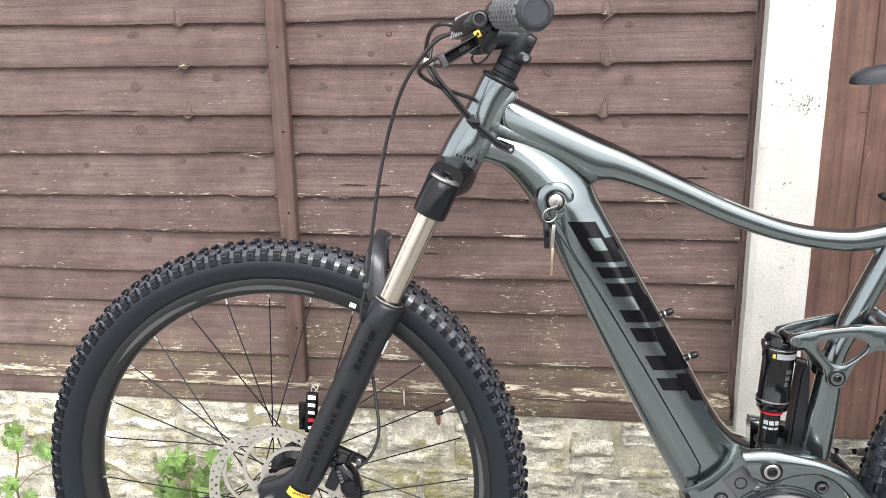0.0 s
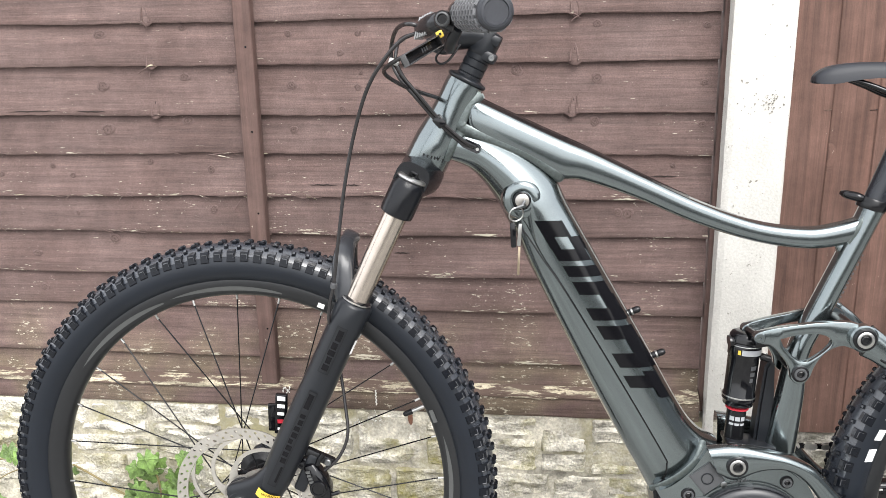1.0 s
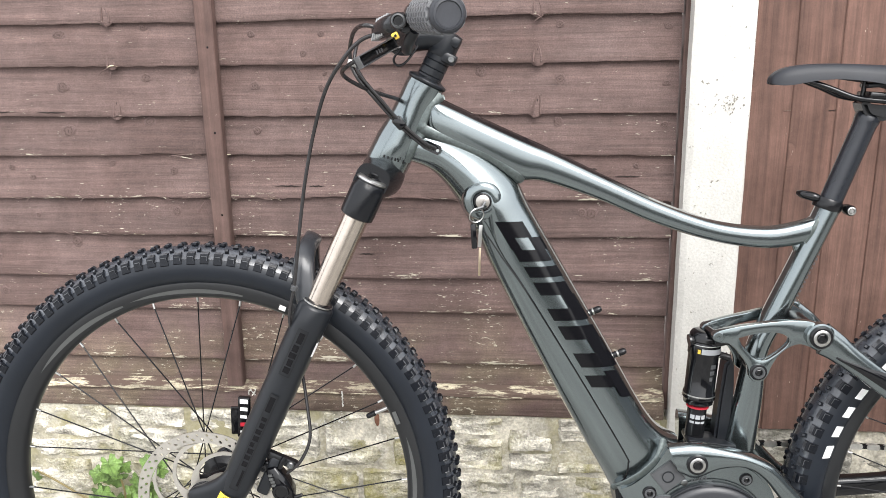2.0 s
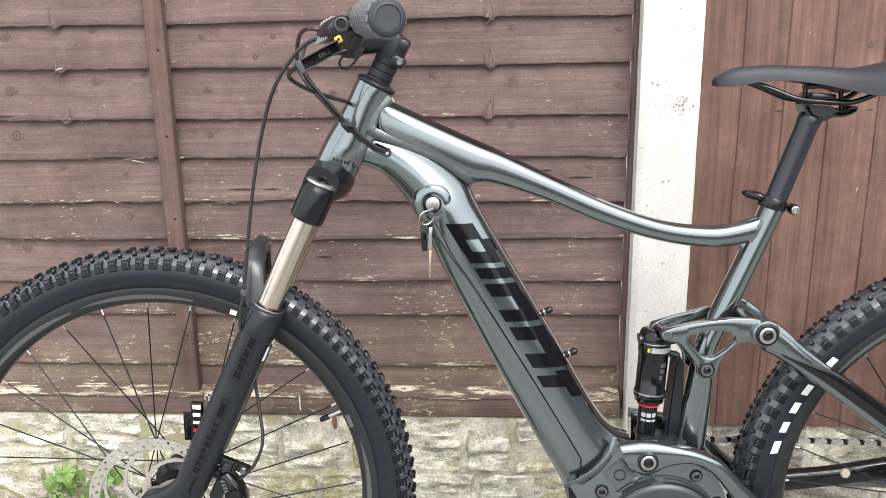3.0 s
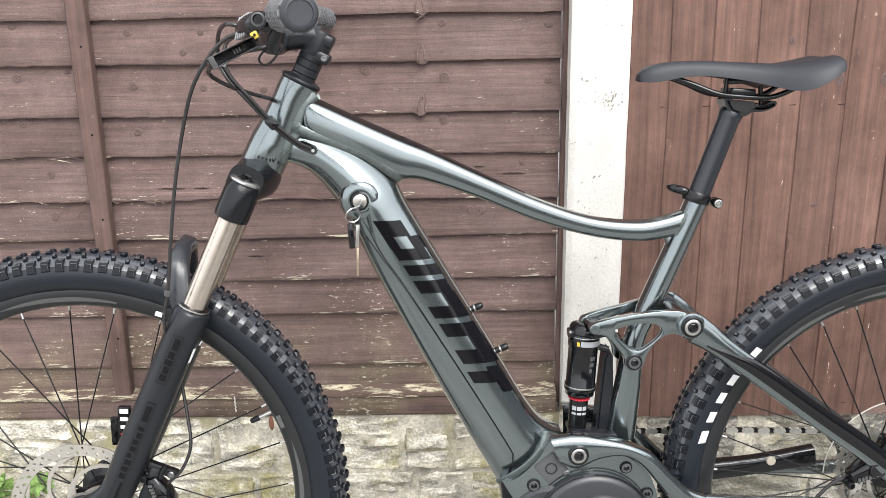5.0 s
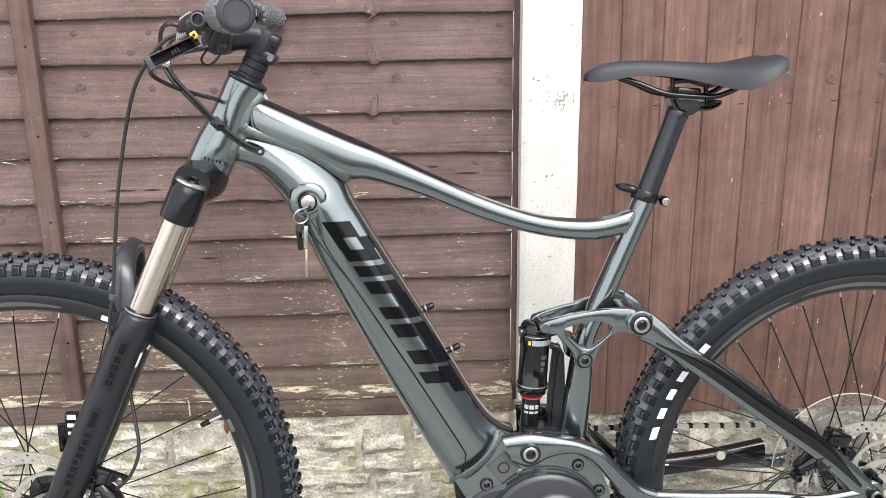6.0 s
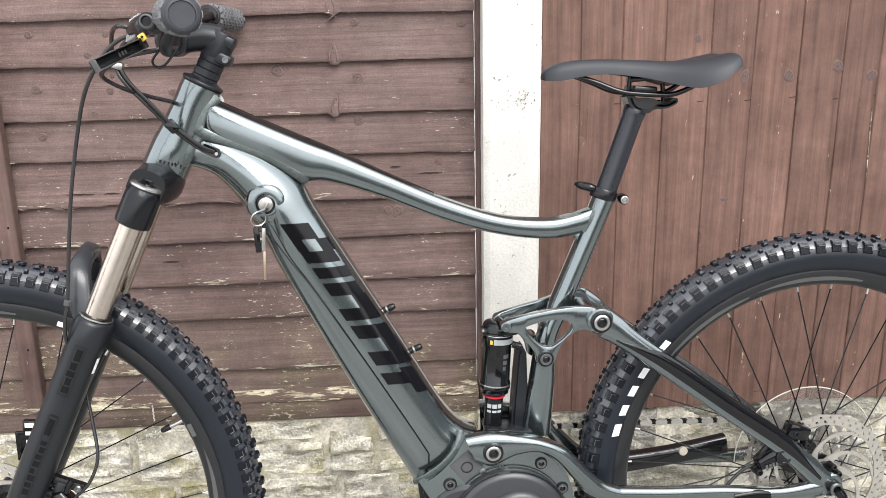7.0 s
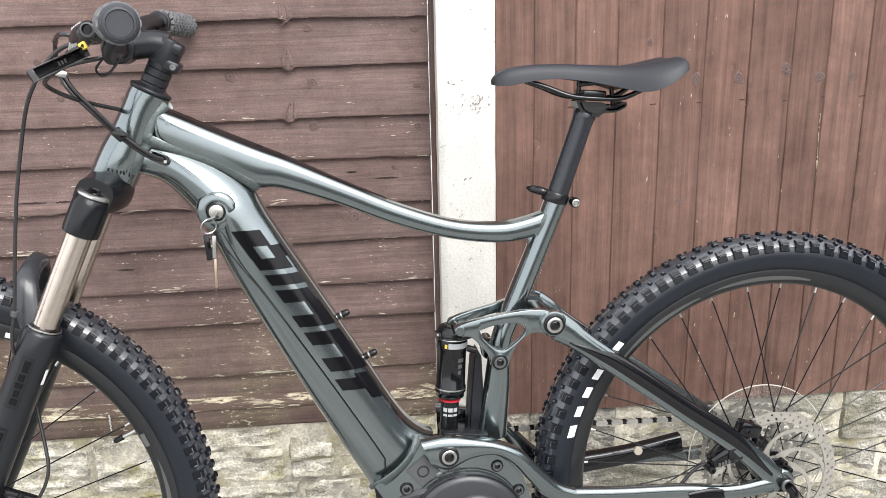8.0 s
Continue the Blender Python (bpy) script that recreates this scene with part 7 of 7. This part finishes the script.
def vine(x, leaves, stalk, label, seed):
    rnd = random.Random(seed)
    ob = tagged(empty("vine", pose(x, 1.53, 0.005)), label, "plant", "vines at the wall")
    for run, r in stalk:
        part("stem", hose([(a - x, b - 1.53, c - 0.005) for a, b, c in run], r, 7), STALK, ob)
    for lx, lz, size in leaves:
        m = pose(lx - x, 1.488 + rnd.uniform(-0.018, 0.018) - 1.53, lz + 0.4 * size, 66 + rnd.uniform(-24, 24), rnd.uniform(-22, 22), rnd.uniform(-25, 25)) @ pose(0, 0, 0, 0, 0, -90 + rnd.uniform(-60, 60)) @ Matrix.Scale(size, 4)
        piece("leaf", LEAVES[rnd.randrange(5)], LEAF, ob, at=m)
    return ob


vine(-0.79, [(-0.80, 0.186, 0.046), (-0.765, 0.172, 0.042), (-0.815, 0.158, 0.040), (-0.775, 0.138, 0.050), (-0.810, 0.122, 0.044), (-0.745, 0.142, 0.040), (-0.765, 0.105, 0.052), (-0.735, 0.112, 0.046), (-0.840, 0.112, 0.036), (-0.795, 0.082, 0.050), (-0.745, 0.075, 0.050), (-0.705, 0.196, 0.034), (-0.722, 0.186, 0.030),
             (-0.70, 0.165, 0.030), (-0.83, 0.075, 0.044), (-0.78, 0.05, 0.05), (-0.785, 0.160, 0.036), (-0.752, 0.124, 0.038), (-0.788, 0.104, 0.040), (-0.722, 0.092, 0.038), (-0.815, 0.094, 0.036), (-0.770, 0.070, 0.042), (-0.690, 0.178, 0.026), (-0.712, 0.172, 0.030), (-0.850, 0.092, 0.030)],
     [([(-0.79, 1.52, 0.0), (-0.785, 1.50, 0.06), (-0.78, 1.495, 0.12), (-0.79, 1.49, 0.19)], 0.002), ([(-0.785, 1.50, 0.05), (-0.735, 1.49, 0.12), (-0.708, 1.488, 0.20)], 0.0016), ([(-0.78, 1.505, 0.06), (-0.85, 1.50, 0.085), (-0.93, 1.505, 0.13), (-0.975, 1.51, 0.15)], 0.0022)],
     "green vine with toothed leaves climbing the stone wall", 3)
vine(-1.16, [(-1.165, 0.218, 0.042), (-1.150, 0.200, 0.036), (-1.175, 0.192, 0.030), (-1.095, 0.190, 0.040), (-1.085, 0.172, 0.032), (-0.968, 0.140, 0.028), (-1.20, 0.085, 0.04), (-1.175, 0.070, 0.042), (-1.215, 0.065, 0.04), (-1.16, 0.055, 0.038), (-1.08, 0.055, 0.022)],
     [([(-1.19, 1.52, 0.0), (-1.185, 1.505, 0.08), (-1.165, 1.50, 0.15), (-1.16, 1.495, 0.21)], 0.0024), ([(-1.165, 1.50, 0.15), (-1.12, 1.495, 0.165), (-1.08, 1.495, 0.168)], 0.0018), ([(-1.185, 1.505, 0.07), (-1.13, 1.50, 0.12), (-1.06, 1.505, 0.15)], 0.0012)],
     "young vine with yellow-green leaves and bare brown runners", 5)
